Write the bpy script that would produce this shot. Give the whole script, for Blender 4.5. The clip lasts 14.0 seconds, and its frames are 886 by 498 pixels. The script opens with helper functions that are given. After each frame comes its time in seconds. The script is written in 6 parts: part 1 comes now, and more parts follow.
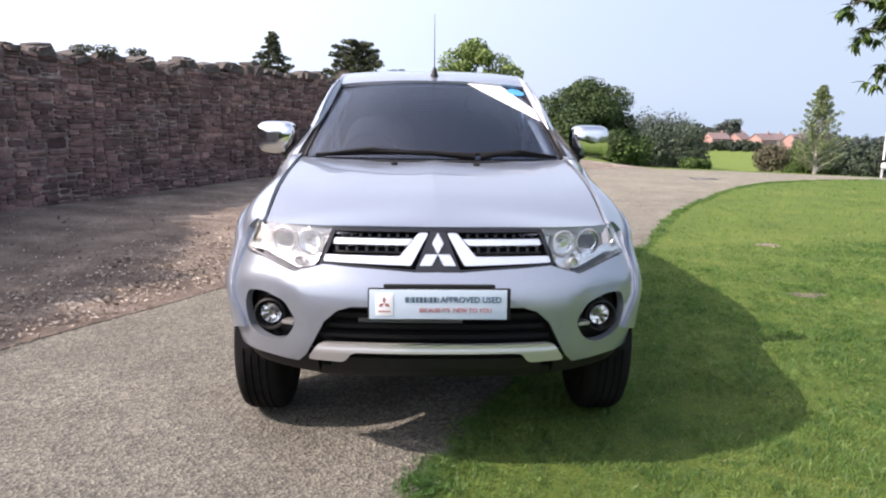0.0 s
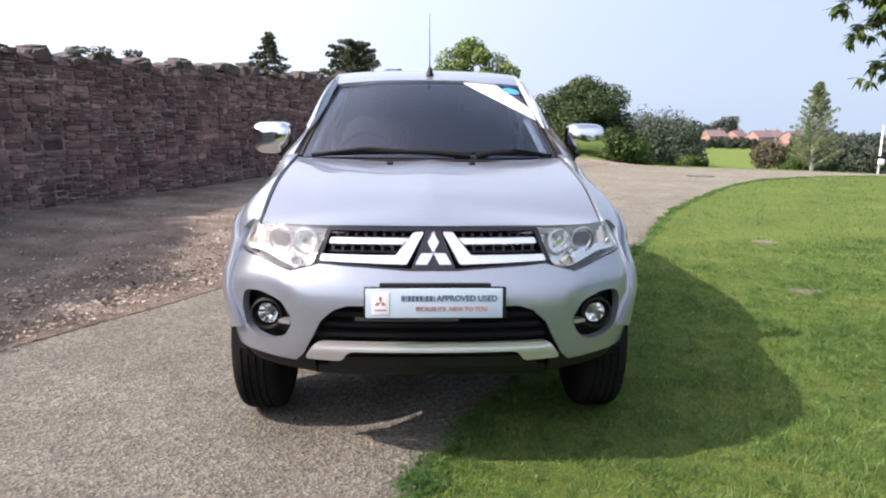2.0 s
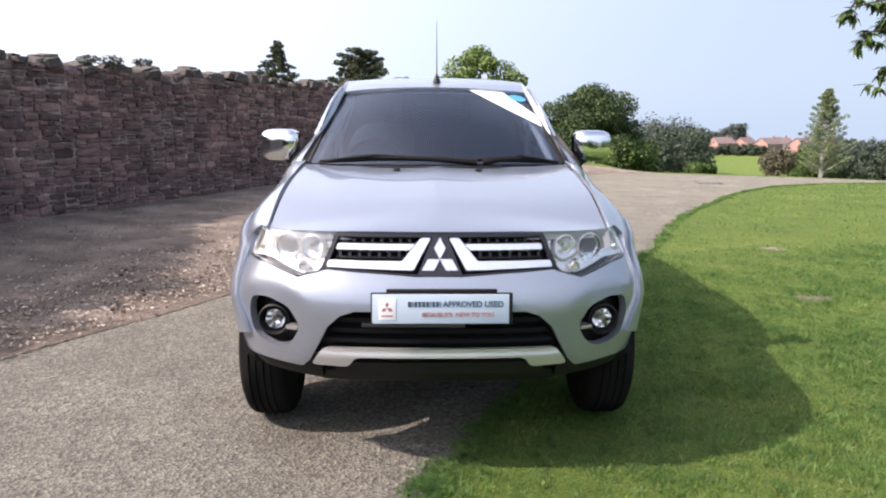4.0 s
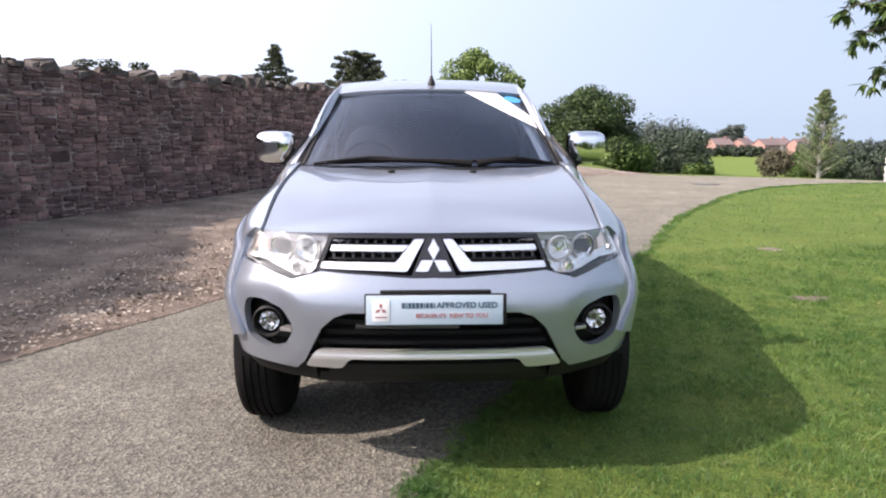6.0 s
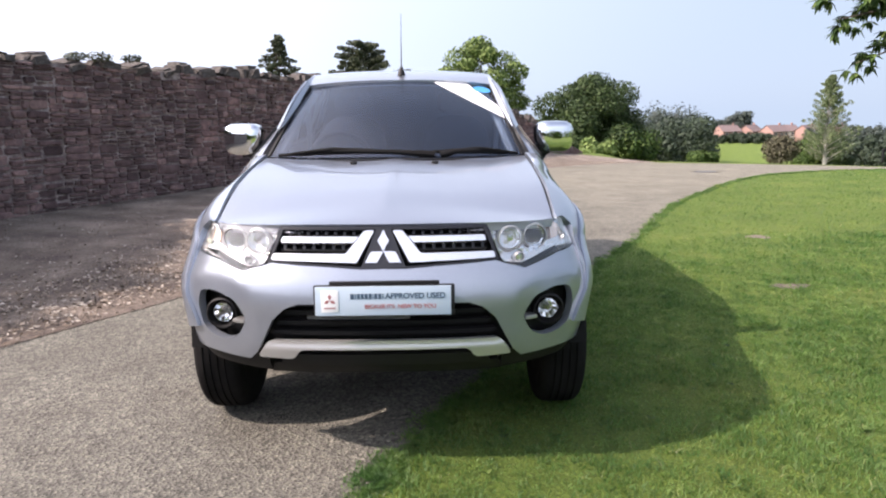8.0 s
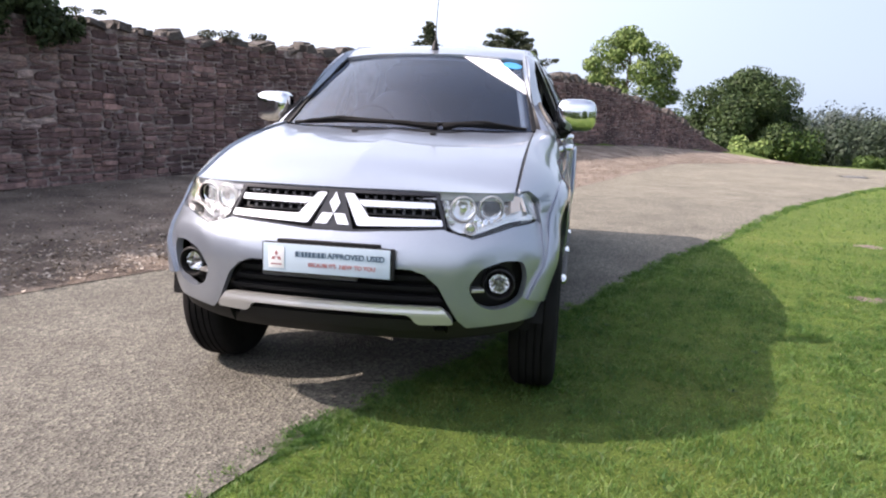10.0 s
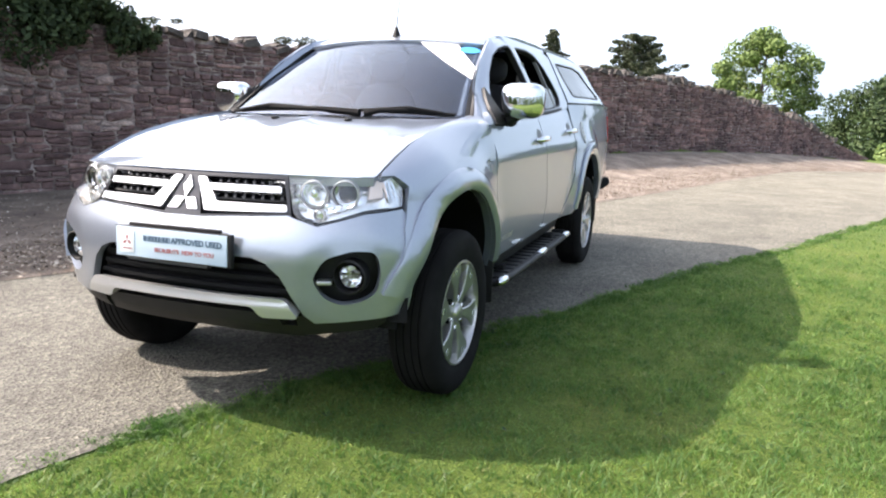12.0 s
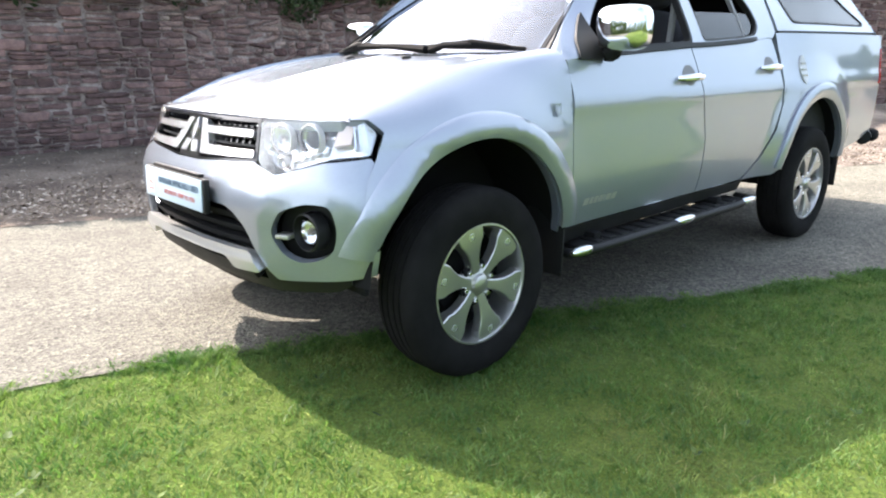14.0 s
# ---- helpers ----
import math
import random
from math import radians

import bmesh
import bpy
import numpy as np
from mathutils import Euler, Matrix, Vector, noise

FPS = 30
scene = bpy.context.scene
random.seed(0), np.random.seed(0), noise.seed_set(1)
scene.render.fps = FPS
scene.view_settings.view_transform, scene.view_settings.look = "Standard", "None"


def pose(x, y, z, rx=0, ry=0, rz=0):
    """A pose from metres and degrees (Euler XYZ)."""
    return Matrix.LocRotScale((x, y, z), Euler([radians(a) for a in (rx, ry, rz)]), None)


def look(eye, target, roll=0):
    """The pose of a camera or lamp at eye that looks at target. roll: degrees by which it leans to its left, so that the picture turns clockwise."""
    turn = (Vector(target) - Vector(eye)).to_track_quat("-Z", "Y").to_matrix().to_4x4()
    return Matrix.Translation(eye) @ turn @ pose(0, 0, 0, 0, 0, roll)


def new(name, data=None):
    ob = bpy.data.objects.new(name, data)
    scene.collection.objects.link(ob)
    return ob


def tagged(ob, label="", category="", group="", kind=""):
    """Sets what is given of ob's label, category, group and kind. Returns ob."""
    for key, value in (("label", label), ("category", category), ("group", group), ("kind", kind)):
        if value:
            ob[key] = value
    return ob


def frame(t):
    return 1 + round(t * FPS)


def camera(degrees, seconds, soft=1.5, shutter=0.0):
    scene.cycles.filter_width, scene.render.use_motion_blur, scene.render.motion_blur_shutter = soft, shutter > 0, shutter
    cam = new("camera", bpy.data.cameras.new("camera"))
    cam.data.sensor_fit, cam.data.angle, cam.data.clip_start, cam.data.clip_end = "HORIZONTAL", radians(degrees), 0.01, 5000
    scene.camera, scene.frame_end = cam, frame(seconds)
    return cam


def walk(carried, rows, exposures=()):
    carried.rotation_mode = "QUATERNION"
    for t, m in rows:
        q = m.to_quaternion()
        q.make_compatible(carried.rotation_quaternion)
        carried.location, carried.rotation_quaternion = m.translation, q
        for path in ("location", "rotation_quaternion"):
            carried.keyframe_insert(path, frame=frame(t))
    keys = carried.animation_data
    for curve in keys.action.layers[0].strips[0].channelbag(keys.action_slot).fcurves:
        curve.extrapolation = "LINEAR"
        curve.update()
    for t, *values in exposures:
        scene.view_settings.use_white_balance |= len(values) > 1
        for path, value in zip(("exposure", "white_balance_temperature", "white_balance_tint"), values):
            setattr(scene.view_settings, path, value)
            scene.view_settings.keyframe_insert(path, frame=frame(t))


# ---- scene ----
# camera and its walk
cam = camera(64.8, 14.0, soft=2.1, shutter=0.0)
PATH = [
    (0, (-0.067, 0.161, 1.395), (-0.002, 2.125, 1.026), 0.8),
    (0.5, (-0.065, 0.165, 1.392), (0.009, 2.13, 1.025), 1.0),
    (1, (-0.059, 0.157, 1.392), (0.02, 2.122, 1.025), 0.9),
    (1.5, (-0.058, 0.161, 1.391), (0.021, 2.124, 1.019), 0.5),
    (2, (-0.057, 0.15, 1.395), (0.013, 2.114, 1.024), 0.4),
    (2.5, (-0.057, 0.15, 1.392), (0.002, 2.115, 1.027), 0.2),
    (3, (-0.054, 0.142, 1.393), (-0.003, 2.109, 1.034), 0.5),
    (3.5, (-0.054, 0.142, 1.392), (-0.005, 2.11, 1.038), 0.4),
    (6, (-0.034, 0.14, 1.385), (0.018, 2.11, 1.042), 0.0),
    (6.5, (-0.024, 0.141, 1.384), (0.034, 2.107, 1.023), 0.2),
    (7, (-0.01, 0.133, 1.381), (0.05, 2.098, 1.012), -0.4),
    (7.5, (0.022, 0.122, 1.38), (0.091, 2.086, 1.01), 0.4),
    (7.7, (0.089, 0.118, 1.398), (0.148, 2.083, 1.027), 0.2),
    (9.8, (0.806, 0.18, 1.283), (0.492, 2.117, 0.894), -0.3),
    (10, (0.939, 0.186, 1.311), (0.573, 2.11, 0.907), 1.7),
    (10.5, (1.165, 0.213, 1.274), (0.768, 2.125, 0.841), -3.0),
    (11, (1.391, 0.385, 1.239), (0.91, 2.261, 0.739), 1.7),
    (11.5, (1.575, 0.512, 1.211), (1.051, 2.381, 0.728), 0.1),
    (12, (1.864, 0.703, 1.214), (1.148, 2.53, 0.828), 1.2),
    (12.5, (2.053, 0.907, 1.141), (1.148, 2.626, 0.664), -2.2),
    (13, (2.218, 1.194, 1.199), (1.177, 2.833, 0.719), -2.4),
    (13.5, (2.368, 1.405, 1.145), (1.113, 2.836, 0.531), -2.7),
    (14, (2.584, 1.706, 1.169), (1.156, 3.002, 0.638), -0.5),
]
EXPOSURE = [(0.0, 1.04, 6900, 24), (7.5, 1.04, 6900, 24), (10.0, 1.1, 6900, 24), (11.5, 1.4, 6900, 19), (12.5, 1.7, 6900, 18), (13.5, 1.9, 6900, 17), (14.0, 2.05, 6900, 16)]
walk(cam, [(t, look(eye, target, roll)) for t, eye, target, roll in PATH], EXPOSURE)

# ---- world, sun, exposure ----
SUN = Vector((-1.1, -0.21, 1.0)).normalized()          # towards the sun
world = bpy.data.worlds.new("sky")
scene.world = world
world.use_nodes = True
wn = world.node_tree.nodes
sky = wn.new("ShaderNodeTexSky")
sky.sky_type = "NISHITA"
sky.sun_disc = False
sky.sun_elevation = math.asin(SUN.z)
sky.sun_rotation = math.atan2(SUN.x, SUN.y)
sky.altitude = 100
sky.air_density = 1.0
sky.dust_density = 1.6
sky.ozone_density = 1.0
wn["Background"].inputs["Strength"].default_value = 0.12
haze = wn.new("ShaderNodeMix")                         # an even, pale summer haze over the clear sky
haze.data_type = "RGBA"
upward = wn.new("ShaderNodeTexCoord")
split = wn.new("ShaderNodeSeparateXYZ")
thin = wn.new("ShaderNodeMapRange")                     # thinner overhead than near the horizon
thin.inputs["From Min"].default_value, thin.inputs["From Max"].default_value = 0.40, 0.87
thin.inputs["To Min"].default_value, thin.inputs["To Max"].default_value = 0.94, 0.2
world.node_tree.links.new(upward.outputs["Generated"], split.inputs[0])
toward = wn.new("ShaderNodeVectorMath")                 # the haze glows towards the sun and is thinner away from it
toward.operation = "DOT_PRODUCT"
toward.inputs[1].default_value = SUN
glow = wn.new("ShaderNodeMapRange")
glow.interpolation_type = "SMOOTHSTEP"
glow.inputs["From Min"].default_value, glow.inputs["From Max"].default_value = -0.5, 0.95
tint = wn.new("ShaderNodeMix")
tint.data_type = "RGBA"
tint.inputs[6].default_value = (2.3, 3.15, 4.05, 1)      # away from the sun
tint.inputs[7].default_value = (6.4, 7.6, 9.0, 1)       # towards it
world.node_tree.links.new(upward.outputs["Generated"], toward.inputs[0])
world.node_tree.links.new(toward.outputs["Value"], glow.inputs["Value"])
world.node_tree.links.new(glow.outputs[0], tint.inputs[0])
world.node_tree.links.new(tint.outputs[2], haze.inputs[7])
world.node_tree.links.new(split.outputs["Z"], thin.inputs["Value"])
world.node_tree.links.new(thin.outputs[0], haze.inputs[0])
world.node_tree.links.new(sky.outputs[0], haze.inputs[6])
lift = wn.new("ShaderNodeMath")                        # the white glow of hazy air round the sun
lift.operation = "POWER"
lift.use_clamp = False
lift.inputs[1].default_value = 6.0
front = wn.new("ShaderNodeMath")
front.operation = "MAXIMUM"
front.inputs[1].default_value = 0.0
aureole = wn.new("ShaderNodeVectorMath")
aureole.operation = "SCALE"
aureole.inputs[0].default_value = (14.0, 13.6, 13.0)
whole = wn.new("ShaderNodeVectorMath")
whole.operation = "ADD"
world.node_tree.links.new(toward.outputs["Value"], front.inputs[0])
world.node_tree.links.new(front.outputs[0], lift.inputs[0])
world.node_tree.links.new(lift.outputs[0], aureole.inputs["Scale"])
world.node_tree.links.new(haze.outputs[2], whole.inputs[0])
world.node_tree.links.new(aureole.outputs[0], whole.inputs[1])
world.node_tree.links.new(whole.outputs[0], wn["Background"].inputs["Color"])
sun = new("sun", bpy.data.lights.new("sun", "SUN"))
sun.data.energy = 3.8
sun.data.angle = radians(0.6)
sun.data.color = (1.0, 0.94, 0.85)
sun.matrix_world = look(SUN * 60, (0, 0, 0))


# ---- materials ----
class Mat:
    """A procedural material with a Principled shader and short ways to add nodes."""

    def __init__(self, name, color=(0.5, 0.5, 0.5), rough=0.5, metal=0.0, **more):
        self.m = bpy.data.materials.new(name)
        self.m.use_nodes = True
        self.t = self.m.node_tree
        self.p = self.t.nodes["Principled BSDF"]
        self.set("Base Color", (*color, 1))
        self.set("Roughness", rough)
        self.set("Metallic", metal)
        for key, value in more.items():
            self.set(key.replace("_", " "), value)
        self.tc = None

    def set(self, key, value):
        self.p.inputs[key].default_value = value
        return self

    def node(self, kind, **props):
        n = self.t.nodes.new(kind)
        for key, value in props.items():
            n.inputs[key].default_value = value
        return n

    def link(self, a, b):
        self.t.links.new(a, b)

    def coords(self, which="Object"):
        if self.tc is None:
            self.tc = self.node("ShaderNodeTexCoord")
        return self.tc.outputs[which]

    def noise(self, scale, detail=4.0, rough=0.6, which="Object"):
        n = self.node("ShaderNodeTexNoise", Scale=scale, Detail=detail, Roughness=rough)
        self.link(self.coords(which), n.inputs["Vector"])
        return n.outputs["Fac"]

    def ramp(self, fac, stops):
        n = self.node("ShaderNodeValToRGB")
        while len(n.color_ramp.elements) < len(stops):
            n.color_ramp.elements.new(0.5)
        for e, (at, c) in zip(n.color_ramp.elements, stops):
            e.position, e.color = at, (*c, 1)
        self.link(fac, n.inputs["Fac"])
        return n.outputs["Color"]

    def mix(self, fac, a, b, how="MIX"):
        n = self.node("ShaderNodeMix")
        n.data_type, n.blend_type = "RGBA", how
        for value, slot in ((fac, n.inputs[0]), (a, n.inputs[6]), (b, n.inputs[7])):
            if isinstance(value, bpy.types.NodeSocket):
                self.link(value, slot)
            else:
                slot.default_value = value if isinstance(value, float) else (*value, 1)
        return n.outputs[2]

    def bump(self, fac, strength=0.4, distance=0.01):
        n = self.node("ShaderNodeBump", Strength=strength, Distance=distance)
        self.link(fac, n.inputs["Height"])
        if self.p.inputs["Normal"].links:
            self.link(self.p.inputs["Normal"].links[0].from_socket, n.inputs["Normal"])
        self.link(n.outputs[0], self.p.inputs["Normal"])
        return self

    def color(self, out):
        self.link(out, self.p.inputs["Base Color"])
        return self

    def rough(self, fac, lo, hi):
        n = self.node("ShaderNodeMapRange")
        n.inputs["To Min"].default_value, n.inputs["To Max"].default_value = lo, hi
        self.link(fac, n.inputs["Value"])
        self.link(n.outputs[0], self.p.inputs["Roughness"])
        return self

    def random(self):
        return self.node("ShaderNodeObjectInfo").outputs["Random"]

    def island(self):
        return self.node("ShaderNodeNewGeometry").outputs["Random Per Island"]


def mat_asphalt():
    k = Mat("asphalt", rough=0.9)
    chips = k.node("ShaderNodeTexVoronoi", Scale=72.0)
    k.link(k.coords(), chips.inputs["Vector"])
    base = k.ramp(k.noise(0.7, 5), [(0.3, (0.107, 0.104, 0.087)), (0.7, (0.151, 0.147, 0.123))])
    grit = k.ramp(chips.outputs["Color"], [(0.1, (0.38, 0.37, 0.37)), (0.42, (0.8, 0.79, 0.78)), (0.7, (1.12, 1.1, 1.08)), (0.95, (1.7, 1.66, 1.6))])
    c = k.mix(1.0, base, grit, "MULTIPLY")
    stain = k.ramp(k.noise(2.3, 3), [(0.35, (0.78, 0.77, 0.76)), (0.6, (1, 1, 1))])
    c = k.mix(1.0, c, stain, "MULTIPLY")
    place = k.node("ShaderNodeSeparateXYZ")
    k.link(k.coords(), place.inputs[0])
    worn = k.node("ShaderNodeMapRange")                 # the upper stretch is paler
    worn.inputs["From Min"].default_value, worn.inputs["From Max"].default_value = 4.0, 15.0
    k.link(place.outputs["Y"], worn.inputs["Value"])
    upper_tone = k.mix(1.0, c, (1.52, 1.49, 1.39), "MULTIPLY")
    k.color(k.mix(worn.outputs[0], c, upper_tone))
    k.bump(chips.outputs["Distance"], 0.6, 0.012)
    k.bump(k.noise(30, 4), 0.2, 0.01)
    return k.m


def mat_soil():
    k = Mat("leaf_strewn_soil", rough=0.95)
    c = k.ramp(k.noise(1.6, 6), [(0.3, (0.10, 0.08, 0.067)), (0.5, (0.20, 0.168, 0.14)), (0.72, (0.35, 0.31, 0.265))])
    fine = k.ramp(k.noise(38, 5, 0.7), [(0.3, (0.45, 0.43, 0.42)), (0.7, (1.35, 1.3, 1.25))])
    c = k.mix(1.0, c, fine, "MULTIPLY")
    place = k.node("ShaderNodeSeparateXYZ")
    k.link(k.coords(), place.inputs[0])
    worn = k.node("ShaderNodeMapRange")                 # colour darkened below for damp leaf mould and wall shade; dry chippings paler upward
    worn.inputs["From Min"].default_value, worn.inputs["From Max"].default_value = 7.5, 13.0
    k.link(place.outputs["Y"], worn.inputs["Value"])
    k.color(k.mix(worn.outputs[0], k.mix(1.0, c, (0.74, 0.72, 0.71), "MULTIPLY"), c))
    k.bump(k.noise(26, 6, 0.7), 0.8, 0.03)
    return k.m


def mat_turf():
    k = Mat("turf", rough=0.95)
    k.set("Specular IOR Level", 0.3)
    c = k.ramp(k.noise(0.9, 5), [(0.3, (0.085, 0.138, 0.024)), (0.55, (0.115, 0.178, 0.031)), (0.78, (0.17, 0.20, 0.05))])
    fine = k.ramp(k.noise(75, 4, 0.7), [(0.3, (0.45, 0.45, 0.4)), (0.7, (1.35, 1.3, 1.2))])
    k.color(k.mix(1.0, c, fine, "MULTIPLY"))
    k.bump(k.noise(60, 5, 0.7), 0.9, 0.04)
    return k.m


def mat_blade():
    k = Mat("grass_blade", rough=0.5)
    k.set("Specular IOR Level", 0.28)
    c = k.ramp(k.island(), [(0.0, (0.060, 0.130, 0.034)), (0.5, (0.086, 0.164, 0.045)), (0.95, (0.124, 0.202, 0.062)), (1.0, (0.24, 0.25, 0.13))])
    patch = k.ramp(k.noise(0.9, 4), [(0.35, (0.8, 0.86, 0.8)), (0.54, (1.0, 1.0, 1.0)), (0.68, (1.4, 1.14, 1.15))])
    c = k.mix(1.0, c, patch, "MULTIPLY")
    tuft = k.ramp(k.noise(3.2, 5, 0.65), [(0.34, (0.55, 0.74, 0.7)), (0.5, (1.0, 1.0, 1.0)), (0.64, (1.45, 1.28, 1.4))])
    c = k.mix(1.0, c, tuft, "MULTIPLY")
    fleck = k.ramp(k.noise(17, 3, 0.6), [(0.35, (0.58, 0.64, 0.6)), (0.5, (1.0, 1.0, 1.0)), (0.66, (1.38, 1.3, 1.3))])
    c = k.mix(1.0, c, fleck, "MULTIPLY")
    k.color(c)
    return lets_light(k, c, 0.42)


def lets_light(k, c, share):
    """Thin leaves pass part of the light through."""
    through_leaf = k.node("ShaderNodeBsdfTranslucent")
    both = k.node("ShaderNodeMixShader", Fac=share)
    bright = k.mix(1.0, c, (1.5, 1.6, 1.0), "MULTIPLY")
    k.link(bright, through_leaf.inputs["Color"])
    k.link(k.p.outputs[0], both.inputs[1])
    k.link(through_leaf.outputs[0], both.inputs[2])
    k.link(both.outputs[0], k.t.nodes["Material Output"].inputs["Surface"])
    return k.m


def mat_stone():
    k = Mat("wall_stone", rough=0.92)
    info = k.random()
    tone = k.ramp(info, [(0.0, (0.115, 0.072, 0.071)), (0.3, (0.182, 0.122, 0.116)), (0.7, (0.26, 0.185, 0.172)), (0.92, (0.35, 0.268, 0.244)), (1.0, (0.52, 0.44, 0.40))])
    isl = k.ramp(k.island(), [(0.0, (0.5, 0.46, 0.47)), (0.5, (0.95, 0.9, 0.9)), (0.85, (1.25, 1.2, 1.16)), (1.0, (1.7, 1.66, 1.6))])
    c = k.mix(1.0, tone, isl, "MULTIPLY")
    lichen = k.ramp(k.noise(9, 5, 0.7), [(0.35, (0.55, 0.52, 0.52)), (0.55, (1, 1, 1)), (0.78, (1.6, 1.55, 1.45))])
    c = k.mix(1.0, c, lichen, "MULTIPLY")
    blotch = k.ramp(k.noise(1.1, 4, 0.6), [(0.35, (0.6, 0.58, 0.6)), (0.5, (1, 1, 1)), (0.68, (1.5, 1.42, 1.36))])
    k.color(k.mix(1.0, c, blotch, "MULTIPLY"))
    k.bump(k.noise(22, 6, 0.7), 0.7, 0.02)
    return k.m


def mat_mortar():
    k = Mat("wall_mortar", rough=0.95)
    k.color(k.ramp(k.noise(6, 6, 0.7), [(0.35, (0.10, 0.077, 0.073)), (0.5, (0.22, 0.175, 0.163)), (0.66, (0.46, 0.395, 0.365))]))
    k.bump(k.noise(30, 5, 0.7), 0.8, 0.03)
    return k.m


def mat_leaf(name, dark, mid, light, rough=0.55):
    k = Mat(name, rough=rough)
    k.color(k.ramp(k.island(), [(0.0, dark), (0.5, mid), (1.0, light)]))
    k.set("Specular IOR Level", 0.15)
    return k.m


def mat_bark(name="bark", tone=(0.10, 0.075, 0.055)):
    k = Mat(name, rough=0.9)
    d = tuple(v * 0.5 for v in tone)
    k.color(k.ramp(k.noise(14, 5), [(0.3, d), (0.7, tone)]))
    k.bump(k.noise(25, 5), 0.8, 0.03)
    return k.m


M_ASPHALT, M_SOIL, M_TURF, M_BLADE = mat_asphalt(), mat_soil(), mat_turf(), mat_blade()
M_COPING = Mat("coping_stone", rough=0.95)
M_COPING.color(M_COPING.ramp(M_COPING.noise(7, 6, 0.7), [(0.3, (0.045, 0.038, 0.035)), (0.5, (0.085, 0.074, 0.067)), (0.72, (0.165, 0.15, 0.13))]))
M_COPING.bump(M_COPING.noise(18, 6, 0.7), 0.8, 0.03)
M_COPING = M_COPING.m
M_STONE, M_MORTAR, M_BARK = mat_stone(), mat_mortar(), mat_bark()
M_IVY = mat_leaf("ivy_leaf", (0.02, 0.033, 0.016), (0.037, 0.057, 0.025), (0.06, 0.086, 0.037), 0.7)
M_PINE = mat_leaf("pine_needle", (0.03, 0.036, 0.024), (0.052, 0.062, 0.036), (0.085, 0.095, 0.052))
M_LIME = mat_leaf("sunlit_leaf", (0.055, 0.095, 0.028), (0.125, 0.18, 0.052), (0.2, 0.26, 0.085))
M_OAK = mat_leaf("oak_leaf", (0.018, 0.04, 0.012), (0.045, 0.085, 0.02), (0.09, 0.13, 0.035))
M_IVYTREE = mat_leaf("ivy_tree_leaf", (0.016, 0.031, 0.013), (0.033, 0.058, 0.02), (0.062, 0.088, 0.032))
M_BIRCH = mat_leaf("birch_leaf", (0.07, 0.1, 0.05), (0.12, 0.16, 0.075), (0.19, 0.23, 0.11))
# distance haze is mixed into this greyer, lighter leaf colour
M_FARWOOD = mat_leaf("haze_tinted_leaf", (0.048, 0.062, 0.056), (0.056, 0.072, 0.062), (0.064, 0.081, 0.066))
M_VALLEY = mat_leaf("valley_wood_leaf", (0.022, 0.034, 0.024), (0.032, 0.047, 0.03), (0.044, 0.062, 0.036))
M_BROWNBUSH = mat_leaf("brown_bush_leaf", (0.05, 0.046, 0.032), (0.085, 0.08, 0.05), (0.12, 0.115, 0.07))
M_LITTER = mat_leaf("dry_leaf", (0.10, 0.074, 0.054), (0.24, 0.2, 0.158), (0.46, 0.42, 0.36), 0.8)


# ---- building helpers ----
def put_mesh(name, verts, faces, material, parent=None, label="", smooth=False, sharp=None):
    """Links verts and faces as one mesh object."""
    me = bpy.data.meshes.new(name)
    me.from_pydata(verts, [], faces)
    me.update()
    me.materials.append(material)
    if smooth:
        me.polygons.foreach_set("use_smooth", [True] * len(me.polygons))
        if sharp:
            me.set_sharp_from_angle(angle=radians(sharp))
    ob = new(name, me)
    if parent:
        ob.parent = parent
    if label:
        tagged(ob, label)
    return ob


def part(name, bm, material, parent=None, label="", smooth=True, sharp=35):
    """Links a bmesh as ONE mesh object under a thing or under a part."""
    me = bpy.data.meshes.new(name)
    bm.normal_update()
    curved = bm.faces.layers.int.get("front")
    bm.to_mesh(me)
    bm.free()
    me.materials.append(material)
    if smooth:
        me.polygons.foreach_set("use_smooth", [True] * len(me.polygons))
        me.set_sharp_from_angle(angle=radians(sharp))
    if curved:
        # the panel's face takes its shading from the surface itself, its rims from their own faces
        exact = np.zeros(len(me.vertices) * 3, np.float32)
        me.attributes["exact"].data.foreach_get("vector", exact)
        exact = exact.reshape(-1, 3)
        rows = np.zeros((len(me.loops), 3), np.float32)
        for p in me.polygons:
            if me.attributes["front"].data[p.index].value:
                for k in p.loop_indices:
                    rows[k] = exact[me.loops[k].vertex_index]
        me.attributes.remove(me.attributes["exact"])
        me.attributes.remove(me.attributes["front"])
        me.normals_split_custom_set(rows.tolist())
    ob = new(name, me)
    if parent:
        ob.parent = parent
    if label:
        tagged(ob, label)
    return ob


def thing(name, label, category, group="", kind="", at=(0, 0, 0)):
    ob = new(name)
    ob.empty_display_size = 0.2
    ob.location = at
    return tagged(ob, label, category, group, kind)


def big_mesh(name, verts, tris, material, parent=None):
    """A large mesh from numpy arrays of vertices and equal-sized faces."""
    me = bpy.data.meshes.new(name)
    n, k = tris.shape
    me.vertices.add(len(verts))
    me.vertices.foreach_set("co", verts.astype(np.float32).ravel())
    me.loops.add(n * k)
    me.loops.foreach_set("vertex_index", tris.astype(np.int32).ravel())
    me.polygons.add(n)
    me.polygons.foreach_set("loop_start", np.arange(0, n * k, k, dtype=np.int32))
    me.update(calc_edges=True)
    me.validate()
    me.materials.append(material)
    ob = new(name, me)
    if parent:
        ob.parent = parent
    return ob


def smoothstep(a, b, v):
    t = np.clip((v - a) / (b - a), 0, 1)
    return t * t * (3 - 2 * t)


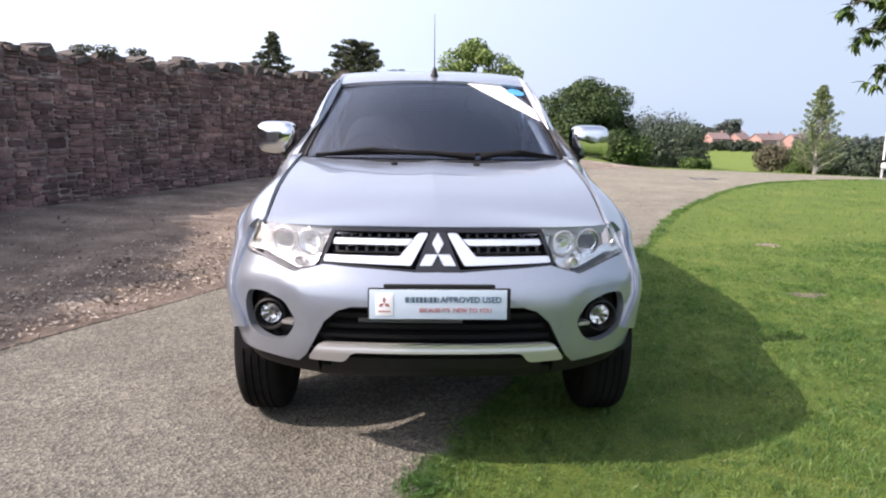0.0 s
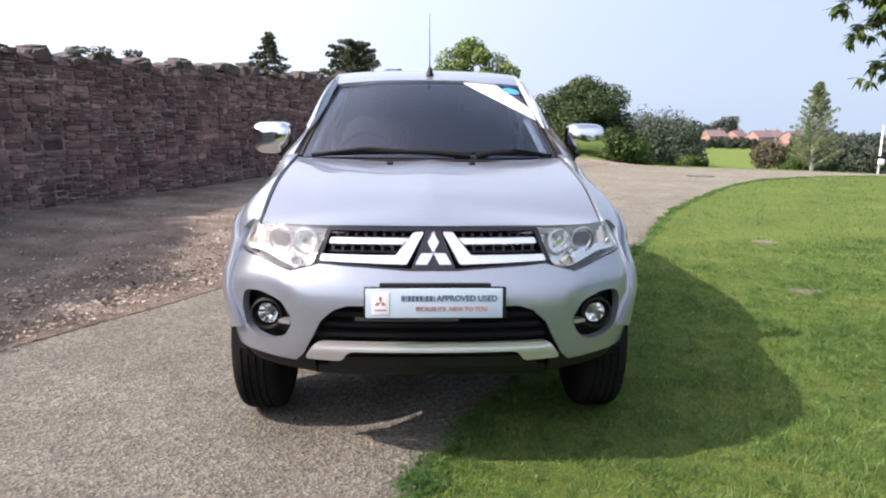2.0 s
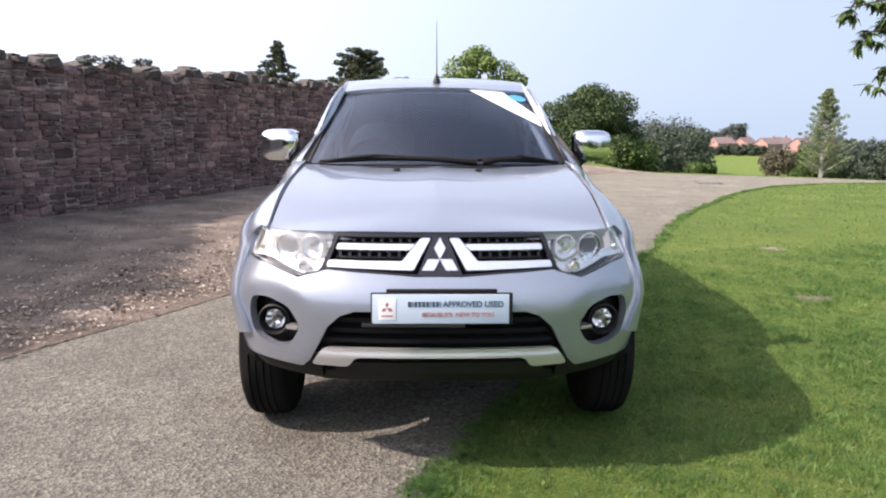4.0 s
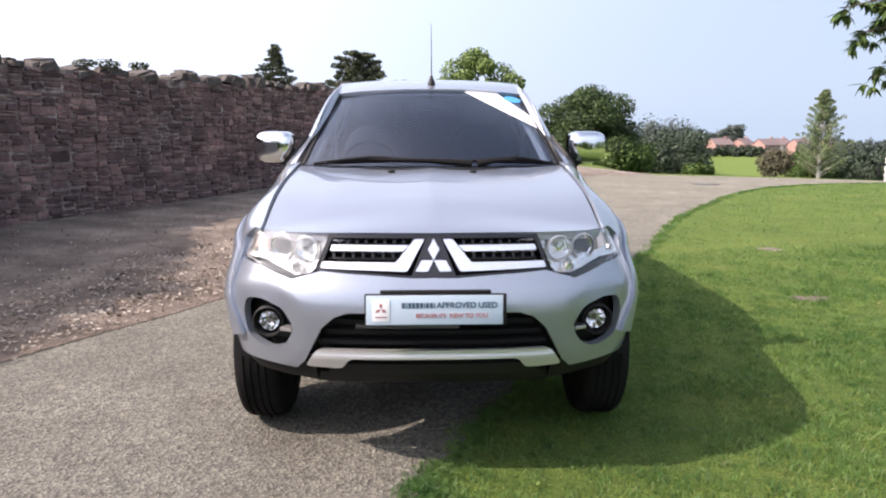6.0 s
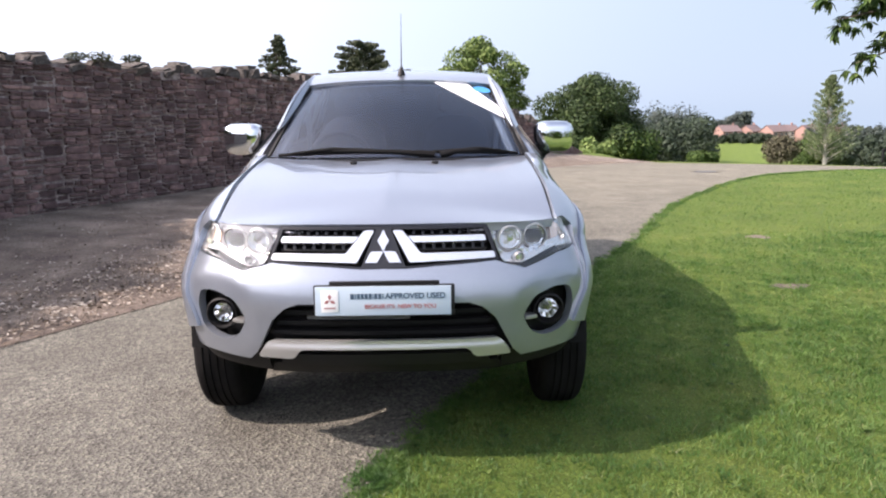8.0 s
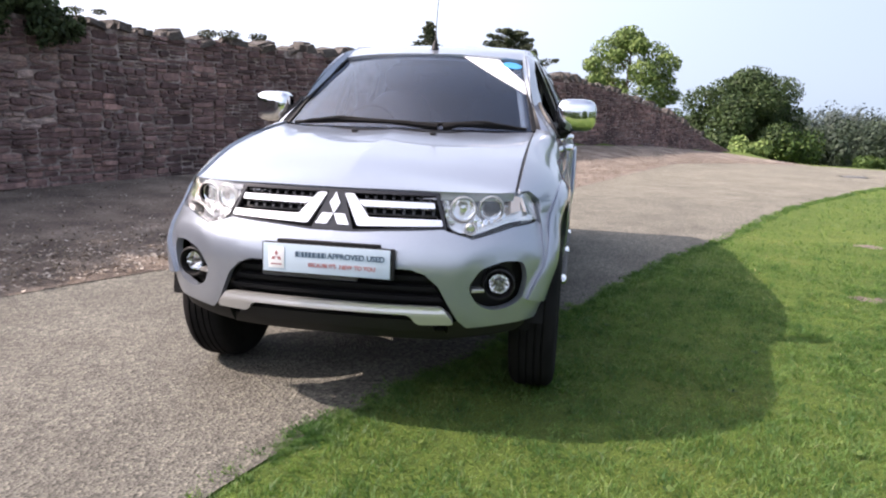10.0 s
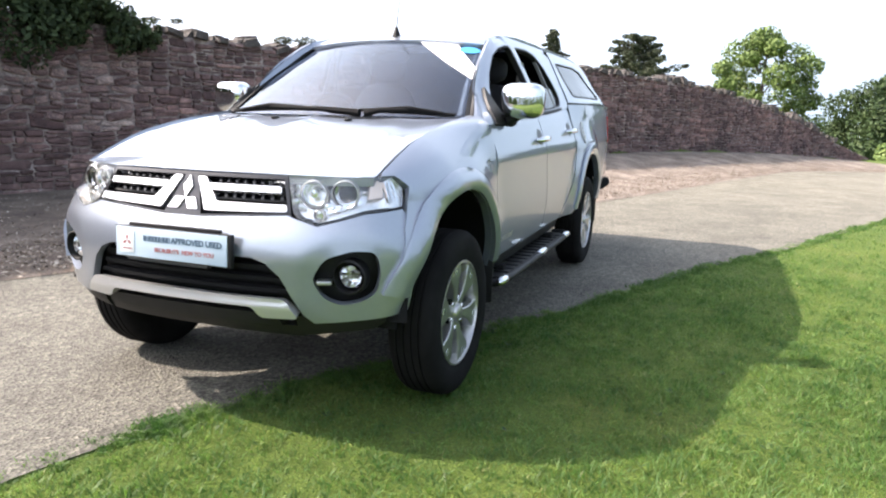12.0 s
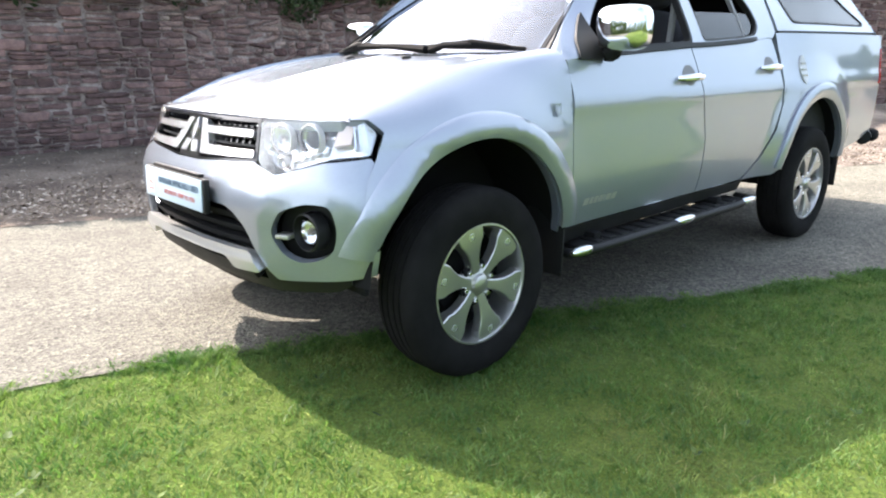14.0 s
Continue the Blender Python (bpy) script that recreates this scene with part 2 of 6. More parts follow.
# ---- the plan ----
WALL = [(-7.6, -14.0), (-7.3, -6.0), (-7.05, 0.0), (-6.75, 4.6), (-6.4, 6.4), (-5.9, 8.3), (-5.25, 10.4), (-3.55, 13.8), (-1.6, 17.3), (0.45, 21.0), (3.0, 25.6), (5.2, 29.5), (7.4, 33.4)]
LANE_LEFT = [(-7.0, -30), (-5.6, -8), (-4.6, -1), (-3.6, 2.0), (-2.72, 4.2), (-2.22, 5.05), (-1.7, 6.05), (-0.55, 8.9), (0.33, 11.1), (1.22, 13.55), (2.25, 16.7), (4.0, 21.4), (8.6, 25.6), (16.0, 28.5), (30, 31)]
LANE_RIGHT = [(-3.0, -30), (-1.6, -6), (-0.75, -1), (-0.36, 1.2), (-0.2, 2.2), (-0.05, 2.65), (0.08, 2.95), (0.99, 4.85), (1.36, 5.6), (1.8, 6.65), (2.42, 7.75), (3.05, 9.05), (3.9, 10.8), (5.2, 12.85), (7.3, 15.8), (9.5, 17.9), (15.0, 20.6), (30, 23.2)]


def along(line, step):
    """Points at even steps on a smooth curve through the line's points."""
    pts = [Vector((*p, 0)) for p in line]
    out = []
    for i in range(len(pts) - 1):
        p0, p1, p2, p3 = pts[max(i - 1, 0)], pts[i], pts[i + 1], pts[min(i + 2, len(pts) - 1)]
        n = max(2, int((p2 - p1).length / step))
        for j in range(n):
            t = j / n
            q = 0.5 * ((2 * p1) + (p2 - p0) * t + (2 * p0 - 5 * p1 + 4 * p2 - p3) * t * t + (3 * p1 - p0 - 3 * p2 + p3) * t ** 3)
            out.append((q.x, q.y))
    out.append(tuple(pts[-1].xy))
    return np.array(out)


def dist_to(line, x, y):
    """Distance to a polyline, elementwise."""
    d = np.full(np.shape(x), 1e9)
    for (ax, ay), (bx, by) in zip(line[:-1], line[1:]):
        vx, vy = bx - ax, by - ay
        t = np.clip(((x - ax) * vx + (y - ay) * vy) / (vx * vx + vy * vy), 0, 1)
        d = np.minimum(d, np.hypot(x - ax - t * vx, y - ay - t * vy))
    return d


WALL_C, LEFT_C, RIGHT_C = along(WALL, 0.5), along(LANE_LEFT, 0.5), along(LANE_RIGHT, 0.35)


def inside(poly, x, y):
    x, y = np.asarray(x, float), np.asarray(y, float)
    odd = np.zeros(x.shape, bool)
    px, py = poly[:, 0], poly[:, 1]
    j = len(poly) - 1
    for i in range(len(poly)):
        cross = ((py[i] > y) != (py[j] > y)) & (x < (px[j] - px[i]) * (y - py[i]) / (py[j] - py[i] + 1e-12) + px[i])
        odd ^= cross
        j = i
    return odd


LANE_POLY = np.vstack([LEFT_C, RIGHT_C[::-1]])
VERGE_POLY = np.vstack([WALL_C, LEFT_C[::-1]])
RADII = [0, 10, 16, 21, 26, 34, 45, 60, 110, 200, 300, 420, 700, 3000]
HEIGHTS = [0, 0.0, -0.02, -0.11, -0.27, -0.78, -1.6, -2.5, -7.5, -10.9, -9.9, -11.0, -24.0, -110.0]


def ground_z(x, y):
    """Height of the ground: level round the car, a crest up the lane, a valley and a hill beyond."""
    x, y = np.asarray(x, float), np.asarray(y, float)
    r = np.hypot(x, y)
    z = np.interp(r, RADII, HEIGHTS)
    near = r < 45
    if np.any(near):
        bank = smoothstep(3.0, 0.3, dist_to(WALL_C[::2], x, y)) * near
        z = z + bank * (0.10 + 0.28 * smoothstep(10, 22, y))
        lawn = smoothstep(0.0, 2.5, dist_to(RIGHT_C[::3], x, y)) * (inside(VERGE_POLY, x, y) == False) * (inside(LANE_POLY, x, y) == False) * (x > -1)
        z = z + lawn * near * (0.02 + 0.06 * smoothstep(5, 14, r))
    return z


# ---- ground ----
def polar_ground():
    rings = np.concatenate([np.arange(0.6, 12, 0.35), np.arange(12, 50, 0.8), np.geomspace(50, 3000, 50)])
    n = 180
    ang = np.linspace(0, 2 * np.pi, n, endpoint=False)
    x = np.concatenate([[0], np.outer(rings, np.sin(ang)).ravel()])
    y = np.concatenate([[0], np.outer(rings, np.cos(ang)).ravel()])
    z = ground_z(x, y) - 0.007 - 0.07 * inside(VERGE_POLY, x, y)
    verts = np.column_stack([x, y, z])
    faces = []
    for i in range(len(rings) - 1):
        a = 1 + i * n + np.arange(n)
        b = 1 + i * n + (np.arange(n) + 1) % n
        faces.append(np.column_stack([a + n, b + n, b, a])[:, ::-1])
    ob = big_mesh("ground", verts, np.vstack(faces), M_TURF)
    me = ob.data
    bm = bmesh.new()
    bm.from_mesh(me)
    bm.verts.ensure_lookup_table()
    for i in range(n):
        bm.faces.new([bm.verts[0], bm.verts[1 + (i + 1) % n], bm.verts[1 + i]])
    bm.to_mesh(me)
    bm.free()
    me.polygons.foreach_set("use_smooth", [True] * len(me.polygons))
    return tagged(ob, "mown green lawn and grassland, partly worn", "ground", kind="structure")


def ribbon(name, left, right, across, lift, material, label, category):
    """A sheet between two curves, draped on the ground."""
    n = 160
    def even(c):
        s = np.concatenate([[0], np.cumsum(np.hypot(*np.diff(c, axis=0).T))])
        q = np.linspace(0, s[-1], n)
        return np.column_stack([np.interp(q, s, c[:, 0]), np.interp(q, s, c[:, 1])])
    a, b = left, right
    if len(a) != len(b):
        a, b = even(left), even(right)
    t = np.linspace(0, 1, across + 1)
    x = a[:, None, 0] * (1 - t) + b[:, None, 0] * t
    y = a[:, None, 1] * (1 - t) + b[:, None, 1] * t
    z = ground_z(x, y) + lift
    verts = np.column_stack([x.ravel(), y.ravel(), z.ravel()])
    w = across + 1
    i = (np.arange(len(a) - 1)[:, None] * w + np.arange(across)).ravel()
    faces = np.column_stack([i, i + 1, i + 1 + w, i + w])
    ob = big_mesh(name, verts, faces, material)
    ob.data.polygons.foreach_set("use_smooth", [True] * len(ob.data.polygons))
    return tagged(ob, label, category, kind="structure")


polar_ground()
ribbon("road", LEFT_C, RIGHT_C, 14, 0.0, M_ASPHALT, "worn grey tarmac lane curving past the wall", "lane")
LEFT_STONE = LEFT_C + np.array([0.12, -0.05])
ribbon("verge", WALL_C, LEFT_STONE, 12, 0.005, M_SOIL, "bare soil verge strewn with dry leaves and chippings", "verge")


# ---- the stone wall ----
def wall_frame(curve):
    """Arc lengths, tangents and normals (towards the lane) of a curve."""
    s = np.concatenate([[0], np.cumsum(np.hypot(*np.diff(curve, axis=0).T))])
    t = np.gradient(curve, axis=0)
    t /= np.linalg.norm(t, axis=1)[:, None]
    return s, t, np.column_stack([t[:, 1], -t[:, 0]])


W_S, W_T, W_N = wall_frame(WALL_C)


def wall_at(s):
    x, y = np.interp(s, W_S, WALL_C[:, 0]), np.interp(s, W_S, WALL_C[:, 1])
    t = Vector((np.interp(s, W_S, W_T[:, 0]), np.interp(s, W_S, W_T[:, 1]), 0)).normalized()
    return Vector((x, y, 0)), t, Vector((t.y, -t.x, 0))


def wall_top(s):
    """Height of the masonry's top above the plan, which falls towards the wall's end."""
    y = np.interp(s, W_S, WALL_C[:, 1])
    return np.interp(y, [-14, 0, 6, 9, 13.8, 18, 21, 23.5, 27.5, 31, 33.4], [2.45, 2.42, 2.34, 2.22, 2.165, 2.23, 2.15, 1.9, 1.2, 0.25, -0.3])


def stone_mesh(seed):
    """A rough block a metre wide, high and deep, its face chamfered and uneven."""
    rnd = random.Random(seed)
    def j(a):
        return rnd.uniform(-a, a)
    n = 7
    turn = rnd.uniform(0, 0.9)
    ring = []
    for i in range(n):
        q = turn + 2 * math.pi * i / n + j(0.16)
        c, s = math.cos(q), math.sin(q)
        ring.append((math.copysign(abs(c) ** 0.4, c) * 0.5 * (1 + j(0.1)), math.copysign(abs(s) ** 0.4, s) * 0.5 * (1 + j(0.14))))
    v = [(x, 0.02, z) for x, z in ring] + [(x * 0.97, -0.6 + j(0.15), z * 0.97) for x, z in ring] + [(x * 0.86 + j(0.04), -0.95 + j(0.15), z * 0.78 + j(0.05)) for x, z in ring] + [(j(0.15), -1.0 + j(0.1), j(0.15))]
    f = []
    for a in (0, n):
        for i in range(n):
            k = (i + 1) % n
            f.append((a + i, a + k, a + n + k, a + n + i))
    f += [(2 * n + i, 2 * n + (i + 1) % n, 3 * n) for i in range(n)]
    return v, f


W_G = ground_z(WALL_C[:, 0], WALL_C[:, 1])


def build_wall():
    wall = thing("wall_west", "tall curved dry-laid wall of dark rubble stone", "wall", kind="structure")
    # core of mortar and rubble
    n = len(WALL_C)
    verts, faces = [], []
    for i in range(n):
        p, t, m = wall_at(W_S[i])
        top = float(wall_top(W_S[i]))
        g = float(ground_z(p.x, p.y)) - 0.3
        for off, z in ((0.0, g), (0.0, top), (-0.42, top), (-0.42, g - 0.2)):
            q = p + m * off
            verts.append((q.x, q.y, z))
    for i in range(n - 1):
        a, b = 4 * i, 4 * i + 4
        for k in range(3):
            faces.append((a + k, b + k, b + k + 1, a + k + 1))
    faces += [(0, 1, 2, 3), (4 * n - 1, 4 * n - 2, 4 * n - 3, 4 * n - 4)]
    put_mesh("wall_core", verts, faces, M_MORTAR, wall, "earthy mortar and rubble core")
    # face stones in uneven courses
    kinds = [stone_mesh(k) for k in range(10)]
    meshes = []
    for k, (v, f) in enumerate(kinds):
        me = bpy.data.meshes.new("stone")
        me.from_pydata(v, [], f)
        me.materials.append(M_STONE)
        meshes.append(me)
    rnd = random.Random(5)
    jv, jf = [], []
    singles = 0
    s_end = W_S[-1]
    # the face falls into rough blocks, each broken down again into stones of uneven size
    cells = []
    z = -0.1
    while z < 2.6:
        h = rnd.uniform(0.3, 0.55)
        s = 8.0 - rnd.random()
        while s < s_end - 0.1:
            w = min(rnd.uniform(0.7, 1.6), s_end - s)
            cells.append((s, z, w, h, rnd.uniform(0.18, 0.6), rnd.uniform(0.06, 0.18)))
            s += w
        z += h
    while cells:
        s, z, w, h, w_most, h_most = cells.pop()
        cut = rnd.uniform(0.34, 0.66)
        if w > w_most and (w / w_most > h / h_most or h < 0.06):
            for q, r in ((0.0, cut), (cut, 1 - cut)):
                cells.append((s + w * q, z, w * r, h, rnd.uniform(0.18, 0.6), rnd.uniform(0.06, 0.18)))
            continue
        if h > h_most:
            for q, r in ((0.0, cut), (cut, 1 - cut)):
                cells.append((s, z + h * q, w, h * r, rnd.uniform(0.18, 0.6), rnd.uniform(0.06, 0.18)))
            continue
        p, t, m = wall_at(s + w / 2)
        base = float(np.interp(s + w / 2, W_S, W_G))
        zz = base + z + h / 2 + 0.05 * math.sin(s * 0.9 + 1.0) + 0.02 * math.sin(s * 3.1) + rnd.uniform(-0.006, 0.006)
        if zz + h / 2 > wall_top(s + w / 2) + 0.02 or zz + h / 2 < base - 0.02:
            continue
        k = rnd.randrange(10)
        depth = rnd.uniform(0.008, 0.05)
        bare = math.sin(s * 1.7 + 2 * math.sin(z * 2.3)) * math.sin(z * 3.1 + s * 0.6 + 1.0)
        gap = rnd.uniform(0.002, 0.014) + (rnd.uniform(0.0, 0.028) if bare > 0.2 else 0.0)   # repointed patches show wide joints
        mt = Matrix((
            (t.x * max(w - gap, 0.03), -m.x * depth, 0, p.x),
            (t.y * max(w - gap, 0.03), -m.y * depth, 0, p.y),
            (0, 0, max(h - gap, 0.02), zz), (0, 0, 0, 1)))
        mt = mt @ Matrix.Rotation(rnd.uniform(-0.1, 0.1), 4, "Y")
        if 5.2 < p.y < 8.6 and singles < 300:
            ob = new("stone", meshes[k])
            ob.parent = wall
            ob.matrix_basis = mt
            singles += 1
        else:
            a = len(jv)
            jv += [tuple(mt @ Vector(q)) for q in kinds[k][0]]
            jf += [tuple(a + i for i in q) for q in kinds[k][1]]
    tagged(put_mesh("rubble_face", jv, jf, M_STONE, wall), kind="stuff")
    # coping of rough upright stones
    s = 8.0
    while s < s_end - 3.5:
        w = rnd.uniform(0.25, 0.6)
        h = rnd.choice((0.06, 0.1, 0.14, 0.18, 0.22)) * rnd.uniform(0.8, 1.2)
        p, t, m = wall_at(s + w / 2)
        top = float(wall_top(s + w / 2))
        bm = bmesh.new()
        bmesh.ops.create_cube(bm, size=1.0)
        bmesh.ops.bevel(bm, geom=bm.edges[:], offset=0.2, segments=2, affect="EDGES")
        for v in bm.verts:
            v.co += Vector([rnd.uniform(-0.07, 0.07) for _ in range(3)])
            if v.co.z > 0:
                v.co.x *= rnd.uniform(0.7, 0.95)
        c = p - m * 0.19
        mt = Matrix(((t.x * w, m.x * 0.5, 0, c.x), (t.y * w, m.y * 0.5, 0, c.y), (0, 0, h + 0.06, top + h / 2 - 0.03), (0, 0, 0, 1)))
        ob = part("coping_stone", bm, M_COPING, wall, smooth=False)
        ob.matrix_basis = mt @ Matrix.Rotation(rnd.uniform(-0.16, 0.16), 4, "Y")
        s += w + (rnd.uniform(0.0, 0.06) if rnd.random() < 0.8 else 0.12)
    return wall


build_wall()


# ---- plants ----
def leaf_cloud(rng, centres, radii, count, size, flat=1.0, drop=0.0, loose=0.7):
    """Many small leaves round the centres, denser to the outside. Returns vertices and four-cornered faces."""
    centres, radii = np.asarray(centres, float), np.asarray(radii, float)
    which = rng.integers(0, len(centres), count)
    d = rng.normal(size=(count, 3))
    d /= np.linalg.norm(d, axis=1)[:, None]
    r = rng.uniform(0.25, 1.0, count) ** 0.5
    pos = centres[which] + d * (r * radii[which])[:, None] * np.array([1, 1, flat])
    pos[:, 2] -= drop * rng.uniform(0, 1, count) * radii[which]
    out = d + rng.normal(size=(count, 3)) * loose
    u = np.cross(out, rng.normal(size=(count, 3)))
    u /= np.linalg.norm(u, axis=1)[:, None]
    w = np.cross(out, u)
    w /= np.linalg.norm(w, axis=1)[:, None]
    k = size * rng.uniform(0.6, 1.3, count)[:, None]
    n = np.cross(u, w)
    v = np.stack([pos - u * k, pos + w * k * 0.5 + n * k * 0.12, pos + u * k, pos - w * k * 0.5 + n * k * 0.12], axis=1).reshape(-1, 3)
    return v, np.arange(count * 4).reshape(-1, 4)


def limb(bm, a, b, ra, rb, sides=7, bend=0.0, rng=None):
    """A tapered, slightly bent branch from a to b."""
    a, b = Vector(a), Vector(b)
    axis = (b - a)
    side = axis.cross(Vector((0.3, 0.9, 0.2)))
    side = side.normalized() if side.length > 1e-6 else Vector((1, 0, 0))
    other = axis.normalized().cross(side)
    rings = []
    for i in range(6):
        t = i / 5
        c = a + axis * t + side * (bend * math.sin(t * math.pi))
        r = ra + (rb - ra) * t
        rings.append([bm.verts.new(c + (side * math.cos(q) + other * math.sin(q)) * r * (1 + 0.12 * math.sin(3 * q + i))) for q in [2 * math.pi * k / sides for k in range(sides)]])
    for p, q in zip(rings[:-1], rings[1:]):
        for k in range(sides):
            bm.faces.new((p[k], p[(k + 1) % sides], q[(k + 1) % sides], q[k]))
    bm.faces.new(rings[-1])
    bm.faces.new(rings[0][::-1])


def tree(name, label, at, height, spread, leaf, bark, count, size, seed, shape="round", category="tree", clear=0.25, group=""):
    """A tree: tapered trunk with limbs, and a crown of many small leaves in clumps."""
    rng = np.random.default_rng(seed)
    x, y = at
    z0 = float(ground_z(x, y))
    root = thing(name, label, category, group, at=(x, y, z0))
    bm = bmesh.new()
    limb(bm, (0, 0, -0.2), (rng.uniform(-0.3, 0.3), rng.uniform(-0.3, 0.3), height * 0.85), height * 0.022, height * 0.005, 9, height * 0.01)
    centres, radii = [], []
    n = 34 if shape == "round" else 30
    if shape in ("cone", "pine", "wispy"):
        m = {"cone": 120, "pine": 44, "wispy": 90}[shape]
        for i in range(m):
            f = (i + rng.uniform(0, 1)) / m
            a = i * 2.4 + rng.uniform(-0.5, 0.5)
            h = height * (clear + (0.97 - clear) * f)
            if shape == "pine":
                reach = spread * (1.0 - 0.75 * f ** 1.6) * rng.uniform(0.45, 1.0)
                rise, fat = reach * 0.2, 0.16
            else:
                reach = spread * (1 - f) ** 0.8 * rng.uniform(0.45, 1.05) + 0.15
                rise, fat = (reach * -0.12, 0.075) if shape == "cone" else (reach * 0.62, 0.14)
            tip = (math.cos(a) * reach, math.sin(a) * reach, h + rise)
            limb(bm, (0, 0, h), tip, height * 0.005, height * 0.0012, 5, 0.05)
            for q in (0.35, 0.55, 0.75, 0.95):
                centres.append((tip[0] * q, tip[1] * q, h + rise * q))
                radii.append(spread * fat * (1.25 - 0.6 * q) * rng.uniform(0.7, 1.3) * (0.55 + 0.45 * (1 - f)))
        n = 0
    for i in range(n):
        f = (i + 0.5) / n
        a = i * 2.4 + rng.uniform(-0.4, 0.4)
        if shape == "round":
            h = height * (clear + (0.93 - clear) * f)
            prof = math.sqrt(max(0.05, 1 - ((f - 0.42) / 0.62) ** 2))
            rad = spread * prof * rng.uniform(0.35, 0.85)
            cr = spread * rng.uniform(0.15, 0.3)
        else:
            h = height * (clear + (0.95 - clear) * f)
            rad = spread * math.sqrt(max(0.02, 1 - f * f)) * rng.uniform(0.4, 0.9)
            cr = spread * rng.uniform(0.2, 0.34)
        c = (math.cos(a) * rad, math.sin(a) * rad, h)
        centres.append(c)
        radii.append(cr)
        if i % 2 == 0:
            limb(bm, (0, 0, max(height * 0.12, h - rad * 0.5)), c, height * 0.007, height * 0.002, 5, 0.1)
    centres.append((0, 0, height * 0.95))
    radii.append(spread * (0.25 if shape in ("round", "dome") else 0.06))
    part("trunk", bm, bark, root)
    v, f = leaf_cloud(rng, centres, radii, count, size, 0.5 if shape == "pine" else 0.75)
    big_mesh("crown", v, f, leaf, root)
    return root


tree("conifer", "tall dark conifer behind the stone wall", (-15.0, 73), 13.9, 7.0, M_PINE, M_BARK, 13000, 0.15, 3, "cone", clear=0.12)
tree("pine_tree", "dark spreading pine with a flat, tiered crown", (-6.7, 75), 13.3, 6.6, M_PINE, M_BARK, 18000, 0.15, 4, "pine", clear=0.42)
tree("leafy_tree", "sunlit yellow-green broadleaf tree behind the wall", (4.1, 57), 9.6, 4.7, M_LIME, M_BARK, 22000, 0.14, 5, "round", clear=0.1)
tree("overgrown_tree", "dense dark-green ivy-clad tree at the lane's bend", (11.4, 50), 5.6, 4.7, M_IVYTREE, M_BARK, 48000, 0.11, 6, "dome", clear=0.0)
tree("young_birch", "slim pale young birch on the far slope", (31.5, 55.4), 7.3, 2.7, M_BIRCH, mat_bark("birch_bark", (0.5, 0.48, 0.44)), 22000, 0.06, 7, "wispy", clear=0.04)


def shrub(at, height, spread, leaf, seed, label, count=5000, size=0.12):
    rng = np.random.default_rng(seed)
    root = thing("shrub", label, "shrub", "shrubs at the lane's bend", at=(at[0], at[1], float(ground_z(*at))))
    bm = bmesh.new()
    cs, rs = [], []
    for i in range(9):
        a = i * 2.4
        c = (math.cos(a) * spread * 0.6 * (i / 9), math.sin(a) * spread * 0.6 * (i / 9), height * rng.uniform(0.35, 0.7))
        limb(bm, (0, 0, -0.1), c, 0.03, 0.01, 5)
        cs.append(c)
        rs.append(height * rng.uniform(0.3, 0.45))
    part("stem", bm, M_BARK, root)
    v, f = leaf_cloud(rng, cs, rs, count, size)
    big_mesh("foliage", v, f, leaf, root)


shrub((10.3, 43), 1.5, 1.8, M_LIME, 11, "low yellow-green bramble bush beside the wall's end")
shrub((13.6, 47), 2.6, 2.2, M_OAK, 12, "dark green bush under the ivy-clad tree")
shrub((15.6, 52), 1.7, 2.0, M_OAK, 13, "dark green bush on the lane's far edge")
shrub((17.5, 45), 0.9, 2.0, M_OAK, 14, "low grey-green bush beyond the crest")
shrub((28.4, 56.5), 2.5, 1.5, M_BROWNBUSH, 15, "brown-green bush beside the young birch")
shrub((32.6, 58.0), 2.7, 1.6, M_OAK, 17, "dark bush close behind the young birch")
shrub((34.0, 62), 2.9, 2.6, M_OAK, 16, "dark bush behind the young birch")


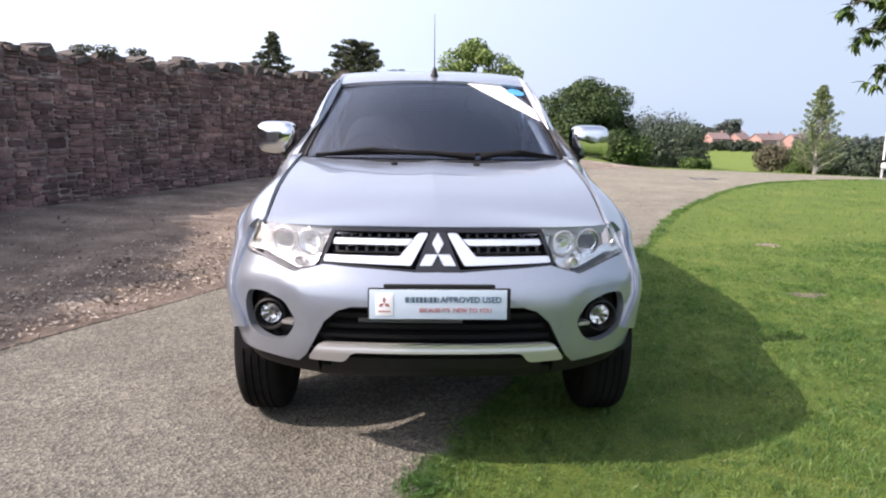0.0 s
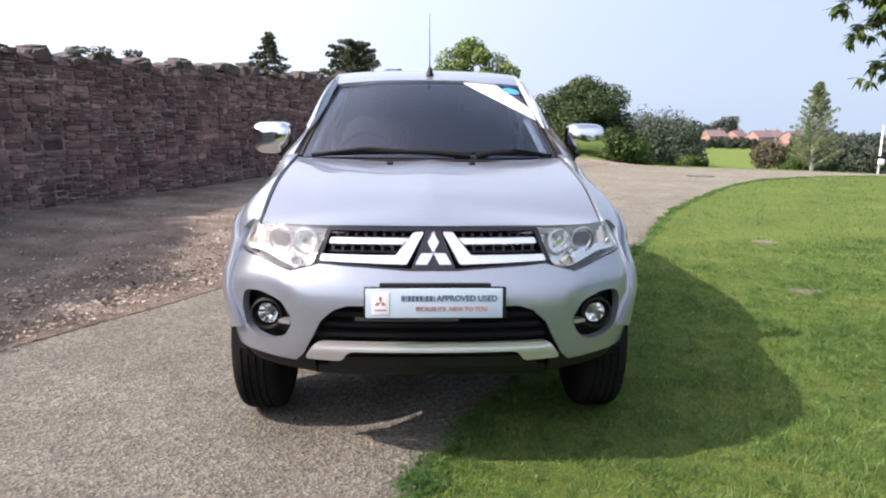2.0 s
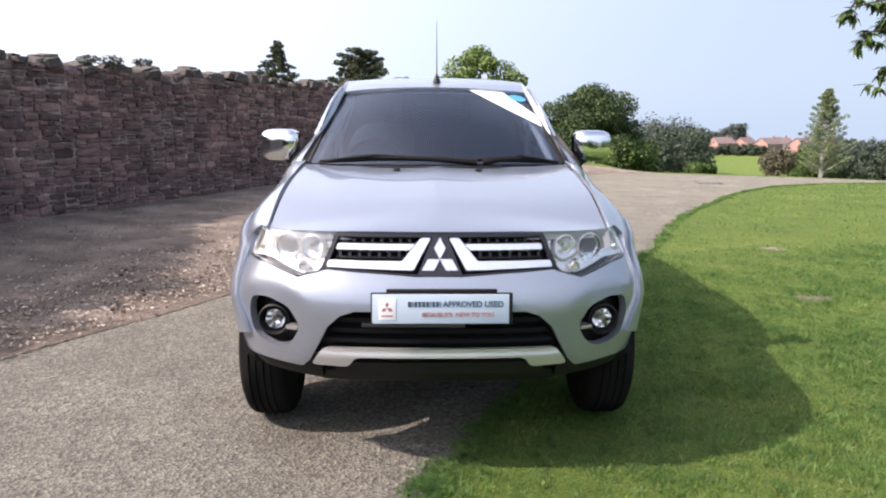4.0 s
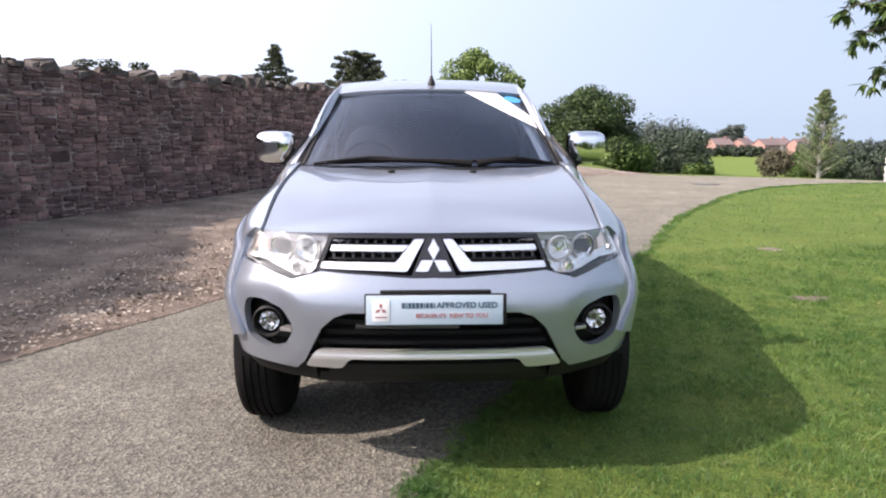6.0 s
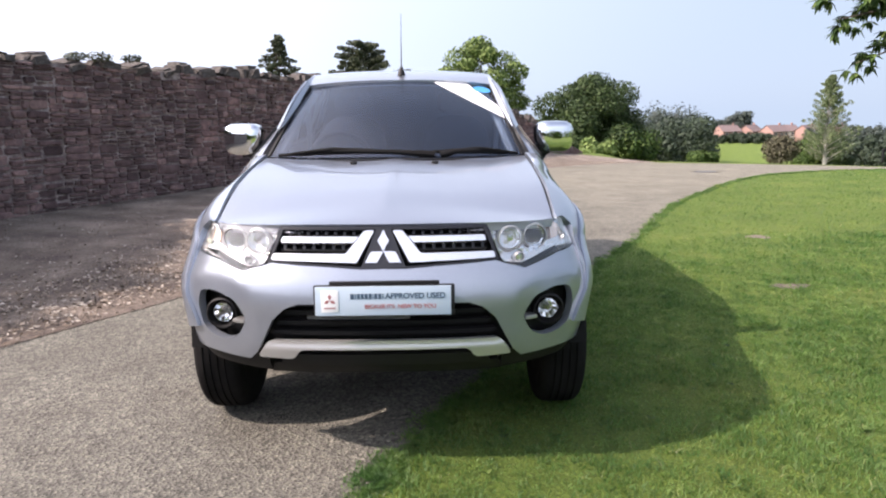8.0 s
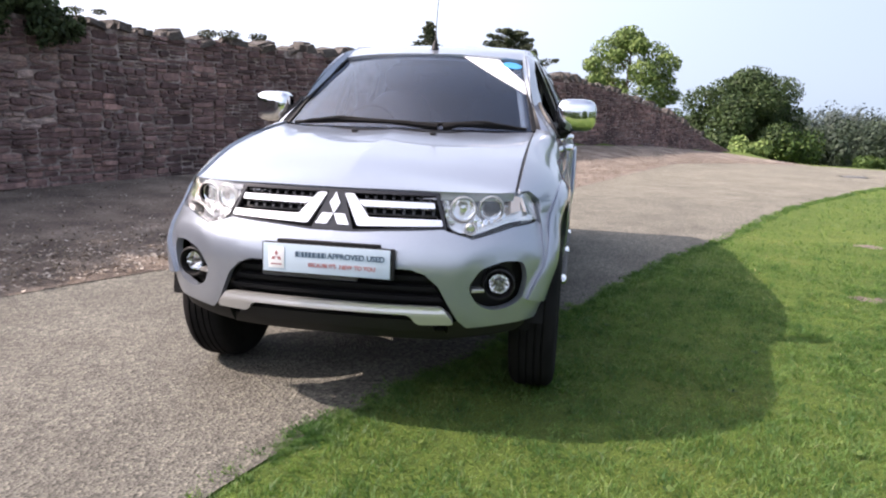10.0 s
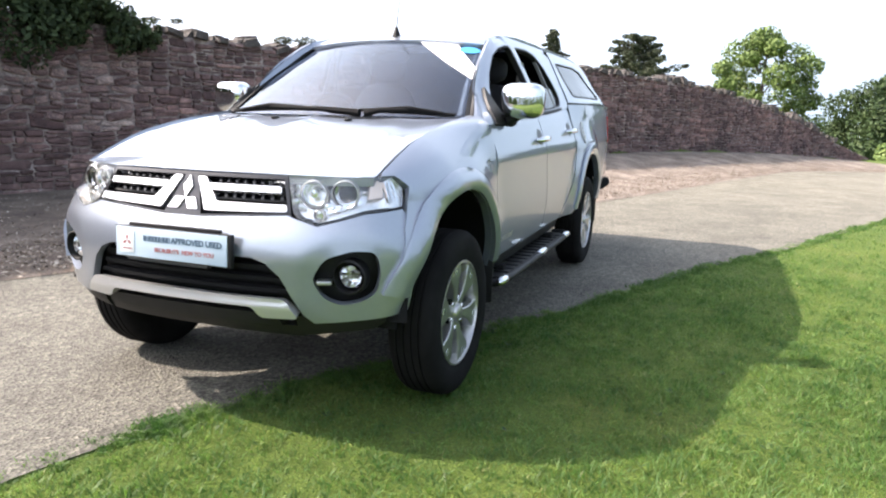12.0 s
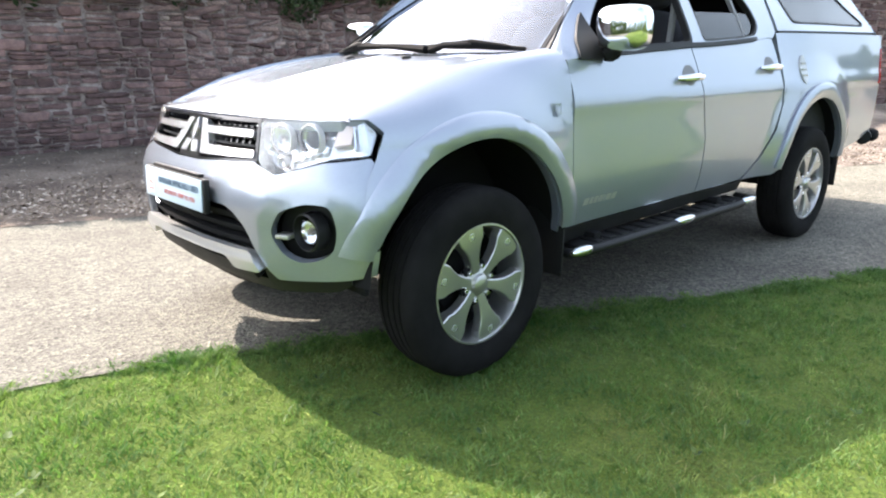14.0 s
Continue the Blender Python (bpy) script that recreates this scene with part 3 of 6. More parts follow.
def far_woods():
    rng = np.random.default_rng(21)
    cs, rs = [], []
    for az, r, h in [(a, rr, hh) for a, rr, hh in zip(rng.uniform(13, 40, 210), rng.uniform(230, 460, 210), rng.uniform(5, 10, 210))]:
        if 19.5 < az < 28.5 and r < 330:
            continue
        x, y = r * math.sin(radians(az)), r * math.cos(radians(az))
        z = float(ground_z(x, y))
        h *= 0.62 if az > 21 else 1.5
        for k in range(4):
            cs.append((x + rng.uniform(-3, 3), y + rng.uniform(-3, 3), z + h * (0.25 + 0.2 * k)))
            rs.append(h * rng.uniform(0.28, 0.42))
    for k in range(14):                                 # one tall clump behind the houses
        az, r = 22.0 + 2.4 * k / 13, rng.uniform(352, 368)
        x, y = r * math.sin(radians(az)), r * math.cos(radians(az))
        z = float(ground_z(x, y))
        for q in range(5):
            cs.append((x + rng.uniform(-1, 1), y, z + 2.0 + (1.25 + 1.1 * smoothstep(22.0, 24.0, az)) * q))
            rs.append(rng.uniform(1.6, 3.0))
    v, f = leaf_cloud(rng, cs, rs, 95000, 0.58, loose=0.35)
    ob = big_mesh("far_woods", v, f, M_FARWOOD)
    tagged(ob, "woods on the far hillside, haze tinted into their leaves", "woods", kind="stuff")
    cs, rs = [], []
    for az, r, h in zip(np.concatenate([rng.uniform(13.5, 21.6, 60), rng.uniform(28, 38, 46)]), rng.uniform(140, 240, 106), np.concatenate([rng.uniform(5, 9.5, 60), rng.uniform(3, 6, 46)])):
        x, y = r * math.sin(radians(az)), r * math.cos(radians(az))
        for k in range(4):
            cs.append((x + rng.uniform(-2, 2), y + rng.uniform(-2, 2), float(ground_z(x, y)) + h * (0.2 + 0.22 * k)))
            rs.append(h * rng.uniform(0.25, 0.4))
    for az, r, h in zip(rng.uniform(21.4, 26.2, 46), rng.uniform(300, 318, 46), rng.uniform(2.0, 4.2, 46)):   # hedge below the houses
        x, y = r * math.sin(radians(az)), r * math.cos(radians(az))
        for k in range(3):
            cs.append((x + rng.uniform(-1, 1), y + rng.uniform(-1, 1), float(ground_z(x, y)) + h * (0.2 + 0.25 * k)))
            rs.append(h * rng.uniform(0.3, 0.45))
    v, f = leaf_cloud(rng, cs, rs, 90000, 0.4, loose=0.4)
    tagged(big_mesh("valley_woods", v, f, M_VALLEY), "darker woods and bushes down in the valley", "woods", kind="stuff")
    # belt of trees far behind the lawn
    cs, rs = [], []
    for i in range(170):
        az = rng.uniform(39, 235)
        r = rng.uniform(60, 120)
        x, y = r * math.sin(radians(az)), r * math.cos(radians(az))
        h = rng.uniform(7, 13)
        for k in range(4):
            cs.append((x + rng.uniform(-3, 3), y + rng.uniform(-3, 3), float(ground_z(x, y)) + h * (0.2 + 0.22 * k)))
            rs.append(h * rng.uniform(0.28, 0.4))
    v, f = leaf_cloud(rng, cs, rs, 40000, 0.8)
    tagged(big_mesh("tree_belt", v, f, M_OAK), "belt of dark trees beyond the lawn", "woods", kind="stuff")


far_woods()
# ---- the pickup: materials ----
def mat_paint():
    k = Mat("silver_paint", (0.41, 0.45, 0.5), 0.35, 0.68)
    k.set("Coat Weight", 1.0)
    k.set("Coat Roughness", 0.02)
    k.set("Coat IOR", 1.85)
    flake = k.node("ShaderNodeTexVoronoi", Scale=900.0)
    k.link(k.coords(), flake.inputs["Vector"])
    k.color(k.ramp(flake.outputs["Color"], [(0.0, (0.264, 0.296, 0.346)), (1.0, (0.344, 0.383, 0.443))]))
    k.rough(k.noise(3.0, 4), 0.33, 0.38)
    return k.m


def mat_plastic(name, tone, rough=0.5):
    k = Mat(name, (tone, tone, tone * 1.04), rough)
    k.set("Specular IOR Level", 0.3)
    k.bump(k.noise(420, 2), 0.15, 0.002)
    k.rough(k.noise(12, 4), rough - 0.06, rough + 0.1)
    return k.m


def mat_rubber():
    k = Mat("tyre_rubber", rough=0.85)
    k.set("Specular IOR Level", 0.1)
    k.color(k.ramp(k.noise(7, 5), [(0.3, (0.006, 0.006, 0.006)), (0.75, (0.016, 0.015, 0.015))]))
    k.bump(k.noise(160, 3), 0.2, 0.002)
    return k.m


def mat_glass(name, tint):
    k = Mat(name, tint, 0.0)
    k.set("Transmission Weight", 1.0)
    k.set("IOR", 1.5)
    return k.m


def mat_cloth(name, tone):
    k = Mat(name, tone, 0.9)
    k.bump(k.noise(300, 2), 0.3, 0.002)
    return k.m


M_PAINT = mat_paint()
M_CHROME = Mat("chrome", (0.86, 0.87, 0.88), 0.04, 1.0).m
M_BAR = Mat("bright_silver", (0.80, 0.81, 0.83), 0.24, 0.85).m
M_SATIN = Mat("satin_silver", (0.48, 0.48, 0.47), 0.35, 0.8).m
M_ALLOY = Mat("machined_alloy", (0.5, 0.5, 0.49), 0.3, 0.88).m
M_FACET = Mat("faceted_reflector", (0.90, 0.90, 0.91), 0.08, 1.0).m
M_ALLOYDARK = Mat("alloy_pocket", (0.20, 0.20, 0.20), 0.5, 0.5).m
M_BLACK = mat_plastic("black_plastic", 0.010, 0.5)
M_DARK = mat_plastic("dark_liner", 0.010, 0.8)
M_DARK.node_tree.nodes["Principled BSDF"].inputs["Specular IOR Level"].default_value = 0.12
M_GLOSSBLACK = Mat("gloss_black", (0.01, 0.01, 0.012), 0.12).m
M_RUBBER = mat_rubber()
M_SCREEN = mat_glass("windscreen_glass", (0.27, 0.36, 0.50))
M_SCREEN.node_tree.nodes["Principled BSDF"].inputs["IOR"].default_value = 1.65
M_TINT = mat_glass("privacy_glass", (0.10, 0.12, 0.13))
M_LENS = mat_glass("clear_lens", (0.97, 0.98, 0.98))
M_SEAT = mat_cloth("grey_seat_cloth", (0.03, 0.03, 0.034))
M_TRIM = mat_cloth("dark_cabin_trim", (0.018, 0.018, 0.02))
M_PALETRIM = mat_cloth("pale_pillar_trim", (0.24, 0.24, 0.235))
M_AMBER = Mat("indicator_amber", (0.78, 0.64, 0.56), 0.2, 0.4).m
M_LIP = Mat("bumper_lip_silver", (0.62, 0.62, 0.615), 0.3, 0.7).m
M_LAMPBACK = Mat("lamp_housing_silver", (0.70, 0.71, 0.72), 0.2, 0.8).m
M_SHIELD = Mat("grey_shield", (0.05, 0.05, 0.053), 0.25, 0.8).m
M_RED = Mat("tail_lamp_red", (0.45, 0.02, 0.02), 0.15).m
M_PLATE = Mat("plate_face", (0.44, 0.54, 0.63), 0.3).m
M_WHITE = Mat("white_print", (0.82, 0.82, 0.82), 0.5).m
M_INK = Mat("slate_print", (0.055, 0.095, 0.14), 0.5).m
M_REDINK = Mat("red_print", (0.36, 0.14, 0.14), 0.5).m
M_BLUE = Mat("blue_sticker", (0.05, 0.30, 0.62), 0.4).m

# ---- the pickup: surfaces ----
def spline(xs, ys):
    """A smooth curve through points, as a function (cubic Hermite)."""
    xs, ys = np.asarray(xs, float), np.asarray(ys, float)
    m = np.gradient(ys, xs)
    def f(q):
        i = int(min(max(np.searchsorted(xs, q) - 1, 0), len(xs) - 2))
        h = xs[i + 1] - xs[i]
        t = min(max((q - xs[i]) / h, 0.0), 1.0)
        return ((2 * t ** 3 - 3 * t * t + 1) * ys[i] + (t ** 3 - 2 * t * t + t) * h * m[i] + (-2 * t ** 3 + 3 * t * t) * ys[i + 1] + (t ** 3 - t * t) * h * m[i + 1])
    return f


def sm(a, b, v):
    t = min(max((v - a) / (b - a), 0.0), 1.0)
    return t * t * (3 - 2 * t)


NOSE_PLAN = [(0, 2.718), (0.2, 2.722), (0.4, 2.742), (0.55, 2.776), (0.68, 2.832), (0.77, 2.895), (0.825, 2.965), (0.855, 3.05), (0.865, 3.16)]
NOSE_U = np.concatenate([[0], np.cumsum([math.dist(a, b) for a, b in zip(NOSE_PLAN[:-1], NOSE_PLAN[1:])])])
NOSE_X, NOSE_Y = spline(NOSE_U, [p[0] for p in NOSE_PLAN]), spline(NOSE_U, [p[1] for p in NOSE_PLAN])
NOSE_IN = spline([0.34, 0.42, 0.50, 0.60, 0.70, 0.76, 0.82, 0.90, 0.97, 1.02], [0.10, 0.045, 0.018, 0.004, 0.0, 0.014, 0.043, 0.082, 0.115, 0.15])


def nose(u, z, off=0.0):
    """The front of the body: u runs round the plan from the middle, off stands out from the skin."""
    s, a = (1 if u >= 0 else -1), abs(u)
    x, y = NOSE_X(a), NOSE_Y(a)
    dx, dy = NOSE_X(a + 0.01) - NOSE_X(a - 0.01 if a > 0.01 else 0), NOSE_Y(a + 0.01) - NOSE_Y(a - 0.01 if a > 0.01 else 0)
    if a < 0.01:
        dx, dy = 1, 0
    n = math.hypot(dx, dy)
    nx, ny = dy / n, -dx / n
    # a soft hollow round the fog lamp
    f = ((a - 0.70) / 0.17) ** 2 + ((z - 0.615) / 0.15) ** 2
    d = NOSE_IN(z) - off + (0.007 * (1 - sm(0.5, 1.5, f)) if off > -0.02 else 0)
    return Vector((s * (x - nx * d), y - ny * d, z))


def nose_u(x, z):
    """The u at which the nose stands at x, at that height."""
    lo, hi = 0.0, float(NOSE_U[-1])
    for _ in range(30):
        mid = (lo + hi) / 2
        lo, hi = (mid, hi) if nose(mid, z).x < abs(x) else (lo, mid)
    return math.copysign(lo, x)


def nose_back(y, z):
    """The u at which the nose has swept back to y, at that height."""
    lo, hi = 0.3, float(NOSE_U[-1])
    for _ in range(30):
        mid = (lo + hi) / 2
        lo, hi = (mid, hi) if nose(mid, z).y < y else (lo, mid)
    return lo


SIDE_X = spline([2.88, 2.94, 3.0, 3.1, 3.3, 3.6, 3.98, 5.0, 6.0, 6.9, 7.4, 7.7], [0.745, 0.798, 0.832, 0.846, 0.850, 0.853, 0.856, 0.858, 0.856, 0.848, 0.838, 0.822])
EDGE_Z = spline([2.90, 3.0, 3.08, 3.19, 3.29, 3.44, 3.70, 3.98], [0.964, 0.980, 1.012, 1.056, 1.090, 1.125, 1.168, 1.200])
ARCH_F, ARCH_R, ARCH_A, ARCH_B = (3.455, 0.42), (6.45, 0.43), 0.468, 0.475


def flare(y, z):
    """How far the wheel arches stand out."""
    best = 0.0
    for cy, cz in (ARCH_F, ARCH_R):
        q = math.hypot((y - cy) / ARCH_A, max(z - cz, -0.02) / ARCH_B)
        if z < cz:
            q = abs(y - cy) / ARCH_A
        k = 1 - 0.7 * sm(3.62, 4.02, y) if cy < 5 else 1.0
        best = max(best, k * 0.034 * (1 - sm(1.12, 1.62, q)))
    return best * (0.6 + 0.4 * sm(2.93, 3.25, y))


def proud(y, z, c):
    """How far the arch's own flare stands out of the wing: rounded over its outer edge, fullest near the opening."""
    q = math.hypot((y - c[0]) / ARCH_A, max(z - c[1], 0) / ARCH_B)
    return 0.010 + 0.016 * math.sqrt(min(max((1.2 - q) / 0.1, 0.0), 1.0)) - 0.013 * min(max((1.10 - q) / 0.1, 0.0), 1.0) ** 1.6


def side(y, w):
    """The flank: w is the height, and above 0.88 on the wing it turns over towards the bonnet's edge."""
    x = SIDE_X(y) - NOSE_IN(min(max(w, 0.5), 0.88)) * (1 - sm(2.97, 3.40, y))
    if y < 3.98 and w > 0.88:
        top = EDGE_Z(y)
        a = (w - 0.88) / (top - 0.88)
        a = min(a, math.pi / 3)
        z = 0.88 + (top - 0.88) * math.sin(a) / math.sin(math.pi / 3)
        x = 0.705 + (x - 0.705) * max(2 * math.cos(a) - 1, 0.0) ** (1 - 0.62 * sm(3.45, 3.97, y))
        return Vector((x + flare(y, z) * math.cos(a), y, z))
    z = w
    x -= 0.05 * (max(0.72 - z, 0) / 0.3) ** 2 + (0.5 - 0.36 * sm(5.7, 6.4, y)) * max(z - 0.95, 0) ** 1.5
    x += 0.006 * math.exp(-((z - 1.0) / 0.05) ** 2)
    return Vector((x + flare(y, z), y, z))


def wing_top(y):
    return 0.88 + (EDGE_Z(y) - 0.88) * math.pi / 3


GREEN_X = spline([1.15, 1.22, 1.30, 1.40, 1.50, 1.58, 1.63, 1.67, 1.70], [0.818, 0.796, 0.766, 0.721, 0.674, 0.634, 0.606, 0.577, 0.545])


def green(y, z, off=0.0):
    """The flank above the belt line, leaning in towards the roof."""
    return Vector((GREEN_X(z) + off + 0.022 * sm(5.75, 6.3, y) * sm(1.5, 1.3, z) - 0.02 * sm(6.6, 7.6, y) - 0.068 * sm(4.75, 3.95, y) * sm(1.14, 1.36, z), y, z))


ROOF_Z = spline([4.48, 4.6, 4.8, 5.1, 5.5, 6.0, 6.8, 7.35], [1.612, 1.648, 1.684, 1.708, 1.715, 1.708, 1.698, 1.672])


def roof(x, y):
    return Vector((x, y + 0.10 * (x / 0.56) ** 2 * sm(4.9, 4.48, y), ROOF_Z(y) - 0.024 * abs(x / 0.56) ** 2.6))


def screen(x, s, off=0.0):
    """The windscreen: x across as a share of its half width, s from foot to head."""
    h = 0.706 + (0.562 - 0.706) * s
    y = 3.80 + 0.715 * s + (0.17 + (0.10 - 0.17) * s) * x * x - 0.02 * math.sin(s * math.pi)
    z = 1.185 + 0.43 * s + 0.012 * math.sin(s * math.pi) - 0.035 * x * x * s
    return Vector((h * x, y - off * 0.5, z + off * 0.85))


BONNET_Z = spline([2.80, 2.86, 2.95, 3.1, 3.35, 3.6, 3.95], [0.955, 0.985, 1.018, 1.062, 1.115, 1.157, 1.205])


def bonnet(x, y):
    zc, ze = BONNET_Z(y), EDGE_Z(max(y, 2.9))
    t = abs(x) / 0.70
    ridge = -0.05 * t * sm(2.85, 3.05, y) * (1 - t)
    swage = 0.007 * sm(0.53, 0.40, abs(x) - 0.05 * (3.9 - y)) * sm(2.9, 3.5, y)
    return Vector((x, y, zc - (zc + 0.004 - ze) * t ** 2.2 + ridge + swage + 0.008 * (1 - t ** 7) * sm(2.95, 3.2, y) - 0.006 * sm(2.9, 3.5, y)))


# ---- the pickup: sheets cut to an outline ----
def dense(line, step, closed=True):
    out = []
    pts = list(line) + ([line[0]] if closed else [])
    for a, b in zip(pts[:-1], pts[1:]):
        n = max(1, int(math.dist(a, b) / step + 0.5))
        out += [(a[0] + (b[0] - a[0]) * i / n, a[1] + (b[1] - a[1]) * i / n) for i in range(n)]
    return out if closed else out + [pts[-1]]


def rounded(line, r, n=5):
    """The closed line with its corners rounded."""
    out = []
    for i, p in enumerate(line):
        a, b = Vector(line[i - 1]), Vector(line[(i + 1) % len(line)])
        p = Vector(p)
        ra, rb = min(r, (a - p).length * 0.48), min(r, (b - p).length * 0.48)
        s, e = p + (a - p).normalized() * ra, p + (b - p).normalized() * rb
        out += [tuple((1 - t) ** 2 * s + 2 * t * (1 - t) * p + t * t * e) for t in [k / n for k in range(n + 1)]]
    return out


def sheet(outline, fn, step=0.03, holes=(), thick=0.018, outv=(1, 0, 0), solid=False, mirror=1, edge=None):
    """A curved panel: the surface fn(u, v) cut to an outline with holes, its rims turned in by thick."""
    from mathutils.geometry import delaunay_2d_cdt
    loops = [dense(outline, edge or step * 0.8)] + [dense(h, edge or step * 0.8) for h in holes]
    pts, edges = [], []
    for lp in loops:
        a = len(pts)
        pts += [Vector(p) for p in lp]
        edges += [(a + i, a + (i + 1) % len(lp)) for i in range(len(lp))]
    ring = [np.array(lp) for lp in loops]
    allp = np.vstack(ring)
    lo, hi = ring[0].min(0), ring[0].max(0)
    gu, gv = np.meshgrid(np.arange(lo[0] + step * 0.5, hi[0], step), np.arange(lo[1] + step * 0.5, hi[1], step))
    gu, gv = gu.ravel(), gv.ravel()
    ok = inside(ring[0], gu, gv)
    for h in ring[1:]:
        ok &= ~inside(h, gu, gv)
    gu, gv = gu[ok], gv[ok]
    if len(gu):
        near = np.min(np.hypot(gu[:, None] - allp[None, :, 0], gv[:, None] - allp[None, :, 1]), axis=1) > step * 0.45
        pts += [Vector((a, b)) for a, b in zip(gu[near], gv[near])]
    vs, _, fs, *_ = delaunay_2d_cdt(pts, edges, [], 0, 1e-7)
    cu = np.array([sum(vs[i].x for i in f) / len(f) for f in fs])
    cv = np.array([sum(vs[i].y for i in f) / len(f) for f in fs])
    keep = inside(ring[0], cu, cv)
    for h in ring[1:]:
        keep &= ~inside(h, cu, cv)
    bm = bmesh.new()
    lay = bm.verts.layers.float_vector.new("exact")
    flag = bm.faces.layers.int.new("front")
    bv = []
    e = 0.0015
    for p in vs:
        q = Vector(fn(p.x, p.y))
        v = bm.verts.new((q.x * mirror, q.y, q.z))
        n = (Vector(fn(p.x + e, p.y)) - Vector(fn(p.x - e, p.y))).cross(Vector(fn(p.x, p.y + e)) - Vector(fn(p.x, p.y - e)))
        if n.length > 1e-9:
            n.normalize()
            v[lay] = (n.x * mirror, n.y, n.z)
        bv.append(v)
    for f, k in zip(fs, keep):
        if k:
            bm.faces.new([bv[i] for i in f])[flag] = 1
    bmesh.ops.delete(bm, geom=[v for v in bm.verts if not v.link_faces], context="VERTS")
    bm.normal_update()
    o = Vector((outv[0] * mirror, outv[1], outv[2]))
    if sum(f.normal.dot(o) * f.calc_area() for f in bm.faces) < 0:
        bmesh.ops.reverse_faces(bm, faces=bm.faces[:])
        bm.normal_update()
    for v in bm.verts:
        if v.normal.dot(v[lay]) < 0:
            v[lay] = -v[lay]
        if v.normal.dot(v[lay]) < 0.3:
            v[lay] = (0, 0, 0)
    if thick:
        back = {}
        rim = [e for e in bm.edges if len(e.link_faces) == 1]
        front = bm.faces[:]
        verts = bm.verts[:] if solid else list({v for e in rim for v in e.verts})
        for v in verts:
            back[v] = bm.verts.new(v.co - v.normal * thick)
        for e in rim:
            lp = e.link_loops[0]
            a, b = lp.vert, lp.link_loop_next.vert
            bm.faces.new((b, a, back[a], back[b]))
        if solid:
            for f in front:
                bm.faces.new([back[v] for v in reversed(f.verts)])
    return bm


def ring_line(cx, cy, rx, ry, n=24):
    return [(cx + rx * math.cos(2 * math.pi * i / n), cy + ry * math.sin(2 * math.pi * i / n)) for i in range(n)]


def lathe(profile, n=48, axis="X", caps=True):
    """A turned solid from (radius, along) pairs round the axis."""
    bm = bmesh.new()
    rows = []
    for r, a in profile:
        rows.append([bm.verts.new((a, r * math.cos(q), r * math.sin(q)) if axis == "X" else (r * math.cos(q), r * math.sin(q), a) if axis == "Z" else (r * math.cos(q), a, r * math.sin(q))) for q in [2 * math.pi * k / n for k in range(n)]])
    for p, q in zip(rows[:-1], rows[1:]):
        for k in range(n):
            bm.faces.new((p[k], p[(k + 1) % n], q[(k + 1) % n], q[k]))
    for row in (rows[0], rows[-1]) if caps else ():
        if (row[0].co - row[n // 2].co).length > 1e-4:
            bm.faces.new(row)
    bmesh.ops.remove_doubles(bm, verts=bm.verts[:], dist=1e-5)
    bmesh.ops.recalc_face_normals(bm, faces=bm.faces[:])
    return bm


def box(bm, cx, cy, cz, sx, sy, sz, bevel=0.0, turn=None, seg=2):
    """Adds a bevelled box to bm."""
    m = Matrix.Translation((cx, cy, cz)) @ (turn or Matrix()) @ Matrix.Diagonal((sx, sy, sz, 1))
    made = bmesh.ops.create_cube(bm, size=1.0, matrix=m)["verts"]
    if bevel:
        es = list({e for v in made for e in v.link_edges})
        bmesh.ops.bevel(bm, geom=es, offset=bevel, segments=seg, profile=0.6, affect="EDGES")
    return bm


def tube(path, radius, sides=10, closed_ends=True):
    """A round bar along a path; radius may be a list."""
    bm = bmesh.new()
    pts = [Vector(p) for p in path]
    rows = []
    for i, p in enumerate(pts):
        d = (pts[min(i + 1, len(pts) - 1)] - pts[max(i - 1, 0)]).normalized()
        a = d.cross(Vector((0, 0, 1)))
        a = a.normalized() if a.length > 1e-3 else Vector((1, 0, 0))
        b = d.cross(a)
        r = radius[i] if isinstance(radius, (list, tuple)) else radius
        rows.append([bm.verts.new(p + (a * math.cos(q) + b * math.sin(q)) * r) for q in [2 * math.pi * k / sides for k in range(sides)]])
    for p, q in zip(rows[:-1], rows[1:]):
        for k in range(sides):
            bm.faces.new((p[k], p[(k + 1) % sides], q[(k + 1) % sides], q[k]))
    if closed_ends:
        bm.faces.new(rows[0][::-1])
        bm.faces.new(rows[-1])
    bmesh.ops.recalc_face_normals(bm, faces=bm.faces[:])
    return bm


def rounded_block(cx, cy, cz, sx, sy, sz, p=3.0, n=20):
    """A superellipsoid: a block with swelling faces and soft edges."""
    bm = bmesh.new()
    bmesh.ops.create_uvsphere(bm, u_segments=n * 2, v_segments=n, radius=1.0)
    for v in bm.verts:
        d = v.co.normalized()
        k = (abs(d.x) ** p + abs(d.y) ** p + abs(d.z) ** p) ** (-1 / p)
        v.co = Vector((cx + d.x * k * sx, cy + d.y * k * sy, cz + d.z * k * sz))
    return bm


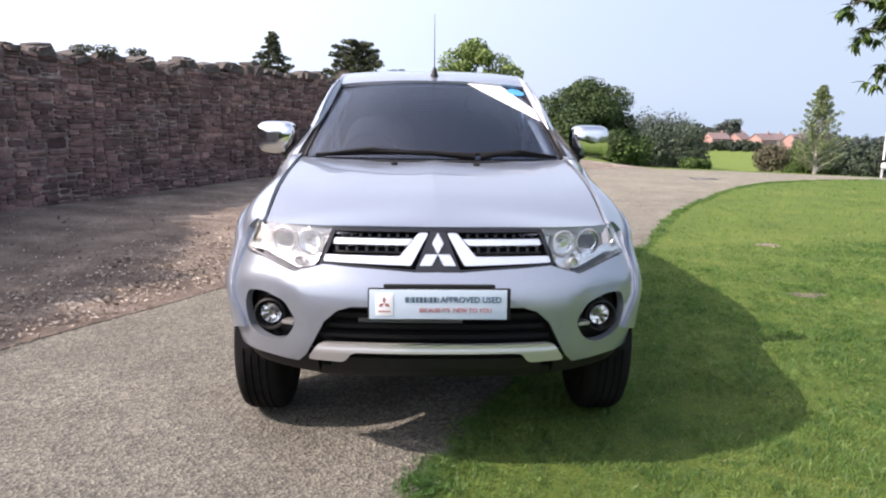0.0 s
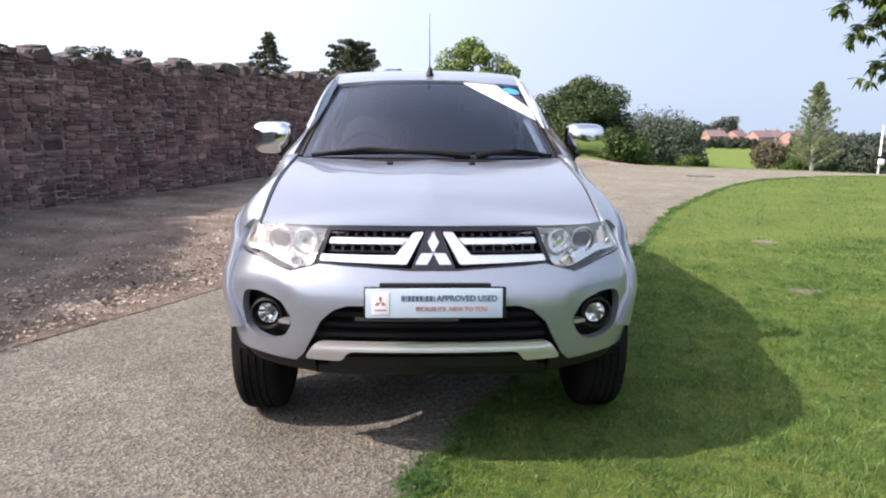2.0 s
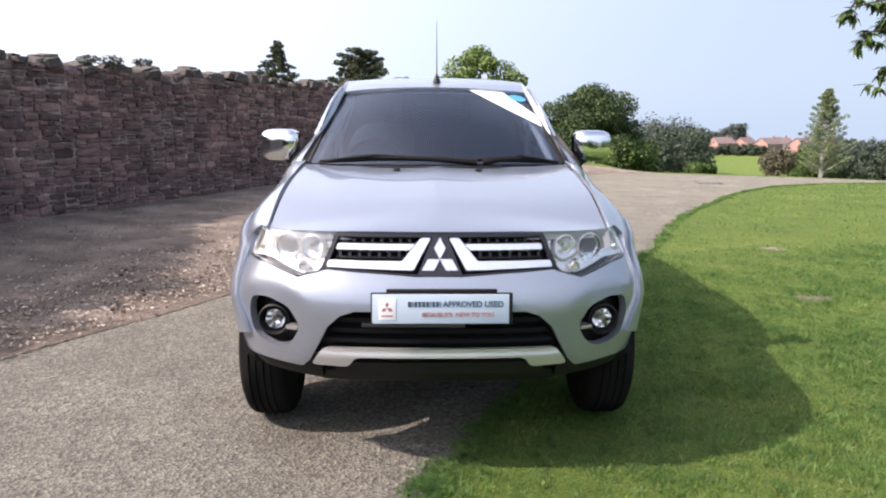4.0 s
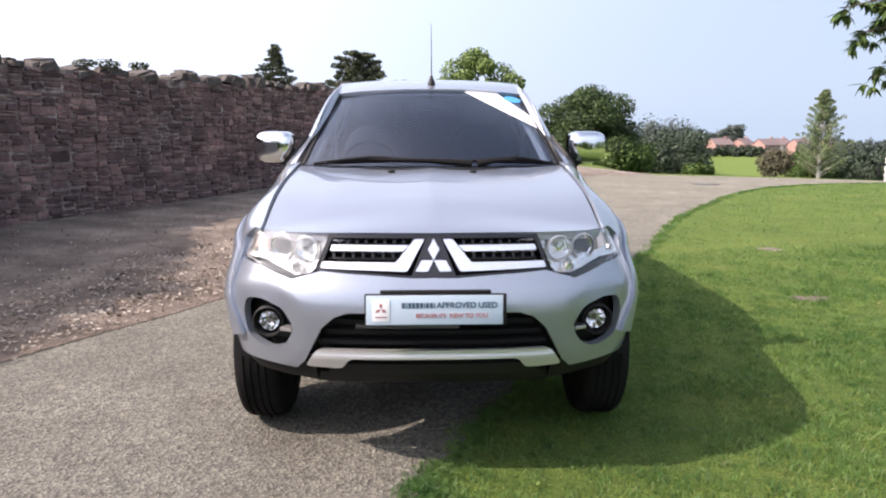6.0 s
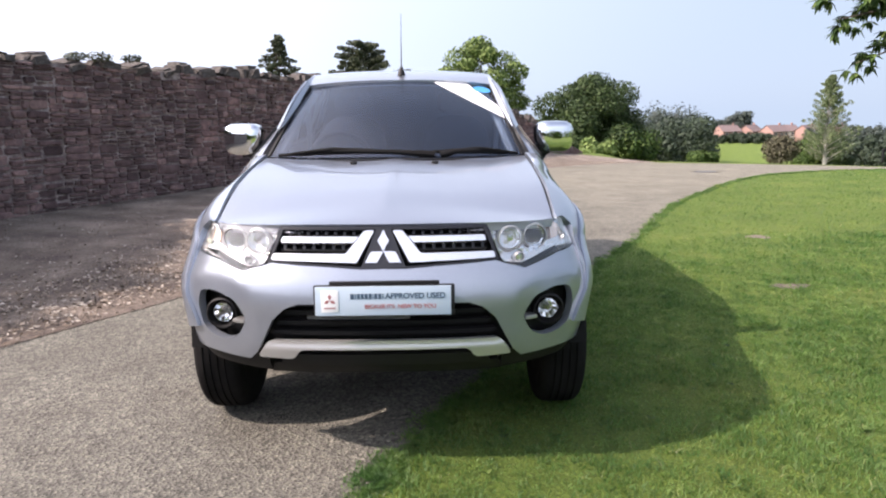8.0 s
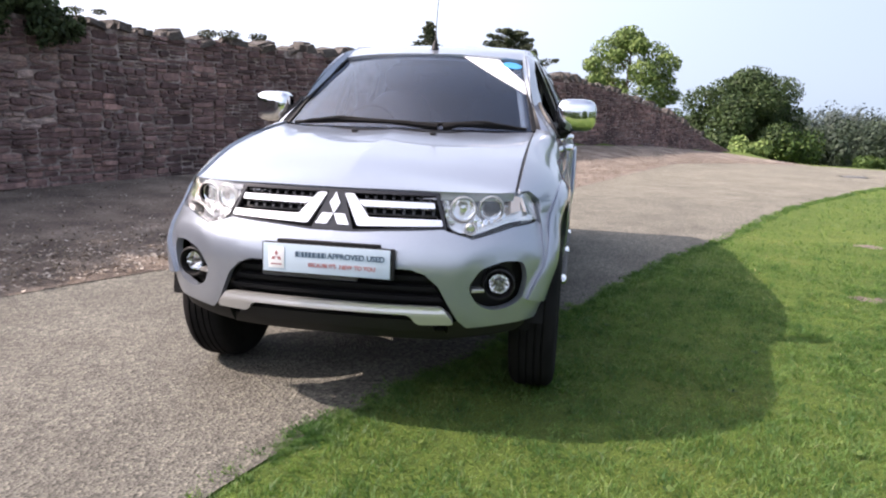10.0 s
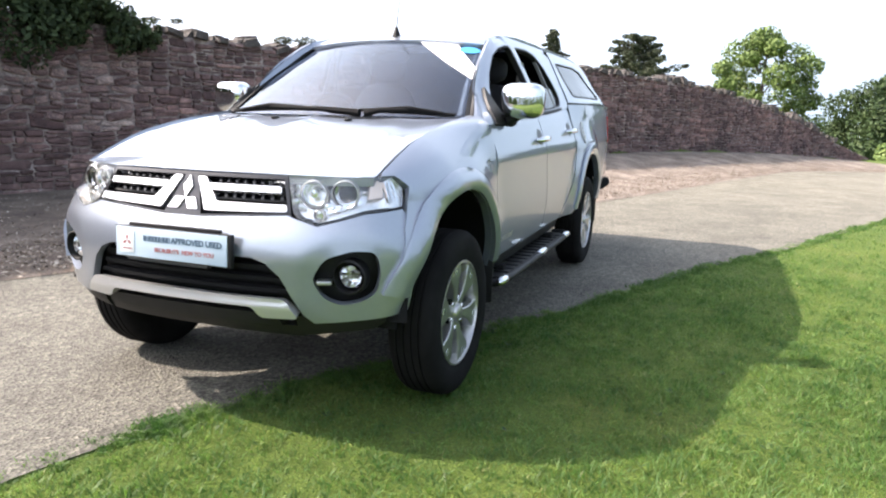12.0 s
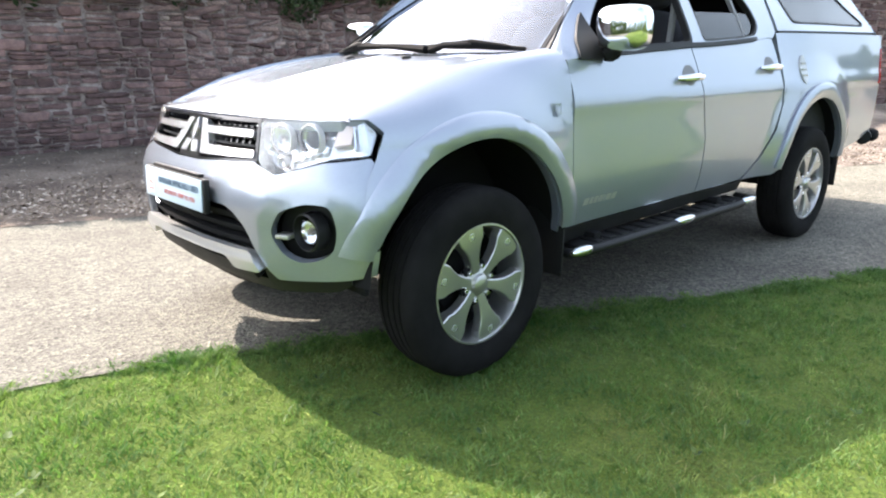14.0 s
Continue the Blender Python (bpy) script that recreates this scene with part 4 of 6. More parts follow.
def text_part(words, size, at, turn, material, parent, name="lettering", squash=1.0):
    """Raised lettering in the built-in font."""
    cu = bpy.data.curves.new(name, "FONT")
    cu.offset = size * 0.028
    cu.body, cu.size, cu.extrude, cu.align_x, cu.align_y = words, size, 0.0008, "LEFT", "CENTER"
    tmp = bpy.data.objects.new(name, cu)
    scene.collection.objects.link(tmp)
    me = bpy.data.meshes.new_from_object(tmp.evaluated_get(bpy.context.evaluated_depsgraph_get()))
    bpy.data.objects.remove(tmp)
    me.name = name
    me.materials.clear()
    me.materials.append(material)
    ob = new(name, me)
    ob.parent = parent
    ob.matrix_basis = Matrix.Translation(at) @ turn @ Matrix.Diagonal((squash, 1, 1, 1))
    return ob

# ---- the pickup ----
def arch_line(c, start, end, n=26, grow=1.0):
    """The wheel opening's edge from angle to angle, in degrees from the rear."""
    return [(c[0] + ARCH_A * grow * math.cos(radians(a)), c[1] + ARCH_B * grow * math.sin(radians(a))) for a in np.linspace(start, end, n)]


def on_nose(points, off=0.0):
    """Points given as (x, z) on the nose, as (u, z)."""
    return [(nose_u(x, z), z) for x, z in points]


def build_wheel(car, at, mirror):
    wheel = new("wheel")
    wheel.parent = car
    prof = [(0.236, -0.11), (0.262, -0.122), (0.30, -0.128), (0.335, -0.122), (0.355, -0.110), (0.367, -0.090)]
    for x in (-0.058, -0.020, 0.020, 0.058):
        prof += [(0.3715, x - 0.006), (0.3635, x - 0.004), (0.3635, x + 0.004), (0.3715, x + 0.006)]
    prof += [(0.367, 0.090), (0.355, 0.110), (0.335, 0.122), (0.30, 0.128), (0.262, 0.122), (0.236, 0.11), (0.228, 0.0), (0.236, -0.11)]
    tyre = lathe(prof, 72)
    part("tyre", tyre, M_RUBBER, wheel, "black road tyre with a worn tread", sharp=40)
    rim = lathe([(0.214, -0.10), (0.232, -0.10), (0.238, 0.105), (0.236, 0.113), (0.229, 0.114), (0.226, 0.104), (0.217, 0.06), (0.211, -0.02), (0.206, -0.075)], 56, "X", False)
    part("rim", rim, M_ALLOY, wheel, "silver alloy rim")
    disc = lathe([(0.02, 0.0), (0.145, 0.0), (0.145, -0.02), (0.02, -0.02)], 36)
    part("brake_disc", disc, M_DARK, wheel)
    barrel = lathe([(0.015, -0.03), (0.205, -0.03), (0.205, -0.04), (0.015, -0.04)], 36)
    part("wheel_backing", barrel, M_DARK, wheel)
    for k in range(6):
        a = 2 * math.pi * k / 6 + 0.26
        bm = bmesh.new()
        prof = [(0.045, 0.019, 0.088), (0.09, 0.022, 0.094), (0.13, 0.031, 0.099), (0.162, 0.046, 0.103), (0.182, 0.060, 0.104), (0.205, 0.064, 0.104), (0.2275, 0.066, 0.103)]
        rows = []
        for r, w, x in prof:
            rows.append([bm.verts.new((x - 0.045, -w * 1.08, r)), bm.verts.new((x - 0.003, -w, r)), bm.verts.new((x + 0.001, -w + 0.005, r)), bm.verts.new((x + 0.001, w - 0.005, r)), bm.verts.new((x - 0.003, w, r)), bm.verts.new((x - 0.045, w * 1.08, r))])
        for p, q in zip(rows[:-1], rows[1:]):
            for i in range(5):
                bm.faces.new((p[i], p[i + 1], q[i + 1], q[i]))
        bmesh.ops.recalc_face_normals(bm, faces=bm.faces[:])
        if sum(f.normal.x for f in bm.faces) < 0:
            bmesh.ops.reverse_faces(bm, faces=bm.faces[:])
        bmesh.ops.rotate(bm, verts=bm.verts[:], cent=(0, 0, 0), matrix=Matrix.Rotation(a, 3, "X"))
        part("spoke", bm, M_ALLOY, wheel, sharp=25)
        # bright window cut into the spoke's outer end, and a nut between the spokes
        bm = bmesh.new()
        box(bm, 0.1035, 0, 0.200, 0.006, 0.027, 0.026, 0.002)
        bmesh.ops.rotate(bm, verts=bm.verts[:], cent=(0, 0, 0), matrix=Matrix.Rotation(a, 3, "X"))
        part("spoke_facet", bm, M_LAMPBACK, wheel)
        b = a + math.pi / 6
        nut = lathe([(0.011, 0.06), (0.011, 0.088), (0.008, 0.094), (0.0001, 0.094)], 6)
        bmesh.ops.translate(nut, verts=nut.verts[:], vec=(0, 0.068 * math.sin(b) * -1, 0.068 * math.cos(b)))
        part("wheel_nut", nut, M_CHROME, wheel)
        # black disc stands for the shade in the nut's hole
        pocket = lathe([(0.021, 0.06), (0.021, 0.0785), (0.0001, 0.0785)], 16)
        bmesh.ops.translate(pocket, verts=pocket.verts[:], vec=(0, 0.068 * math.sin(b) * -1, 0.068 * math.cos(b)))
        part("nut_shade_disc", pocket, M_DARK, wheel)
    hub = lathe([(0.085, 0.055), (0.085, 0.07), (0.06, 0.082), (0.04, 0.09), (0.036, 0.104), (0.028, 0.110), (0.0001, 0.112)], 32)
    part("hub_cap", hub, M_ALLOY, wheel, "round alloy hub cap")
    wheel.matrix_basis = pose(*at, 0, 0, 180 if mirror < 0 else 0) @ Matrix.Diagonal((0.82, 0.968, 0.968, 1))
    return wheel


def build_pickup():
    car = thing("pickup_truck", "silver double-cab pickup with canopy, parked half on the lawn", "pickup truck")

    # bonnet and its edges
    edge = [(x, 2.845 + 0.016 * (x / 0.4) ** 2 + 0.095 * max(0.0, (abs(x) - 0.40) / 0.30) ** 2) for x in np.linspace(-0.693, 0.693, 41)]
    rear = [(x, 3.72 + 0.20 * (x / 0.697) ** 2) for x in np.linspace(0.693, -0.693, 31)]
    part("bonnet", sheet(edge + rear, bonnet, 0.03, thick=0.035, outv=(0, 0, 1)), M_PAINT, car, "silver bonnet with a centre crease")
    # black strips put the gap's shade between bonnet and wings
    for s in (1, -1):
        ys = np.linspace(3.02, 3.93, 26)
        seam = [(0.684, y) for y in ys] + [(0.712, y) for y in ys[::-1]]
        part("bonnet_seal", sheet([(s * x, y) for x, y in seam], lambda x, y: Vector((x, y, EDGE_Z(max(y, 2.9)) - 0.013)), 0.04, thick=0.01, outv=(0, 0, 1)), M_BLACK, car, "black strip for the shade in the bonnet's shut line")
    cowl_rear = [(x, 3.83 + 0.18 * (x / 0.69) ** 2) for x in np.linspace(0.69, -0.69, 25)]
    cowl_front = [(x, 3.70 + 0.20 * (x / 0.69) ** 2) for x in np.linspace(-0.69, 0.69, 25)]
    part("cowl", sheet(cowl_front + cowl_rear, lambda x, y: Vector((x, y, 1.180 - 0.02 * (x / 0.69) ** 2)), 0.05, thick=0.03, outv=(0, 0, 1)), M_BLACK, car, "black cowl under the wipers")

    # front bumper with the openings for fog lamps and intake
    half = [(0.0, 0.816), (0.085, 0.816), (0.44, 0.837), (0.48, 0.824), (0.555, 0.803), (0.70, 0.846)]
    us = on_nose(half)
    end_u = nose_u(0.838, 0.6)
    tip = us[-1][0]
    right = us + [(nose_back(3.03, 0.858), 0.858), (nose_back(3.04, 0.84), 0.84), (end_u - 0.03, 0.74), (end_u - 0.045, 0.62), (end_u - 0.045, 0.566), (nose_back(3.018, 0.55), 0.564), (nose_back(3.012, 0.5), 0.478), (end_u - 0.08, 0.468), (nose_u(0.54, 0.425), 0.446),
                  (nose_u(0.508, 0.48), 0.48), (nose_u(0.474, 0.545), 0.545), (nose_u(0.436, 0.62), 0.62), (nose_u(0.385, 0.667), 0.667), (nose_u(0.33, 0.686), 0.686), (0.0, 0.690)]
    left = [(-u, z) for u, z in right[1:-1]][::-1]
    fog_line = rounded(on_nose([(0.545, 0.615), (0.592, 0.692), (0.680, 0.722), (0.752, 0.716), (0.768, 0.640), (0.752, 0.565), (0.705, 0.532), (0.640, 0.518), (0.582, 0.545)]), 0.03, 4)
    fog_left = [(-u, z) for u, z in fog_line][::-1]
    bumper = part("front_bumper", sheet(right + left, nose, 0.024, [fog_line, fog_left], 0.03, (0, -1, 0)), M_PAINT, car, "silver painted front bumper", sharp=50)

    # fog lamps in black recesses
    for s in (1, -1):
        bowl = sheet([(u * s, z) for u, z in rounded(on_nose([(0.53, 0.61), (0.58, 0.71), (0.68, 0.74), (0.785, 0.74), (0.79, 0.55), (0.71, 0.512), (0.63, 0.50), (0.56, 0.53)]), 0.03, 3)], lambda u, z: nose(u, z, -0.075), 0.03, thick=0.0, outv=(0, -1, 0))
        part("fog_lamp_recess", bowl, M_BLACK, bumper, "matt black recess round the fog lamp")
        c = nose(s * nose_u(0.672, 0.622), 0.622, -0.03)
        aim = pose(c.x, c.y, c.z, 0, 0, 8 * s)
        lamp = part("fog_lamp", lathe([(0.058, 0.05), (0.066, 0.0), (0.071, -0.012), (0.078, -0.008), (0.080, 0.05)], 32, "Y"), M_BLACK, bumper, "round fog lamp in a black ring")
        lamp.matrix_basis = aim @ Matrix.Scale(0.82, 4)
        bowl = part("reflector", lathe([(0.05, 0.012), (0.042, 0.028), (0.028, 0.042), (0.012, 0.048), (0.0001, 0.05)], 11, "Y", False), M_FACET, lamp, "bright faceted lamp reflector", smooth=False)
        bulb = part("bulb_shield", lathe([(0.0001, 0.008), (0.012, 0.010), (0.013, 0.04)], 16, "Y"), M_ALLOYDARK, lamp)
        glass = part("glass", lathe([(0.0001, -0.002), (0.025, 0.0), (0.046, 0.007), (0.050, 0.014), (0.046, 0.014), (0.0001, 0.005)], 28, "Y"), M_LENS, lamp, "clear glass")
        glass.visible_shadow = False
        fin = bmesh.new()
        box(fin, 0, 0, 0, 0.055, 0.05, 0.016, 0.006)
        f = part("fin", fin, M_SATIN, bumper, "small silver fin")
        p = nose(s * nose_u(0.585, 0.60), 0.602, -0.036)
        f.matrix_basis = pose(p.x, p.y, p.z, 0, 0, 25 * s)

    # lower intake, silver lip and black valance
    for z0, z1, o in ((0.36, 0.70, -0.085),):
        back = on_nose([(-0.52, z0), (0.52, z0), (0.50, z1), (-0.50, z1)])
        part("intake_backing", sheet(back, lambda u, z: nose(u, z, -0.085), 0.06, thick=0.0, outv=(0, -1, 0)), M_DARK, bumper, "dark air intake")
    for z, h, w in ((0.645, 0.018, 0.40), (0.602, 0.016, 0.43), (0.560, 0.016, 0.455)):
        line = on_nose([(-w, z - h / 2), (w, z - h / 2), (w - 0.01, z + h / 2), (-w + 0.01, z + h / 2)])
        part("intake_slat", sheet(line, lambda u, q: nose(u, q, -0.03), 0.04, thick=0.03, outv=(0, -1, 0)), M_DARK, bumper)
    line = on_nose([(-0.31, 0.598), (0.10, 0.598), (0.10, 0.628), (-0.31, 0.628)])
    part("cooler", sheet(line, lambda u, q: nose(u, q, -0.05), 0.04, thick=0.02, outv=(0, -1, 0)), M_ALLOYDARK, bumper)
    lip = rounded([(-0.497, 0.468), (-0.452, 0.540), (0.452, 0.540), (0.497, 0.468), (0.352, 0.463), (0.325, 0.505), (-0.325, 0.505), (-0.352, 0.463)], 0.02, 3)
    part("bumper_lip", sheet([(nose_u(x, z), z) for x, z in lip], lambda u, z: nose(u, z, 0.012 + 0.012 * sm(0.54, 0.5, z)), 0.022, thick=0.04, outv=(0, -1, 0)), M_LIP, bumper, "satin silver lower lip")
    for a, b, off, w in ((0.478, 0.502, -0.045, 0.33), (0.425, 0.474, -0.006, 0.40), (0.372, 0.422, -0.03, 0.46)):
        line = on_nose([(-w - 0.02, a), (w + 0.02, a), (w, b), (-w, b)])
        part("valance", sheet(line, lambda u, z: nose(u, z, off), 0.03, thick=0.04, outv=(0, -1, 0)), M_BLACK, bumper, "black plastic valance")
    for s in (1, -1):
        line = [(s * nose_u(0.47, 0.4), 0.385), (s * nose_u(0.47, 0.45), 0.470), (s * (end_u - 0.12), 0.483), (s * (end_u - 0.09), 0.485), (s * (end_u - 0.09), 0.440), (s * (end_u - 0.14), 0.415)]
        part("valance", sheet(line, lambda u, z: nose(u, z, -0.016), 0.02, thick=0.05, outv=(0, -1, 0)), M_BLACK, bumper, "black plastic valance")

    # grille
    grille = part("grille", sheet(on_nose([(-0.46, 0.79), (0.46, 0.79), (0.415, 0.985), (-0.415, 0.985)]), lambda u, z: nose(u, z, -0.055), 0.05, thick=0.0, outv=(0, -1, 0)), M_DARK, car, "black slatted grille with bright bars")
    rim_line = on_nose([(-0.455, 0.838), (-0.09, 0.813), (0.09, 0.813), (0.455, 0.838), (0.408, 0.972), (-0.408, 0.972)])
    rim_hole = on_nose([(-0.440, 0.846), (-0.087, 0.824), (0.087, 0.824), (0.440, 0.846), (0.397, 0.960), (-0.397, 0.960)])
    part("grille_frame", sheet(rim_line, lambda u, z: nose(u, z, 0.0), 0.02, [rim_hole], 0.05, (0, -1, 0)), M_GLOSSBLACK, grille)
    for s in (1, -1):
        for a, b, x0, x1 in ((0.938, 0.958, 0.10, 0.395), (0.885, 0.912, 0.10, 0.415)):
            n = 8
            for k in range(n):
                x = x0 + (x1 - x0) * (k + 0.5) / n
                line = [(s * nose_u(x - 0.006, a), a), (s * nose_u(x + 0.006, a), a), (s * nose_u(x + 0.006, b), b), (s * nose_u(x - 0.006, b), b)]
                part("grille_rib", sheet(line, lambda u, z: nose(u, z, -0.025), 0.05, thick=0.03, outv=(0, -1, 0)), M_GLOSSBLACK, grille)
        for a, b in ((0.958, 0.964), (0.905, 0.912), (0.879, 0.885), (0.930, 0.936)):
            line = on_nose([(0.09, a), (0.41, a), (0.41, b), (0.09, b)])
            part("grille_slat", sheet([(s * u, z) for u, z in line], lambda u, z: nose(u, z, -0.02), 0.05, thick=0.03, outv=(0, -1, 0)), M_BLACK, grille)
        bar = rounded(on_nose([(0.118, 0.913), (0.402, 0.914), (0.395, 0.936), (0.096, 0.936)]), 0.006, 3)
        part("grille_bar", sheet([(s * u, z) for u, z in bar], lambda u, z: nose(u, z, 0.008), 0.02, thick=0.035, outv=(0, -1, 0)), M_BAR, grille, "bright silver grille bar")
        leg = rounded(on_nose([(0.102, 0.840), (0.438, 0.850), (0.430, 0.874), (0.146, 0.873), (0.074, 0.958), (0.035, 0.958)]), 0.008, 3)
        part("grille_bar", sheet([(s * u, z) for u, z in leg], lambda u, z: nose(u, z, 0.007), 0.02, thick=0.03, outv=(0, -1, 0)), M_BAR, grille, "bright silver grille bar")
    shield = on_nose([(-0.086, 0.822), (0.086, 0.822), (0.029, 0.962), (-0.029, 0.962)])
    emblem = part("emblem", sheet(shield, lambda u, z: nose(u, z, 0.0), 0.03, thick=0.03, outv=(0, -1, 0)), M_SHIELD, grille, "grey shield with three bright rhombs")
    for cx, cz, ang in ((0, 0.921, 0), (-0.0355, 0.8605, 120), (0.0355, 0.8605, -120)):
        pts = []
        for px, pz in ((0, 0.040), (0.0232, 0), (0, -0.040), (-0.0232, 0)):
            a = radians(ang)
            pts.append((cx + px * math.cos(a) - pz * math.sin(a), cz + px * math.sin(a) + pz * math.cos(a)))
        part("rhomb", sheet(pts, lambda u, z: nose(u, z, 0.007), 0.03, thick=0.012, outv=(0, -1, 0)), M_BAR, emblem, "bright rhomb")

    # headlamps
    lamp_line = on_nose([(0.412, 0.965), (0.462, 0.842), (0.490, 0.822), (0.555, 0.806), (0.700, 0.850)]) + [(nose_back(y, z), z) for y, z in ((3.035, 0.864), (3.075, 0.93), (3.045, 0.972))] + on_nose([(0.690, 0.976)])
    lamp_line = rounded(lamp_line, 0.012, 3)
    lamp_bend, lamp_end = nose_u(0.715, 0.92), nose_back(3.06, 0.92)
    for s in (1, -1):
        lens = [(s * u, z) for u, z in lamp_line]
        lamp = part("headlamp", sheet(lens, lambda u, z: nose(u, z, -0.06 + 0.046 * sm(lamp_bend, lamp_end - 0.02, abs(u))), 0.03, thick=0.0, outv=(0, -1, 0)), M_LAMPBACK, car, "clear headlamp with bright reflectors")
        wall = sheet(lens, lambda u, z: nose(u, z, -0.004), 0.2, thick=0.07, outv=(0, -1, 0))
        bmesh.ops.delete(wall, geom=[f for f in wall.faces if len(f.verts) == 3], context="FACES")
        part("lamp_housing", wall, M_LAMPBACK, lamp)
        cover = part("lens", sheet(lens, lambda u, z: nose(u, z, 0.001), 0.03, thick=0.004, outv=(0, -1, 0), solid=True), M_LENS, lamp, "clear plastic lens")
        cover.visible_shadow = False
        for x, z, r, dark in ((0.512, 0.910, 0.046, False), (0.622, 0.912, 0.046, True), (0.548, 0.838, 0.018, False)):
            c = nose(s * nose_u(x, z), z, -0.03)
            aim = pose(c.x, c.y, c.z, 0, 0, 12 * s)
            bowl = lathe([(r * 1.0, -0.004), (r * 0.93, 0.010), (r * 0.84, 0.012), (r * 0.76, 0.028), (r * 0.66, 0.030), (r * 0.5, 0.044), (r * 0.3, 0.050), (0.0001, 0.05)], 20, "Y", False)
            o = part("lamp_bowl", bowl, M_FACET, lamp, "stepped reflector bowl", sharp=30)
            o.matrix_basis = aim
            o = part("lamp_ring", lathe([(r * 0.98, 0.004), (r * 1.03, -0.010), (r * 1.12, -0.008), (r * 1.16, 0.012)], 32, "Y", False), M_ALLOY, lamp, "silver lamp ring")
            o.matrix_basis = aim
            if dark:
                o = part("projector", lathe([(0.0001, -0.006), (0.016, -0.003), (0.026, 0.002), (0.030, 0.012), (0.031, 0.04)], 28, "Y"), M_GLOSSBLACK, lamp, "dark projector lens")
            else:
                o = part("bulb_cap", lathe([(0.0001, -0.002), (0.014, 0.0), (0.016, 0.03), (0.006, 0.045)], 16, "Y"), M_CHROME, lamp, "bright bulb cap")
            o.matrix_basis = aim
        rnd = random.Random(17)
        for k in range(90):
            x, z = rnd.uniform(0.44, 0.72), rnd.uniform(0.83, 0.965)
            if z < 0.845 + 0.25 * max(0.50 - x, 0) + 0.2 * max(x - 0.57, 0) or z > 0.955 or any(math.hypot(x - a, z - b) < r + 0.014 for a, b, r in ((0.512, 0.910, 0.05), (0.622, 0.912, 0.05), (0.548, 0.838, 0.02))) or x > 0.69:
                continue
            c = nose(s * nose_u(x, z), z, -0.045)
            bm = rounded_block(0, 0, 0, rnd.uniform(0.008, 0.016), 0.006, rnd.uniform(0.006, 0.012), 4, 6)
            o = part("lamp_facet", bm, M_CHROME, lamp)
            o.matrix_basis = pose(c.x, c.y, c.z, rnd.uniform(-35, 35), rnd.uniform(-30, 30), rnd.uniform(-40, 40))
        for k in range(3):
            u = lamp_bend + (lamp_end - lamp_bend) * (0.42 + 0.19 * k)
            line = [(s * (u - 0.004), 0.885), (s * (u + 0.006), 0.885), (s * (u + 0.006), 0.955), (s * (u - 0.004), 0.955)]
            part("lamp_rib", sheet(line, lambda u, z: nose(u, z, -0.010), 0.03, thick=0.02, outv=(0, -1, 0)), M_FACET, lamp)
        line = on_nose([(0.700, 0.893), (0.742, 0.900), (0.730, 0.955), (0.696, 0.955)])
        part("indicator", sheet([(s * u, z) for u, z in line], lambda u, z: nose(u, z, -0.03), 0.03, thick=0.02, outv=(0, -1, 0)), M_AMBER, lamp, "orange-red indicator")
        for k in range(5):
            x = 0.575 + k * 0.024
            line = [(nose_u(x, 0.846 + k * 0.006), 0.842 + k * 0.007), (nose_u(x + 0.018, 0.85), 0.846 + k * 0.007), (nose_u(x + 0.018, 0.87), 0.868 + k * 0.006), (nose_u(x, 0.86), 0.864 + k * 0.006)]
            part("lamp_facet", sheet([(s * u, z) for u, z in line], lambda u, z: nose(u, z, -0.038), 0.03, thick=0.012, outv=(0, -1, 0)), M_FACET, lamp)

    # number plate with its advertising print
    plate = new("show_plate")
    plate.parent = car
    bm = bmesh.new()
    box(bm, 0, 0.012, 0, 0.536, 0.022, 0.120, 0.004)
    part("plate_holder", bm, M_BLACK, plate, "black plate holder")
    bm = bmesh.new()
    box(bm, -0.004, 0.0, 0, 0.516, 0.006, 0.112, 0.002)
    part("plate_face", bm, M_PLATE, plate, "pale blue-grey plate with red and slate print")
    bm = bmesh.new()
    box(bm, 0, 0.02, 0.066, 0.42, 0.02, 0.014, 0.004)
    part("plate_bracket", bm, M_BLACK, plate)
    bm = bmesh.new()
    box(bm, -0.206, -0.0035, 0.0, 0.066, 0.002, 0.084, 0.0005)
    part("badge_field", bm, M_WHITE, plate)
    for cx, cz, ang in ((0, 0.017, 0), (-0.011, -0.002, 120), (0.011, -0.002, -120)):
        bm = bmesh.new()
        vs = [bm.verts.new(Matrix.Rotation(radians(-ang), 3, "Y") @ Vector((px, 0, pz))) for px, pz in ((0, 0.012), (0.007, 0), (0, -0.012), (-0.007, 0))]
        bm.faces.new(vs)
        bmesh.ops.translate(bm, verts=bm.verts[:], vec=(-0.206 + cx, -0.0052, cz))
        part("badge_rhomb", bm, M_REDINK, plate, smooth=False)
    bm = bmesh.new()
    box(bm, -0.206, -0.0046, -0.026, 0.044, 0.001, 0.005)
    part("print_bar", bm, M_REDINK, plate)
    up = Matrix.Rotation(radians(90), 4, "X")
    bm = bmesh.new()
    x = -0.128
    for w in (0.014, 0.004, 0.011, 0.011, 0.012, 0.011, 0.004, 0.011, 0.012, 0.004):
        box(bm, x + w / 2, -0.0035, 0.018, w, 0.001, 0.021)
        x += w + 0.0035
    part("print_bar", bm, M_INK, plate, "slate-grey printed bars")
    text_part("APPROVED USED", 0.0305, (0.004, -0.0038, 0.018), up, M_INK, plate, squash=0.98)
    text_part("BECAUSE IT'S", 0.0215, (-0.075, -0.0038, -0.022), up, M_REDINK, plate, squash=0.9)
    text_part("NEW TO YOU", 0.0225, (0.052, -0.0038, -0.022), up, M_REDINK, plate)
